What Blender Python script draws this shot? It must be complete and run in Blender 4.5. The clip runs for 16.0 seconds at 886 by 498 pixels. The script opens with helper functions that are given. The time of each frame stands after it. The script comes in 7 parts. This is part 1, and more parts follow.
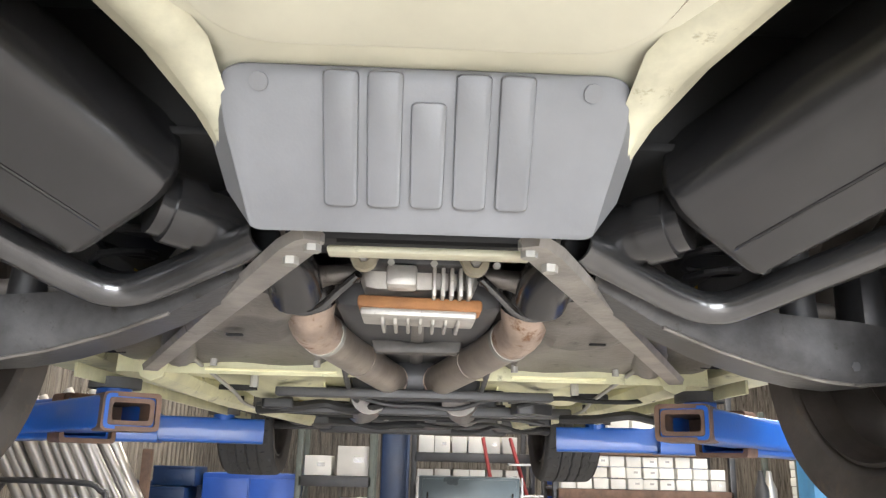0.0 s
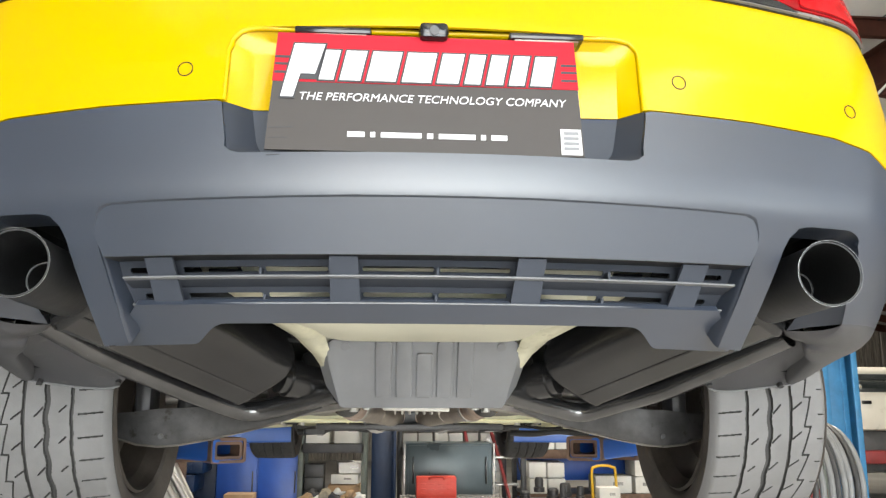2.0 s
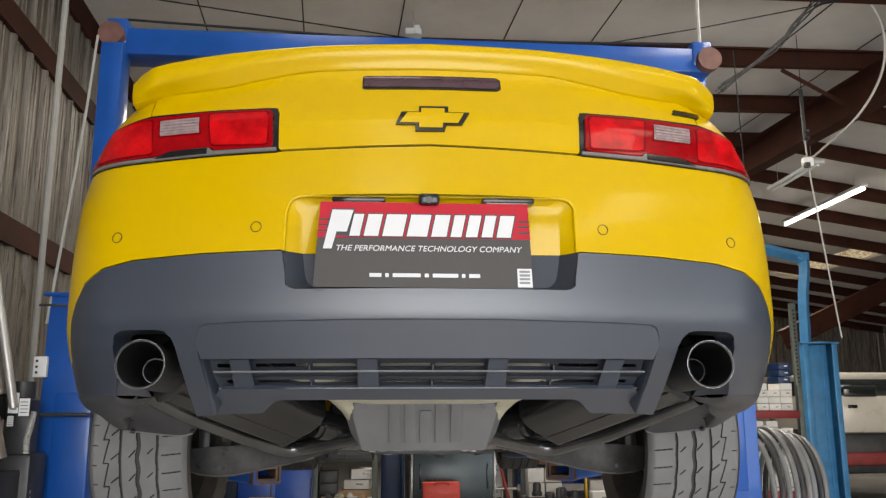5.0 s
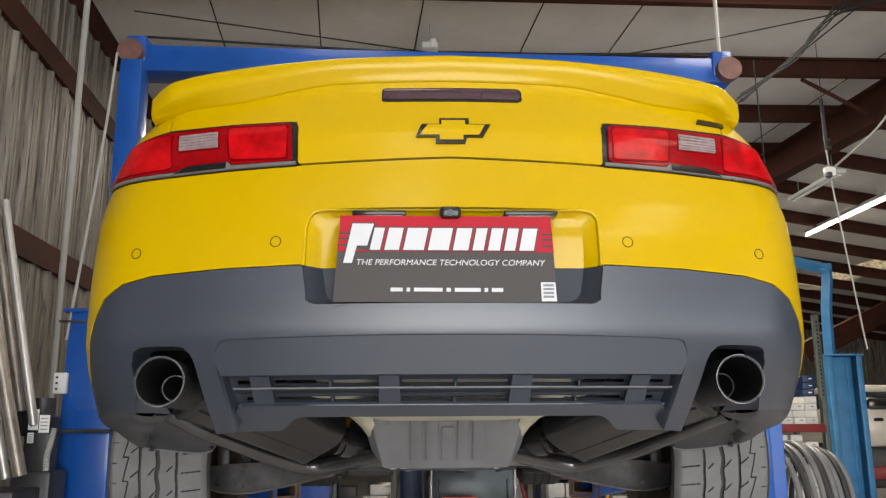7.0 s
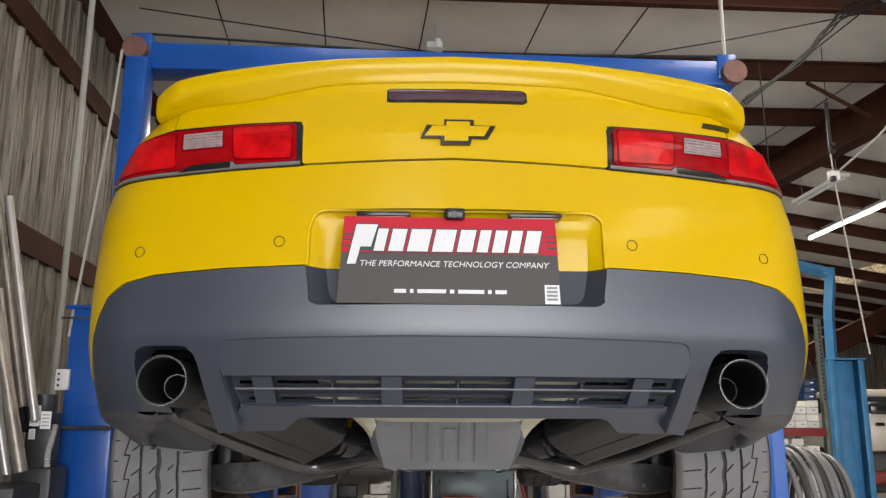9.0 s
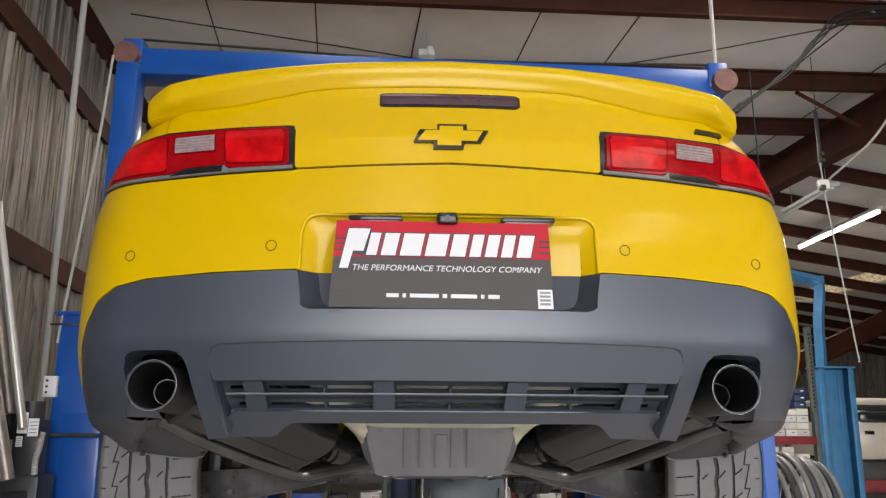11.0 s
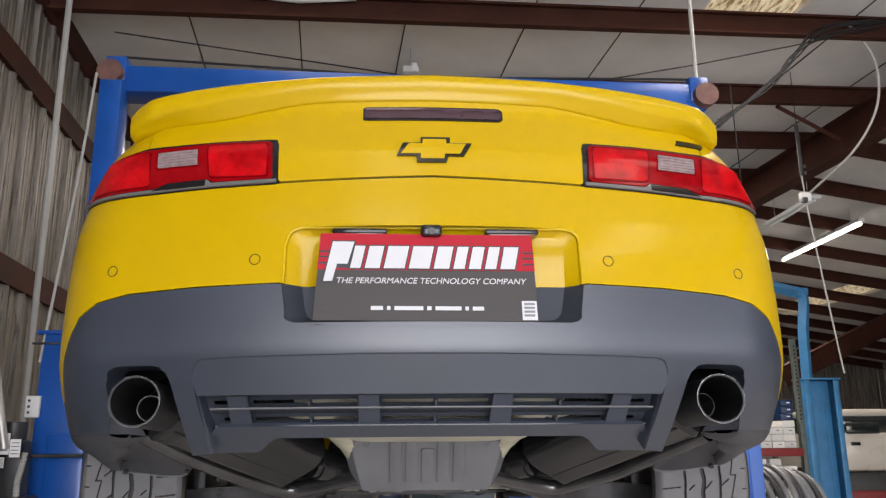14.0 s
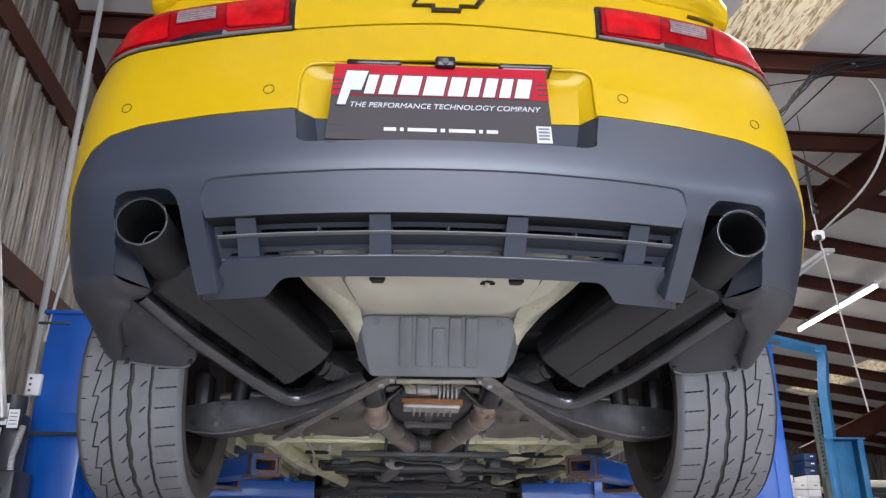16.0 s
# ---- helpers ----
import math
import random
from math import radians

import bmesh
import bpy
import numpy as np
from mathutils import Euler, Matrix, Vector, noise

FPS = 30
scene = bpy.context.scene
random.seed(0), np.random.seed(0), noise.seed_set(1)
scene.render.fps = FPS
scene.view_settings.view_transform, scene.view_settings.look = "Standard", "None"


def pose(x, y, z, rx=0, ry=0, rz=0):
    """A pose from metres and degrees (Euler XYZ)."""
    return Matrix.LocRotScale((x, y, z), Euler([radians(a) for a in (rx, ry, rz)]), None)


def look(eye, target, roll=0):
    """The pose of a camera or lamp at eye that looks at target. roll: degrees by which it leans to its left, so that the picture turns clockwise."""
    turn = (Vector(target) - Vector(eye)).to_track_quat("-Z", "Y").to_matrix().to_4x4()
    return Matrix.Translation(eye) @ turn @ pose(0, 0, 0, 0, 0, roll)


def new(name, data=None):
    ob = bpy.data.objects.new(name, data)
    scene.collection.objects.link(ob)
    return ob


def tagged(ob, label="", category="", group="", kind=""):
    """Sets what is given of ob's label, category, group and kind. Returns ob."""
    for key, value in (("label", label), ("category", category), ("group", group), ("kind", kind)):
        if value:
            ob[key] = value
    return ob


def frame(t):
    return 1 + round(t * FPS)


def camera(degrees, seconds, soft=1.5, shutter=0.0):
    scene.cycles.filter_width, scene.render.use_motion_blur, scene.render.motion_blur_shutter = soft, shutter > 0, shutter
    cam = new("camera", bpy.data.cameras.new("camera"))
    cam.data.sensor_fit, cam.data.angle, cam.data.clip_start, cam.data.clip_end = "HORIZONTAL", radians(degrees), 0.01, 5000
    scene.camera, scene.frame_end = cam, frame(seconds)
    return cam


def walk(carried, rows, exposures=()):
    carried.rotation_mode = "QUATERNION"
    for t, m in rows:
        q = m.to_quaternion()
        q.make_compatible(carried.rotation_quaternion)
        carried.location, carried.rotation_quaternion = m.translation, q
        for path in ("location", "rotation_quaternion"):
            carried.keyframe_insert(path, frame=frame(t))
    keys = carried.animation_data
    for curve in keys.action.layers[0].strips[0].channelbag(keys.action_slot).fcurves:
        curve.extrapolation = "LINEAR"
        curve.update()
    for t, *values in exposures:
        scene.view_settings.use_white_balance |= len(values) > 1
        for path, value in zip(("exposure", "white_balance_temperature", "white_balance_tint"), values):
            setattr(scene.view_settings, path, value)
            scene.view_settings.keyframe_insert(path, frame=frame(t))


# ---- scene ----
from mathutils.geometry import tessellate_polygon

cam = camera(58.0, 16.0, soft=1.3)
METRES, SIDE, EYE, TILT, LEAN, TURN = 2.55, -0.004, 1.2, 15.0, -1.3, -2.2
ROWS = [
    (0.0, 0.0, 0.0, 0.0, 0.0, 0.0, -0.0),
    (0.5, -0.0252, -0.1143, 0.0613, -1.47, -4.15, -0.33),
    (1.0, -0.0284, -0.1948, 0.1112, -1.98, -4.36, 0.14),
    (1.5, -0.0098, -0.2861, 0.1623, -1.63, -3.98, 0.42),
    (2.0, -0.0072, -0.361, 0.197, -1.6, -3.99, 0.74),
    (2.5, -0.0395, -0.4226, 0.2282, -2.0, -4.04, 1.23),
    (3.0, -0.0421, -0.4776, 0.2546, -2.28, -4.2, 1.38),
    (3.5, 0.0037, -0.5321, 0.2715, -2.04, -3.76, 1.37),
    (4.0, 0.0178, -0.5735, 0.2953, -1.37, -3.92, 0.97),
    (4.5, 0.0049, -0.5816, 0.3088, -1.29, -4.31, 1.02),
    (7.0, -0.0036, -0.5683, 0.3107, -0.01, -3.21, 1.68),
    (7.5, -0.0023, -0.5653, 0.3098, 0.4, -3.53, 1.51),
    (8.0, -0.0018, -0.5648, 0.3105, 0.42, -3.51, 1.25),
    (8.5, -0.0036, -0.567, 0.313, 0.3, -3.37, 1.15),
    (11.0, -0.0067, -0.5646, 0.3087, -0.45, -2.64, 0.92),
    (11.5, -0.0063, -0.5678, 0.3097, -0.68, -2.32, 0.89),
    (12.0, -0.0059, -0.5704, 0.3092, -0.91, -2.21, 0.94),
    (12.5, -0.0075, -0.5682, 0.3078, -1.08, -2.31, 1.06),
    (13.0, -0.0081, -0.5655, 0.3055, -1.22, -2.43, 1.23),
    (13.5, -0.0054, -0.5662, 0.3053, -1.32, -1.98, 1.31),
    (14.0, -0.0045, -0.5658, 0.3047, -1.43, -1.47, 1.43),
    (14.5, -0.0113, -0.5638, 0.2688, -1.48, 1.69, 1.08),
    (15.0, -0.0197, -0.5588, 0.1667, -1.28, 6.11, 0.69),
    (15.5, -0.0157, -0.5544, 0.0937, -1.07, 6.99, 0.78),
    (16.0, -0.0115, -0.5459, 0.0552, -0.66, 5.9, 0.97),
]
EXPOSURES = [(0.0, 1.48, 6700, 13), (0.5, 1.31, 6800, 15), (1.0, 1.25, 7000, 17), (1.5, 1.18, 7150, 15), (2.0, 0.94, 6900, 9), (2.5, 0.55, 6950, 7), (3.0, 0.27, 7150, 8), (3.5, 0.1, 7100, 12), (4.5, 0.0, 7000, 13), (7.0, 0.0, 6950, 14), (12.5, 0.0, 6850, 17), (14.0, -0.04, 6700, 18), (15.0, -0.04, 6350, 18), (16.0, 0.2, 6050, 19)]
walk(cam, [(t, pose(SIDE, 0, EYE, TILT, LEAN, TURN) @ pose(METRES * x, METRES * y, METRES * z, 90 + pitch, roll, yaw)) for t, x, y, z, yaw, pitch, roll in ROWS], EXPOSURES)

# ---- world and daylight ----
world = bpy.data.worlds.new("world")
scene.world = world
world.use_nodes = True
wn = world.node_tree.nodes
sky = wn.new("ShaderNodeTexSky")
sky.sky_type, sky.sun_disc = "NISHITA", False
sky.sun_elevation, sky.sun_rotation = radians(28), radians(184)
wn["Background"].inputs["Strength"].default_value = 0.12
world.node_tree.links.new(sky.outputs[0], wn["Background"].inputs["Color"])

sun = new("sun", bpy.data.lights.new("sun", "SUN"))
sun.data.energy, sun.data.angle, sun.data.color = 4.6, radians(0.5), (1.0, 0.97, 0.93)
sun.matrix_basis = pose(0, 0, 20, 62, 0, -4)


def area_lamp(name, place, target, sx, sy, watts, colour=(1, 1, 1)):
    ob = new(name, bpy.data.lights.new(name, "AREA"))
    ob.data.shape, ob.data.size, ob.data.size_y, ob.data.energy, ob.data.color = "RECTANGLE", sx, sy, watts, colour
    ob.matrix_basis = look(place, target)
    return ob


# daylight in the open bay door behind the car, in an assumed second door, and under seen and unseen roof lights
area_lamp("door_daylight", (0.45, -5.8, 2.4), (0.35, 3.0, 2.4), 5.6, 4.4, 455, (0.80, 0.9, 1.0))
# lamp in an assumed second door, added to brighten the right side
area_lamp("assumed_door_daylight", (7.3, -5.2, 2.2), (5.5, 3.0, 1.6), 4.6, 4.0, 170, (0.84, 0.92, 1.0))
# lamps at y -3 and 8 are added fill under unseen roof lights
for x, y, z, w in ((-0.8, 2.4, 4.85, 18), (2.9, 2.7, 4.95, 95), (-0.4, -3.0, 4.85, 14), (3.2, -3.0, 4.95, 25), (-1.3, 8.0, 4.85, 80), (2.4, 8.2, 4.95, 150), (8.0, 16.2, 4.35, 80)):
    # the farthest lamp stands beside its roof light, clear of the haunch
    area_lamp("roof_daylight_and_fill", (x, y, z), (x, y, 0), 0.8, 2.6 if y < 12 else 2.0, w, (1.0, 0.96, 0.88))


# ---- materials ----
def material(name, colour, rough=0.5, metal=0.0, var=0.15, scale=6.0, bump=0.08, fine=90.0, coat=0.0, second=None, patch=0.0, emit=0.0, stretch=(1, 1, 1), rvar=0.12, tint=0.0, spec=0.5, coatrough=0.04):
    """A worn surface: large stains, fine grain in relief, uneven gloss."""
    m = bpy.data.materials.new(name)
    m.use_nodes = True
    n, link = m.node_tree.nodes, m.node_tree.links.new
    b = n["Principled BSDF"]
    co = n.new("ShaderNodeTexCoord")
    mp = n.new("ShaderNodeMapping")
    mp.inputs["Scale"].default_value = stretch
    link(co.outputs["Object"], mp.inputs[0])
    big = n.new("ShaderNodeTexNoise")
    big.inputs["Scale"].default_value, big.inputs["Detail"].default_value, big.inputs["Roughness"].default_value = scale, 6, 0.62
    small = n.new("ShaderNodeTexNoise")
    small.inputs["Scale"].default_value, small.inputs["Detail"].default_value = fine, 4
    link(mp.outputs[0], big.inputs["Vector"])
    link(mp.outputs[0], small.inputs["Vector"])
    ramp = n.new("ShaderNodeValToRGB")
    lo = [c * (1 - var) for c in colour] + [1]
    hi = [min(1, c * (1 + var)) for c in colour] + [1]
    ramp.color_ramp.elements[0].position, ramp.color_ramp.elements[1].position = 0.32, 0.68
    ramp.color_ramp.elements[0].color, ramp.color_ramp.elements[1].color = lo, hi
    link(big.outputs[0], ramp.inputs[0])
    out = ramp.outputs[0]
    if second:
        wear = n.new("ShaderNodeTexNoise")
        wear.inputs["Scale"].default_value, wear.inputs["Detail"].default_value, wear.inputs["Roughness"].default_value = scale * 2.3, 8, 0.7
        link(mp.outputs[0], wear.inputs["Vector"])
        cut = n.new("ShaderNodeValToRGB")
        cut.color_ramp.elements[0].position, cut.color_ramp.elements[1].position = 0.62 - patch, 0.72 - patch
        link(wear.outputs[0], cut.inputs[0])
        mix = n.new("ShaderNodeMix")
        mix.data_type = "RGBA"
        link(cut.outputs[0], mix.inputs["Factor"])
        link(out, mix.inputs["A"])
        mix.inputs["B"].default_value = (*second, 1)
        out = mix.outputs["Result"]
    if tint:
        info = n.new("ShaderNodeObjectInfo")
        hsv = n.new("ShaderNodeHueSaturation")
        rng = n.new("ShaderNodeMapRange")
        rng.inputs["To Min"].default_value, rng.inputs["To Max"].default_value = 1 - tint, 1 + tint
        link(info.outputs["Random"], rng.inputs["Value"])
        link(rng.outputs[0], hsv.inputs["Value"])
        link(out, hsv.inputs["Color"])
        out = hsv.outputs[0]
    link(out, b.inputs["Base Color"])
    gl = n.new("ShaderNodeMapRange")
    gl.inputs["To Min"].default_value, gl.inputs["To Max"].default_value = max(0.02, rough - rvar), min(1, rough + rvar)
    link(big.outputs[0], gl.inputs["Value"])
    link(gl.outputs[0], b.inputs["Roughness"])
    b.inputs["Metallic"].default_value = metal
    b.inputs["Specular IOR Level"].default_value = spec
    b.inputs["Coat Weight"].default_value = coat
    b.inputs["Coat Roughness"].default_value = coatrough
    if bump:
        bp = n.new("ShaderNodeBump")
        bp.inputs["Strength"].default_value, bp.inputs["Distance"].default_value = bump, 0.004
        link(small.outputs[0], bp.inputs["Height"])
        link(bp.outputs[0], b.inputs["Normal"])
    if emit:
        link(out, b.inputs["Emission Color"])
        b.inputs["Emission Strength"].default_value = emit
    return m


YELLOW = material("yellow_paint", (0.55, 0.352, 0.0005), 0.38, var=0.012, scale=3, bump=0.0, coat=0.5, rvar=0.03, coatrough=0.16, spec=0.08)
GREYPLASTIC = material("grey_plastic", (0.028, 0.036, 0.053), 0.42, var=0.12, scale=3, bump=0.07, fine=700, rvar=0.05, spec=1.0, coat=0.3, coatrough=0.42)
# matte copy of the valance plastic that puts recess shade into the material
SHADEGREY = material("shaded_grey_plastic", (0.036, 0.042, 0.055), 0.62, var=0.12, scale=3, bump=0.07, fine=700, rvar=0.05, spec=0.35)
DUSTPLASTIC = material("dusty_grey_plastic", (0.050, 0.050, 0.055), 0.5, var=0.2, scale=7, bump=0.08, fine=500, second=(0.12, 0.113, 0.107), patch=0.02, spec=0.7)
BLACKPLASTIC = material("black_plastic", (0.016, 0.016, 0.017), 0.55, var=0.2, bump=0.1, fine=260)
SHIELD = material("grey_shield", (0.15, 0.152, 0.158), 0.45, var=0.12, scale=7, bump=0.05, fine=300, second=(0.24, 0.24, 0.24), patch=-0.14)
CREAM = material("cream_underbody", (0.64, 0.62, 0.49), 0.42, var=0.10, scale=4, bump=0.05, second=(0.3, 0.27, 0.16), patch=-0.1)
DIRTYCREAM = material("dirty_cream_underbody", (0.54, 0.52, 0.33), 0.45, var=0.25, scale=6, bump=0.08, second=(0.12, 0.11, 0.085), patch=0.03)
EXHAUSTBLACK = material("black_exhaust_paint", (0.034, 0.0335, 0.034), 0.21, metal=0.5, var=0.25, scale=5, bump=0.02, rvar=0.05, coat=0.0, spec=0.9)
# near-black for the tailpipe and its inner pipe
BOREBLACK = material("black_pipe_bore", (0.012, 0.012, 0.0125), 0.5, var=0.3, scale=20, bump=0.1)
PIPEBLACK = material("black_pipe", (0.13, 0.13, 0.132), 0.22, metal=0.85, var=0.2, scale=9, bump=0.04)
STEELDIRT = material("dirty_steel", (0.17, 0.155, 0.14), 0.42, metal=0.5, var=0.35, scale=9, bump=0.25, fine=120, second=(0.06, 0.052, 0.045), patch=0.02)
ARMGREY = material("grey_cast_arm", (0.075, 0.074, 0.075), 0.4, metal=0.4, var=0.35, scale=12, bump=0.2, second=(0.035, 0.03, 0.026), patch=0.04)
ALUMINIUM = material("cast_aluminium", (0.52, 0.5, 0.46), 0.5, metal=0.6, var=0.25, scale=14, bump=0.25, second=(0.22, 0.19, 0.15), patch=0.0)
RUSTPIPE = material("rusty_pipe", (0.40, 0.31, 0.25), 0.5, metal=0.5, var=0.3, scale=12, bump=0.3, fine=140, second=(0.2, 0.1, 0.05), patch=0.06)
ORANGERUST = material("orange_rust", (0.36, 0.16, 0.06), 0.75, var=0.3, scale=14, bump=0.3)
PIPESTEEL = material("heat_browned_steel", (0.30, 0.26, 0.22), 0.42, metal=0.6, var=0.3, scale=8, bump=0.15, second=(0.20, 0.13, 0.09), patch=0.0)
HANGER = material("dusty_hanger", (0.30, 0.265, 0.19), 0.65, var=0.25, scale=20, bump=0.2)
CREAMEDGE = material("cream_flange", (0.74, 0.70, 0.42), 0.42, var=0.15, scale=9, bump=0.05)
BRACESTEEL = material("scuffed_brace_steel", (0.27, 0.25, 0.225), 0.45, metal=0.35, var=0.3, scale=14, bump=0.2, second=(0.1, 0.09, 0.08), patch=0.0)
CHROME = material("bright_steel", (0.30, 0.30, 0.30), 0.3, metal=1.0, var=0.04, bump=0.0, rvar=0.05)
BOLT = material("zinc_bolt", (0.36, 0.35, 0.32), 0.55, metal=0.35, var=0.1, bump=0.1)
# near-black that puts the shade of gaps, slots and holes into colour
DARK = material("cavity_shade", (0.008, 0.008, 0.008), 0.8, var=0.3, bump=0.1)
RUBBER = material("tyre_rubber", (0.085, 0.083, 0.08), 0.7, var=0.18, scale=10, bump=0.25, fine=200)
TREAD = material("dusty_tread", (0.145, 0.143, 0.142), 0.7, var=0.12, scale=9, bump=0.15, fine=200, second=(0.105, 0.103, 0.101), patch=-0.02)
# near-black copy of the tread, for shade in the grooves and on the front tyres
TREADSHADE = material("shaded_tread", (0.04, 0.039, 0.038), 0.8, var=0.2, bump=0.1)
SIDEWALL = material("tyre_sidewall", (0.07, 0.06, 0.052), 0.75, var=0.3, scale=8, bump=0.2, second=(0.1, 0.075, 0.055), patch=0.05)
RIMDARK = material("dark_wheel", (0.055, 0.046, 0.039), 0.55, metal=0.3, var=0.35, scale=9, bump=0.15)
LENSRED = material("red_lens", (0.26, 0.002, 0.004), 0.16, var=0.15, scale=40, bump=0.0, coat=0.3, spec=0.10, emit=0.035)
LENSDEEP = material("deep_red_reflector", (0.16, 0.001, 0.003), 0.2, var=0.2, scale=120, bump=0.25, fine=260, coat=0.12, spec=0.10, emit=0.03)
# uneven red and emission put the bulbs' glow into the panes
LENSGLOW = material("glowing_red_lens", (0.42, 0.004, 0.006), 0.2, var=0.4, scale=16, bump=0.0, coat=0.3, spec=0.10, emit=0.14)
LENSWHITE = material("reverse_lens", (0.30, 0.225, 0.22), 0.14, var=0.2, scale=60, bump=0.0, coat=0.5)
LENSSMOKE = material("smoked_lens", (0.07, 0.03, 0.042), 0.08, metal=0.3, var=0.2, scale=20, bump=0.0, coat=1.0)
BEZEL = material("black_gloss_trim", (0.012, 0.012, 0.013), 0.15, var=0.1, bump=0.0)
LAMPEDGE = material("grey_lamp_edge", (0.20, 0.19, 0.185), 0.25, var=0.1, bump=0.0, metal=0.3)
COILGREY = material("grey_tubing", (0.17, 0.175, 0.18), 0.38, var=0.15, scale=9, bump=0.05)
GREYTRIM = material("grey_lamp_trim", (0.35, 0.34, 0.33), 0.25, var=0.1, bump=0.0, metal=0.3)
BLUE = material("blue_lift_paint", (0.005, 0.082, 0.37), 0.36, var=0.12, scale=5, bump=0.06, coat=0.3, second=(0.03, 0.06, 0.16), patch=-0.12)
BLUEOLD = material("old_blue_lift_paint", (0.045, 0.22, 0.44), 0.42, var=0.18, scale=6, bump=0.1, second=(0.05, 0.08, 0.11), patch=-0.05)
BLUEDARK = material("dark_blue_sheet", (0.006, 0.028, 0.09), 0.4, var=0.2, scale=4, bump=0.04)
RUSTARM = material("worn_arm_end", (0.14, 0.085, 0.06), 0.65, metal=0.3, var=0.35, scale=16, bump=0.3)
PULLEY = material("brown_pulley", (0.16, 0.075, 0.06), 0.6, var=0.25, scale=12, bump=0.2)
REDIRON = material("red_oxide_steel", (0.060, 0.020, 0.012), 0.75, spec=0.2, var=0.3, scale=3, bump=0.12, second=(0.022, 0.012, 0.010), patch=0.0)
SHEET = material("weathered_wall_sheet", (0.22, 0.197, 0.168), 0.5, metal=0.2, var=0.5, scale=2.6, bump=0.05, second=(0.07, 0.055, 0.042), patch=0.10, stretch=(7, 7, 0.45))
INSUL = material("white_roof_insulation", (0.78, 0.76, 0.73), 0.55, var=0.09, scale=1.2, bump=0.25, fine=14, second=(0.52, 0.50, 0.47), patch=-0.08)
CONCRETE = material("oily_concrete", (0.325, 0.315, 0.300), 0.6, var=0.25, scale=0.9, bump=0.1, fine=70, second=(0.2, 0.19, 0.18), patch=-0.04)
BLACKCABLE = material("black_cable", (0.012, 0.012, 0.012), 0.8, var=0.1, bump=0.0)
CABLE = material("grey_cord", (0.42, 0.41, 0.38), 0.55, var=0.1, bump=0.0)
WHITEBOX = material("white_carton", (0.66, 0.65, 0.61), 0.7, var=0.08, scale=5, bump=0.06, tint=0.14)
BROWNBOX = material("brown_carton", (0.38, 0.25, 0.14), 0.75, var=0.12, scale=8, bump=0.08, tint=0.2)
UPRIGHT = material("grey_green_upright", (0.10, 0.115, 0.10), 0.5, metal=0.2, var=0.2, scale=12, bump=0.1)
RAILCREAM = material("dusty_cream_rail", (0.54, 0.515, 0.38), 0.5, var=0.25, scale=9, bump=0.12, second=(0.20, 0.17, 0.10), patch=0.0)
LABEL = material("printed_label", (0.8, 0.8, 0.78), 0.6, var=0.04, bump=0.0)
INK = material("dark_ink", (0.03, 0.03, 0.035), 0.6, var=0.05, bump=0.0)
CARDGREY = material("dark_grey_card", (0.055, 0.049, 0.046), 0.5, spec=0.25, var=0.05, scale=9, bump=0.06, fine=40)
CARDRED = material("red_card_print", (0.40, 0.008, 0.020), 0.5, spec=0.2, var=0.05, scale=9, bump=0.06, fine=40)
CARDWHITE = material("white_card_print", (0.56, 0.56, 0.565), 0.45, var=0.03, bump=0.0)
REDPAINT = material("red_rack_paint", (0.22, 0.02, 0.02), 0.5, var=0.2, bump=0.08)
REDCASE = material("red_plastic_case", (0.6, 0.05, 0.03), 0.4, var=0.08, bump=0.06)
BLUEBIN = material("blue_plastic_bin", (0.02, 0.09, 0.42), 0.38, var=0.12, bump=0.05, tint=0.15)
CABINET = material("dark_green_cabinet", (0.055, 0.075, 0.085), 0.3, metal=0.3, var=0.2, scale=3, bump=0.03, second=(0.16, 0.18, 0.18), patch=-0.08)
SAFETYYELLOW = material("yellow_truck_frame", (0.62, 0.36, 0.01), 0.4, var=0.12, bump=0.06)
STEELPIPE = material("new_steel_tube", (0.50, 0.48, 0.45), 0.42, metal=0.7, var=0.12, scale=6, bump=0.05, stretch=(1, 1, 0.15))
TUNNELSTEEL = material("dark_tunnel_steel", (0.09, 0.083, 0.075), 0.5, metal=0.4, var=0.3, scale=12, bump=0.2)
TOOLDARK = material("dark_tooling", (0.05, 0.05, 0.052), 0.45, metal=0.3, var=0.3, bump=0.15)
VANWHITE = material("beige_van_paint", (0.62, 0.58, 0.5), 0.3, var=0.06, scale=3, bump=0.0, coat=0.6)
PLASTICWHITE = material("white_plastic", (0.72, 0.72, 0.7), 0.45, var=0.05, bump=0.0)
TUBEGLOW = material("fluorescent_tube", (1.0, 0.97, 0.9), 0.4, var=0.01, bump=0.0, emit=6.0)
# emission on the sheets stands in for daylight coming through them
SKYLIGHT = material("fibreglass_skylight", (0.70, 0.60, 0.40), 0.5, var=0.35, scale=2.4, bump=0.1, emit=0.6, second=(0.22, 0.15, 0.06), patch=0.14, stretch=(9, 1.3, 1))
LAMPGLOW = material("plate_lamp_glow", (1.0, 0.72, 0.42), 0.3, var=0.02, bump=0.0, emit=5.0)
LENSWARM = material("amber_grey_lens", (0.14, 0.08, 0.055), 0.18, var=0.3, scale=40, bump=0.05, coat=0.6)
GLASS = material("dark_car_glass", (0.02, 0.025, 0.025), 0.05, var=0.1, bump=0.0, coat=1.0)


# ---- mesh helpers ----
def mesh_from(name, bm, mat, smooth=35):
    me = bpy.data.meshes.new(name)
    bmesh.ops.recalc_face_normals(bm, faces=bm.faces)
    bm.to_mesh(me)
    bm.free()
    me.materials.append(mat)
    if smooth:
        me.shade_smooth()
        me.set_sharp_from_angle(angle=radians(smooth))
    return me


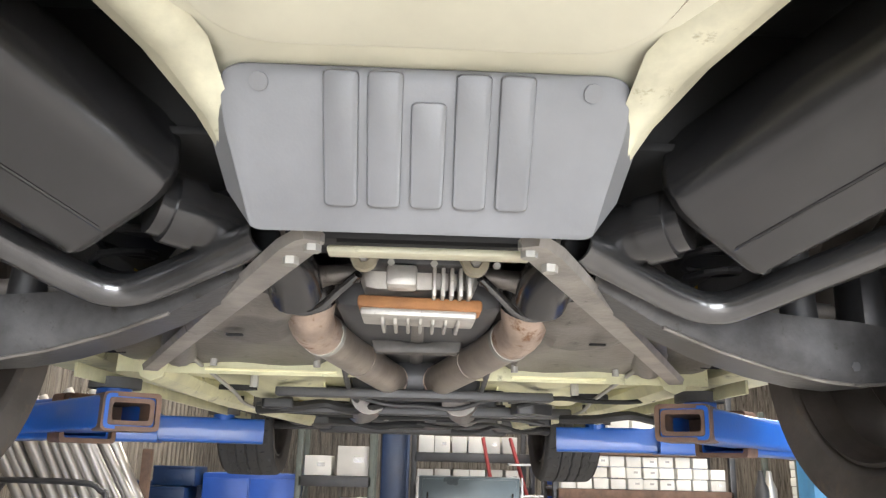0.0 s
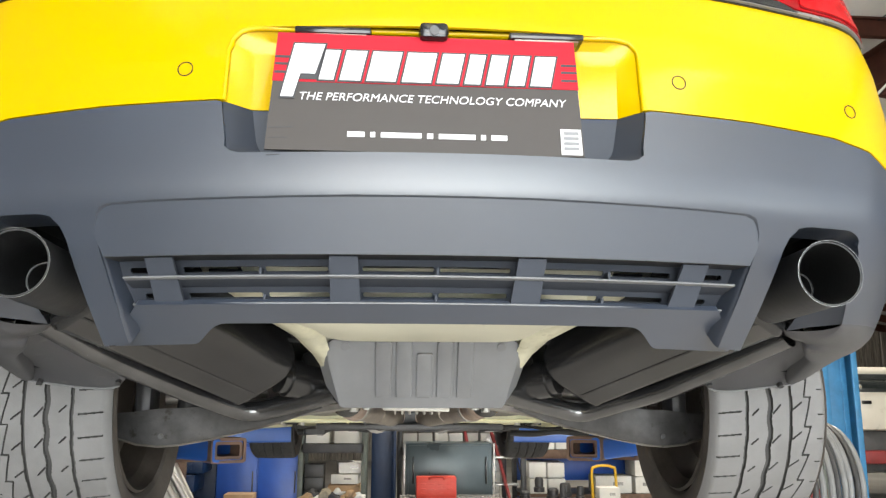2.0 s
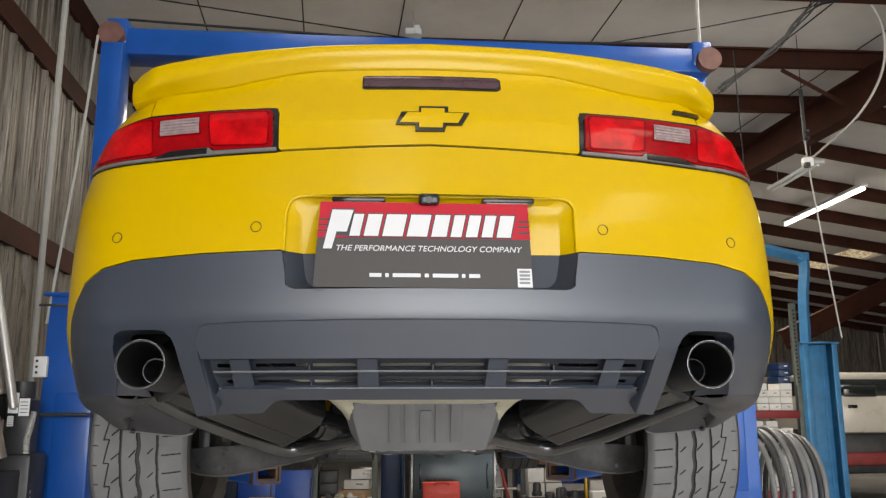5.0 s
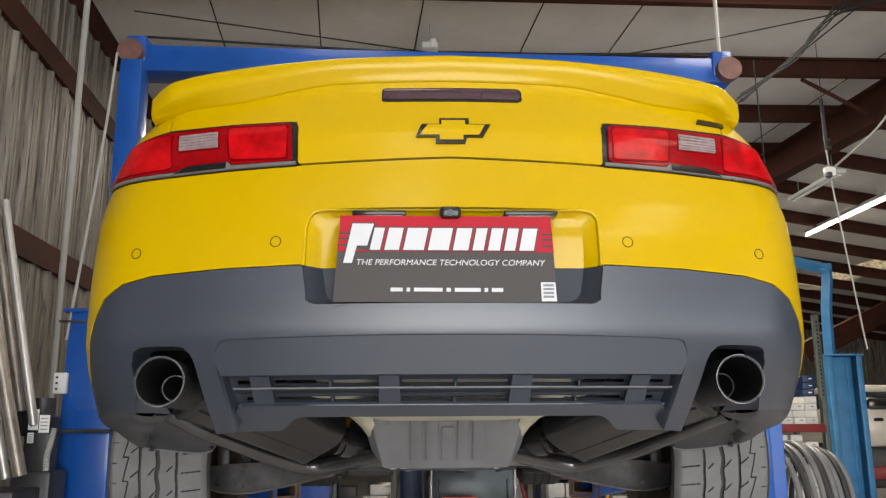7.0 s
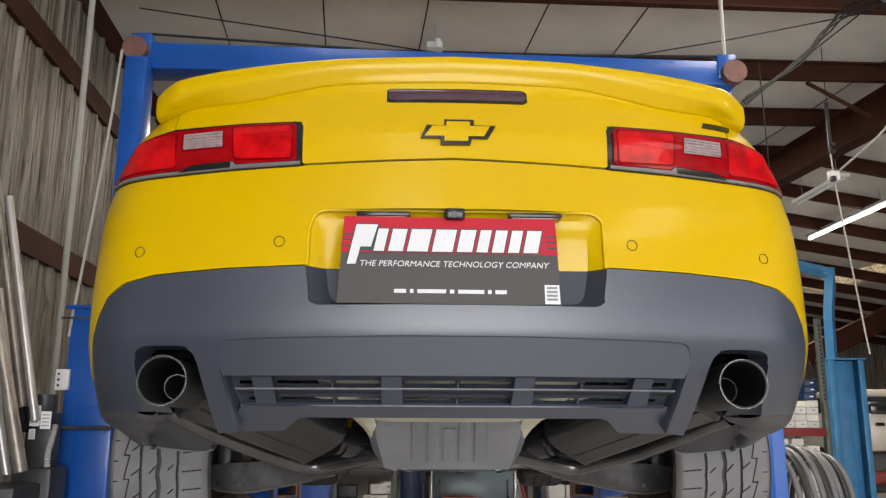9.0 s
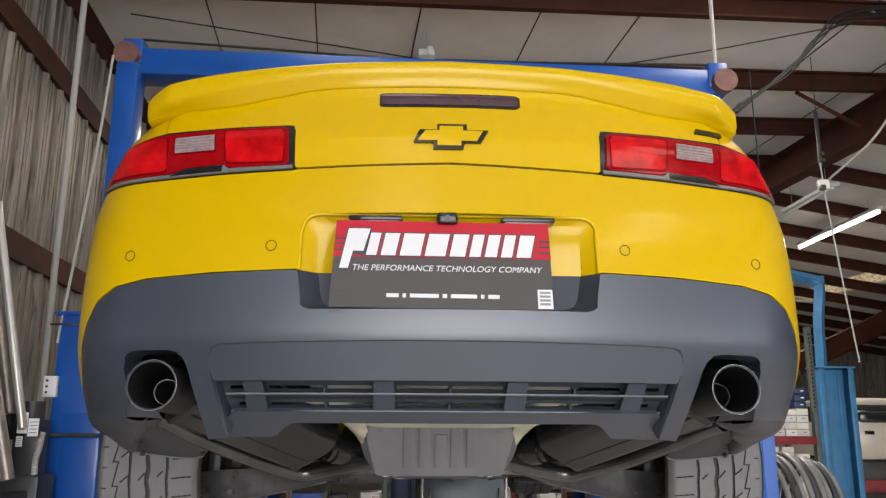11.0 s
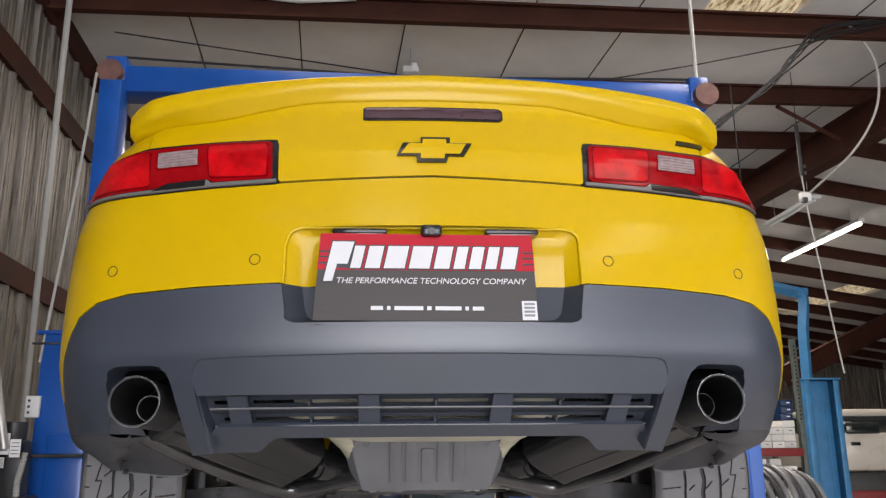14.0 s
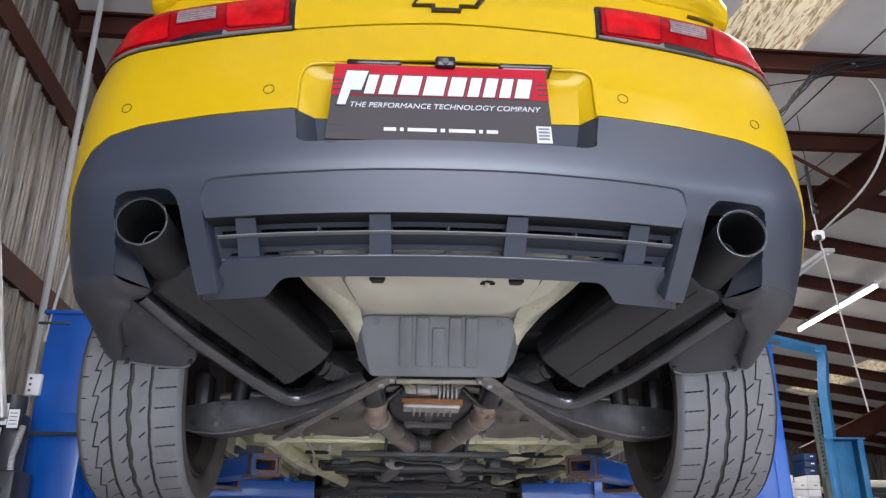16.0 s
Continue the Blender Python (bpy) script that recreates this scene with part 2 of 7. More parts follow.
def part(name, bm, mat, parent=None, label="", smooth=35):
    ob = new(name, mesh_from(name, bm, mat, smooth))
    ob.parent = parent
    if label:
        ob["label"] = label
    return ob


def thing(name, label, category, place=(0, 0, 0), group="", kind="", turn=0):
    ob = new(name)
    ob.empty_display_size = 0.1
    ob.matrix_basis = pose(*place, 0, 0, turn)
    return tagged(ob, label, category, group, kind)


def solo(name, bm, mat, label, category, group="", kind="", smooth=35):
    return tagged(part(name, bm, mat, None, "", smooth), label, category, group, kind)


def box(c, s, bevel=0.004, bm=None, m=None):
    """A bevelled box of size s round c."""
    b2 = bmesh.new()
    bmesh.ops.create_cube(b2, size=1)
    for v in b2.verts:
        v.co = Vector((v.co.x * s[0], v.co.y * s[1], v.co.z * s[2]))
    if bevel:
        bmesh.ops.bevel(b2, geom=list(b2.edges), offset=min(bevel, min(s) * 0.4), segments=2, affect="EDGES", profile=0.5)
    mm = Matrix.Translation(c) @ (m or Matrix())
    b2.transform(mm)
    return join(bm, b2)


def join(bm, b2):
    if bm is None:
        return b2
    vs = [bm.verts.new(v.co) for v in b2.verts]
    b2.verts.index_update()
    for f in b2.faces:
        try:
            bm.faces.new([vs[v.index] for v in f.verts])
        except ValueError:
            pass
    b2.free()
    return bm


def spline(pts, per=8):
    """A smooth line through pts."""
    p = [Vector(q) for q in pts]
    p = [p[0] * 2 - p[1]] + p + [p[-1] * 2 - p[-2]]
    out = []
    for i in range(1, len(p) - 2):
        a, b, c, d = p[i - 1:i + 3]
        for k in range(per):
            t = k / per
            out.append(0.5 * ((2 * b) + (c - a) * t + (2 * a - 5 * b + 4 * c - d) * t * t + (3 * b - a - 3 * c + d) * t ** 3))
    return out + [p[-2]]


def tube(line, r, seg=12, bm=None, cap=True, hollow=0.0, squash=1.0):
    """A round bar or pipe along line; r is one radius or one for each point. hollow: wall thickness."""
    bm = bm or bmesh.new()
    line = [Vector(q) for q in line]
    rr = r if isinstance(r, (list, tuple)) else [r] * len(line)
    d0 = (line[1] - line[0]).normalized()
    up = Vector((0, 0, 1)) if abs(d0.z) < 0.9 else Vector((0, 1, 0))
    rings = []
    for i, p in enumerate(line):
        d = (line[min(i + 1, len(line) - 1)] - line[max(i - 1, 0)]).normalized()
        a = d.cross(up).normalized()
        up = a.cross(d).normalized()
        rings.append([bm.verts.new(p + (a * math.cos(k * math.tau / seg) + up * math.sin(k * math.tau / seg) * squash) * rr[i]) for k in range(seg)])
        if hollow and i in (0, len(line) - 1):
            rings[-1 if i else 0] = rings[-1]
    for a, b in zip(rings, rings[1:]):
        for k in range(seg):
            bm.faces.new((a[k], a[(k + 1) % seg], b[(k + 1) % seg], b[k]))
    if hollow:
        inner = []
        for ring, p, q in zip(rings, line, rr):
            inner.append([bm.verts.new(p + (v.co - p) * (1 - hollow / q)) for v in ring])
        for a, b in zip(inner, inner[1:]):
            for k in range(seg):
                bm.faces.new((a[k], b[k], b[(k + 1) % seg], a[(k + 1) % seg]))
        for a, b in ((rings[0], inner[0]), (rings[-1], inner[-1])):
            for k in range(seg):
                bm.faces.new((a[k], a[(k + 1) % seg], b[(k + 1) % seg], b[k]))
    elif cap:
        bm.faces.new(rings[0])
        bm.faces.new(rings[-1])
    return bm


def cyl(a, b, r, seg=16, bm=None):
    return tube([a, b], r, seg, bm)


def lathe(profile, seg=48, axis="X", bm=None, close=True):
    """Turns (along, radius) points round an axis."""
    bm = bm or bmesh.new()
    rings = []
    for k in range(seg):
        a = k * math.tau / seg
        rings.append([bm.verts.new((u, r * math.cos(a), r * math.sin(a)) if axis == "X" else (r * math.cos(a), u, r * math.sin(a)) if axis == "Y" else (r * math.cos(a), r * math.sin(a), u)) for u, r in profile])
    n = len(profile)
    for k in range(seg):
        a, b = rings[k], rings[(k + 1) % seg]
        for i in range(n if close else n - 1):
            bm.faces.new((a[i], a[(i + 1) % n], b[(i + 1) % n], b[i]))
    return bm


def prism(poly, a, b, plane="xz", bm=None, bevel=0.0):
    """A flat outline pushed from a to b along the axis that its plane leaves out."""
    b2 = bmesh.new()
    put = {"xz": lambda p, d: (p[0], d, p[1]), "xy": lambda p, d: (p[0], p[1], d), "yz": lambda p, d: (d, p[0], p[1])}[plane]
    lo = [b2.verts.new(put(p, a)) for p in poly]
    hi = [b2.verts.new(put(p, b)) for p in poly]
    b2.faces.new(lo)
    b2.faces.new(hi[::-1])
    for i in range(len(poly)):
        j = (i + 1) % len(poly)
        b2.faces.new((lo[i], hi[i], hi[j], lo[j]))
    bmesh.ops.recalc_face_normals(b2, faces=b2.faces)
    if bevel:
        bmesh.ops.bevel(b2, geom=list(b2.edges), offset=bevel, segments=2, affect="EDGES", profile=0.5)
    return join(bm, b2)


def rounded(poly, r, seg=4):
    """The outline with its corners rounded."""
    out, n = [], len(poly)
    rs = r if isinstance(r, (list, tuple)) else [r] * n
    for i in range(n):
        p, a, b = (Vector(poly[j % n]).to_2d() for j in (i, i - 1, i + 1))
        q = min(rs[i], (a - p).length * 0.45, (b - p).length * 0.45)
        if q < 1e-4:
            out.append(tuple(p))
            continue
        u, w = p + (a - p).normalized() * q, p + (b - p).normalized() * q
        for k in range(seg + 1):
            t = k / seg
            out.append(tuple(u * (1 - t) ** 2 + p * 2 * t * (1 - t) + w * t * t))
    return out


def rect(x0, x1, z0, z1):
    return [(x0, z0), (x1, z0), (x1, z1), (x0, z1)]


def text_mesh(body, size, m, slant=0.0):
    cu = bpy.data.curves.new("lettering", "FONT")
    cu.body, cu.size, cu.align_x, cu.align_y, cu.extrude = body, size, "CENTER", "CENTER", 0.0004
    cu.shear = slant
    ob = new("lettering", cu)
    me = bpy.data.meshes.new_from_object(ob.evaluated_get(bpy.context.evaluated_depsgraph_get()))
    bpy.data.objects.remove(ob)
    bm = bmesh.new()
    bm.from_mesh(me)
    bm.transform(m)
    return bm


# ---- the building ----
floor = solo("floor", box((6.5, 7.25, -0.05), (21.0, 28.5, 0.1), 0), CONCRETE, "grey oil-stained concrete workshop floor", "floor", kind="structure", smooth=0)


def corrugated(length, height, pitch=0.305, rib=0.032):
    """A ribbed sheet, its length along x and its ribs upright."""
    bm = bmesh.new()
    xs = []
    x = 0.0
    while x < length:
        xs += [(x, 0), (x + 0.055, 0), (x + 0.075, rib), (x + 0.105, rib), (x + 0.125, 0), (x + 0.19, 0), (x + 0.197, 0.006), (x + 0.213, 0.006), (x + 0.22, 0), (x + 0.25, 0), (x + 0.257, 0.006), (x + 0.273, 0.006), (x + 0.28, 0)]
        x += pitch
    lo = [bm.verts.new((x, -y, 0)) for x, y in xs]
    hi = [bm.verts.new((x, -y, height)) for x, y in xs]
    for k in range(len(xs) - 1):
        bm.faces.new((lo[k], lo[k + 1], hi[k + 1], hi[k]))
    b2 = bmesh.new()
    join(b2, box((length / 2, 0.04, height / 2), (length, 0.04, height), 0))
    return join(bm, b2)


BUILDING = Matrix.Translation((-2.45, 2.65, 0)) @ Matrix.Rotation(radians(5.0), 4, "Z") @ Matrix.Translation((2.45, -2.65, 0))
W_X, E_X, N_Y, S_Y, EAVE = -2.62, 16.0, 20.5, -6.0, 4.80
bm = corrugated(N_Y - S_Y, EAVE)
bm.transform(BUILDING @ Matrix.Translation((W_X, S_Y, 0)) @ Matrix.Rotation(radians(90), 4, "Z"))
solo("wall_west", bm, SHEET, "weathered corrugated metal side wall", "wall", kind="structure", smooth=20)
bm = corrugated(E_X - W_X, 6.0)
bm.transform(BUILDING @ Matrix.Translation((W_X, N_Y, 0)))
solo("wall_north", bm, SHEET, "corrugated metal end wall in shade", "wall", kind="structure", smooth=20)
bm = corrugated(N_Y - S_Y, 6.0)
bm.transform(BUILDING @ Matrix.Translation((E_X, N_Y, 0)) @ Matrix.Rotation(radians(-90), 4, "Z"))
solo("wall_east", bm, SHEET, "corrugated metal side wall", "wall", kind="structure", smooth=20)
# front wall, out of view, with the bay door open and a second opening added beside it
bm = box((-2.55, S_Y, 2.3), (0.2, 0.15, 4.6), 0)
box((4.15, S_Y, 2.9), (1.5, 0.15, 5.8), 0, bm)
box((12.85, S_Y, 2.9), (6.3, 0.15, 5.8), 0, bm)
box((7.3, S_Y, 5.15), (4.8, 0.15, 1.3), 0, bm)
box((0.5, S_Y, 5.05), (5.9, 0.15, 0.8), 0, bm)
bm.transform(BUILDING)
solo("wall_south", bm, SHEET, "metal front wall out of view, with two assumed bay doors", "wall", kind="structure", smooth=0)
solo("ground", box((3, -40, -0.09), (160, 70, 0.1), 0), CONCRETE, "grey concrete yard outside the bay door", "ground", kind="structure", smooth=0)

SLOPE, FALL, RIDGE = 0.033, 0.134, 5.4


def roof_z(x):
    return EAVE + 0.12 + SLOPE * (min(x, RIDGE) - W_X) - FALL * max(0, x - RIDGE)


# roof lights: openings in the blanket; the rows at y 6.75 and -4.6 are unseen, added for fill light
ROOF_LIGHTS = [(-1.18, -0.33, 0.9, 3.88), (2.60, 3.45, 0.9, 4.0), (9.9, 10.6, 12.65, 15.7), (-1.18, -0.33, 6.75, 9.2), (2.60, 3.45, 6.75, 9.2), (2.60, 3.45, -4.6, -1.4), (-1.18, -0.33, -4.6, -1.4)]
xs = sorted({W_X, RIDGE, E_X, *[q for r in ROOF_LIGHTS for q in r[:2]]})
ys = sorted({S_Y, N_Y, *[q for r in ROOF_LIGHTS for q in r[2:]]})
bm = bmesh.new()
for x0, x1 in zip(xs, xs[1:]):
    for y0, y1 in zip(ys, ys[1:]):
        cx, cy = (x0 + x1) / 2, (y0 + y1) / 2
        if any(a < cx < b and c < cy < d for a, b, c, d in ROOF_LIGHTS):
            continue
        v = [bm.verts.new((x, y, roof_z(x) + e)) for e in (0, 0.1) for x, y in ((x0, y0), (x1, y0), (x1, y1), (x0, y1))]
        for q in ((3, 2, 1, 0), (4, 5, 6, 7), (0, 1, 5, 4), (1, 2, 6, 5), (2, 3, 7, 6), (3, 0, 4, 7)):
            bm.faces.new([v[i] for i in q])
bm.transform(BUILDING)
solo("ceiling", bm, INSUL, "white faced insulation blanket under the roof", "ceiling", kind="structure", smooth=0)
for x0, x1, y0, y1 in ROOF_LIGHTS:
    bm = bmesh.new()
    n = 21
    prof = [(x0 + (x1 - x0) * k / n, 0.014 if k % 2 else 0.0) for k in range(n + 1)]
    r = [[bm.verts.new((x, y, roof_z(x) + 0.035 + dz)) for x, dz in prof] for y in (y0, y1)]
    for k in range(n):
        bm.faces.new((r[0][k], r[0][k + 1], r[1][k + 1], r[1][k]))
    bm.transform(BUILDING)
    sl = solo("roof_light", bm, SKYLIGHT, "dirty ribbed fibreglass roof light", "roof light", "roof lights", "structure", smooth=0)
    lip_bm = tube([(x0 - 0.02, y1 + 0.02, roof_z(x0) - 0.015), ((x0 + x1) / 2, y1 + 0.03, roof_z((x0 + x1) / 2) - 0.05), (x1 + 0.02, y1 + 0.02, roof_z(x1) - 0.015)], 0.03, 10)
    lip_bm.transform(BUILDING)
    part("torn_edge", lip_bm, INSUL, sl)


def beam_thing(name, a, b, sections, label, category, group=""):
    """A rolled or folded steel member in the building's own axes, its web and flanges as parts."""
    a, b = BUILDING @ Vector(a), BUILDING @ Vector(b)
    d = (b - a).normalized()
    s = d.cross(Vector((0, 0, 1))).normalized()
    u = s.cross(d)
    ob = thing(name, label, category, tuple(a), group)
    for kind, prof in sections:
        bm = bmesh.new()
        r = [[bm.verts.new(p - a + s * x + u * z) for x, z in prof] for p in (a, b)]
        n = len(prof)
        for k in range(n):
            bm.faces.new((r[0][k], r[0][(k + 1) % n], r[1][(k + 1) % n], r[1][k]))
        bm.faces.new(r[0])
        bm.faces.new(r[1][::-1])
        part(kind, bm, REDIRON, ob, smooth=0)
    return ob


def i_beam(name, a, b, h, w, label, category, t=0.012):
    return beam_thing(name, a, b, [("flange", rect(-w / 2, w / 2, 0, t)), ("web", rect(-t / 2, t / 2, t, h - t)), ("flange", rect(-w / 2, w / 2, h - t, h))], label, category)


def channel(name, a, b, h, w, label, category, group="", t=0.004):
    """A C-shaped purlin or girt with small lips."""
    low = [(t, 0), (w, 0), (w, 0.02), (w - t, 0.02), (w - t, t), (t, t)]
    return beam_thing(name, a, b, [("web", rect(0, t, 0, h)), ("flange", low), ("flange", [(x, h - z) for x, z in low[::-1]])], label, category, group)


for z in (2.62, 4.02):
    channel("wall_girt", (W_X + 0.04, N_Y, z), (W_X + 0.04, S_Y, z), 0.18, 0.07, "red oxide steel girt along the wall", "girt", "wall girts")
channel("eave_strut", (W_X + 0.04, N_Y, EAVE - 0.10), (W_X + 0.04, S_Y, EAVE - 0.10), 0.22, 0.09, "red oxide steel eave strut", "beam")
for y in (-5.6, -4.25, -2.9, -1.5, -0.15, 1.22, 2.6, 3.97, 5.35, 6.62, 7.95, 9.3, 10.65, 12.0, 13.35, 14.7, 16.05, 17.4, 18.75, 20.1):
    for x0, x1 in ((W_X, RIDGE), (RIDGE, E_X)):
        channel("purlin", (x0, y, roof_z(x0) - 0.2), (x1, y, roof_z(x1) - 0.2), 0.2, 0.07, "red oxide steel roof purlin", "purlin", "roof purlins")
i_beam("rafter", (5.08, S_Y, 4.58), (5.08, N_Y, 4.58), 0.40, 0.2, "deep red oxide steel rafter", "rafter")
i_beam("rafter", (12.4, 14.1, 4.1), (9.2, 14.1, 2.66), 0.42, 0.2, "distant sloping red oxide steel haunch", "rafter")
a, b = BUILDING @ Vector((4.15, 5.44, 4.97)), BUILDING @ Vector((5.0, 5.69, 4.74))
solo("flange_brace", tube([a, b], 0.028, 4), REDIRON, "red oxide angle brace from purlin to rafter", "brace", smooth=0)
# blanket seams and bracing rods under the roof
for x in (-1.64, -0.76, 0.12, 1.15, 2.03, 4.0, 4.9, 5.8):
    solo("blanket_seam", tube([BUILDING @ Vector((x, S_Y, roof_z(x) - 0.004)), BUILDING @ Vector((x, N_Y, roof_z(x) - 0.004))], 0.006, 6), BLACKCABLE, "dark seam in the roof insulation", "seam", "blanket seams")


# ---- the two-post lift that carries the car ----
lift = thing("car_lift", "blue two-post lift holding the car on four arms", "car lift")


def lift_post(side, x, y, top):
    post = part("post", box((side * (x - 0.055), y - 0.02, top / 2 + 0.0), (0.13, 0.15, top), 0.012), BLUE, lift)
    lower = bmesh.new()
    w = 0.235
    prism([(side * (x + 0.14), y - 0.16), (side * (x + 0.14), y + 0.16), (side * (x - 0.095), y + 0.16), (side * (x - 0.095), y + 0.145), (side * (x + 0.125), y + 0.145), (side * (x + 0.125), y - 0.145), (side * (x - 0.095), y - 0.145), (side * (x - 0.095), y - 0.16)], 0.0, 2.15, "xy", lower, 0.003)
    part("outer_post", lower, BLUE, lift)
    part("carriage", box((side * (x - 0.03), y - 0.02, 1.36), (0.2, 0.3, 0.55), 0.015), BLUE, lift)
    part("base_plate", box((side * x, y, 0.012), (0.5, 0.5, 0.024), 0.004), BLUE, lift)
    part("post_cap", box((side * (x + 0.02), y, 2.16), (0.3, 0.34, 0.02), 0.003), BLUE, lift)
    part("post_latch", box((side * (x + 0.11), y - 0.16, 2.10), (0.16, 0.02, 0.012), 0.002), TOOLDARK, lift)


lift_post(-1, 1.825, 2.92, 3.66)
lift_post(1, 1.825, 3.10, 3.60)
bm = prism([(-1.81, 3.62), (1.83, 3.57), (1.83, 3.725), (-1.81, 3.785)], 2.90, 3.10, "xz", None, 0.008)
part("cross_beam", bm, BLUE, lift, "blue overhead cross beam")
for x, y, z in ((-1.79, 2.87, 3.722), (1.80, 2.87, 3.637)):
    bm = cyl((x, y - 0.03, z), (x, y + 0.03, z), 0.073, 28)
    part("pulley", bm, PULLEY, lift, "brown cable pulley")
for x, y, z in ((-1.775, 3.0, 3.76), (1.775, 3.0, 3.69)):
    part("beam_end", box((x, y, z), (0.12, 0.22, 0.16), 0.01), BLUE, lift)
part("shut_off_bar", tube([(-1.74, 2.92, 3.845), (0.0, 2.95, 3.76), (1.76, 2.92, 3.765)], 0.008, 8), BLACKCABLE, lift)


def hollow_bar(a, b, w, h, t, bm=None):
    """A rectangular tube from a to b, open at both ends."""
    bm = bm or bmesh.new()
    a, b = Vector(a), Vector(b)
    d = (b - a).normalized()
    s = d.cross(Vector((0, 0, 1))).normalized()
    u = s.cross(d)
    rings = []
    for p in (a, b):
        for q in (0, t):
            loop = rounded([(-w / 2 + q, -h / 2 + q), (w / 2 - q, -h / 2 + q), (w / 2 - q, h / 2 - q), (-w / 2 + q, h / 2 - q)], 0.012 - q * 0.5, 3)
            rings.append([bm.verts.new(p + s * x + u * z) for x, z in loop])
    n = len(rings[0])
    for r0, r1 in ((0, 2), (1, 3), (0, 1), (2, 3)):
        for k in range(n):
            bm.faces.new((rings[r0][k], rings[r0][(k + 1) % n], rings[r1][(k + 1) % n], rings[r1][k]))
    return bm


def lift_arm(root, elbow, end, worn):
    """A telescopic arm: outer box, worn inner tube, pad."""
    a, b, c = Vector(root), Vector(elbow), Vector(end)
    arm = part("lift_arm", hollow_bar(a, b, 0.13, 0.105, 0.008), BLUE, lift)
    part("arm_slide", hollow_bar(a.lerp(b, 0.6), c, 0.115, 0.075 if worn else 0.095, 0.008), BLUE, arm)
    if worn:
        e = (c - b).normalized()
        part("arm_inner", hollow_bar(c - e * 0.30, c - e * 0.001, 0.0985, 0.0585, 0.010), RUSTARM, arm)
        q = c - e * 0.20
        part("arm_plug", box(q, (0.09, 0.012, 0.05), 0.002, None, Matrix.Rotation(math.atan2(-e.x, e.y), 4, "Z")), RUSTARM, arm)
        part("arm_end", hollow_bar(c - e * 0.10, c + e * 0.004, 0.123, 0.083, 0.010), RUSTARM, arm, "worn rusty open end of the arm tube")
    if worn:
        d = (b - a).normalized()
        part("arm_collar", hollow_bar(b - d * 0.05, b + d * 0.02, 0.15, 0.125, 0.012), RUSTARM, arm)
    p = b.lerp(c, 0.6)
    part("pad_post", cyl(p + Vector((0, 0, 0.04)), p + Vector((0, 0, 0.065)), 0.04, 20), BLUE, arm)
    part("rubber_pad", cyl(p + Vector((0, 0, 0.06)), p + Vector((0, 0, 0.085)), 0.06, 24), RUBBER, arm)
    return arm


lift_arm((-1.72, 3.0, 1.285), (-0.86, 2.18, 1.292), (-0.617, 1.80, 1.293), True)
lift_arm((-1.74, 3.0, 1.303), (-0.95, 3.12, 1.303), (-0.60, 3.28, 1.303), False)
lift_arm((1.76, 3.15, 1.285), (0.86, 2.25, 1.295), (0.598, 1.80, 1.299), True)
lift_arm((1.78, 3.15, 1.303), (0.95, 3.18, 1.303), (0.58, 3.30, 1.303), False)


# ---- the car: outer skin as a surface over (way round the plan, height) ----
CENTRE_Z = [1.40, 1.54, 1.62, 1.70, 1.765, 1.785, 1.82, 1.87, 1.94, 2.02, 2.10, 2.19, 2.215, 2.29, 2.33, 2.42]
CENTRE_Y = [0.52, 0.40, 0.315, 0.244, 0.2085, 0.2035, 0.2035, 0.2085, 0.218, 0.230, 0.250, 0.280, 0.288, 0.299, 0.318, 0.36]
WIDE_Z = [1.40, 1.45, 1.65, 1.80, 1.94, 2.11, 2.21, 2.33, 2.42]
WIDE_X = [0.970, 0.968, 0.955, 0.951, 0.956, 0.956, 0.942, 0.900, 0.83]
FLARE_Y = [0.0, 0.45, 0.75, 1.0, 1.5, 2.0, 2.5, 3.6, 4.1, 4.45, 4.75, 4.92, 5.0, 5.03]
FLARE_X = [0.0, 0.0, 0.040, 0.075, 0.075, 0.0, -0.01, 0.0, 0.02, -0.02, -0.14, -0.34, -0.6, -0.945]
ZS = np.linspace(1.38, 2.45, 120)


def plan_line(z):
    """Half of the car's outline at a height: from the middle of the tail round the side to the middle of the nose."""
    w, yc, r = np.interp(z, WIDE_Z, WIDE_X), np.interp(z, CENTRE_Z, CENTRE_Y), 0.245
    x1 = w - r * 0.72
    a0 = math.atan(0.4 * x1)
    xs = np.linspace(0, x1, 60)
    pts = [(x, yc + 0.2 * x * x) for x in xs]
    cx, cy = x1 - r * math.sin(a0), pts[-1][1] + r * math.cos(a0)
    for a in np.linspace(a0, radians(88), 30)[1:]:
        pts.append((cx + r * math.sin(a), cy - r * math.cos(a)))
    w, y0 = pts[-1]
    f0 = np.interp(y0, FLARE_Y, FLARE_X)
    for y in np.linspace(y0, 5.03, 160)[1:]:
        pts.append((max(0.0, w + np.interp(y, FLARE_Y, FLARE_X) - f0), y))
    return np.array(pts)


SMAX = 5.9
SS = np.linspace(0, SMAX, 1200)
TABLE = np.zeros((len(ZS), len(SS), 2))
for zi, zz in enumerate(ZS):
    line = plan_line(zz)
    along = np.concatenate([[0], np.cumsum(np.hypot(*np.diff(line, axis=0).T))])
    for axis in (0, 1):
        TABLE[zi, :, axis] = np.interp(SS, along, line[:, axis])


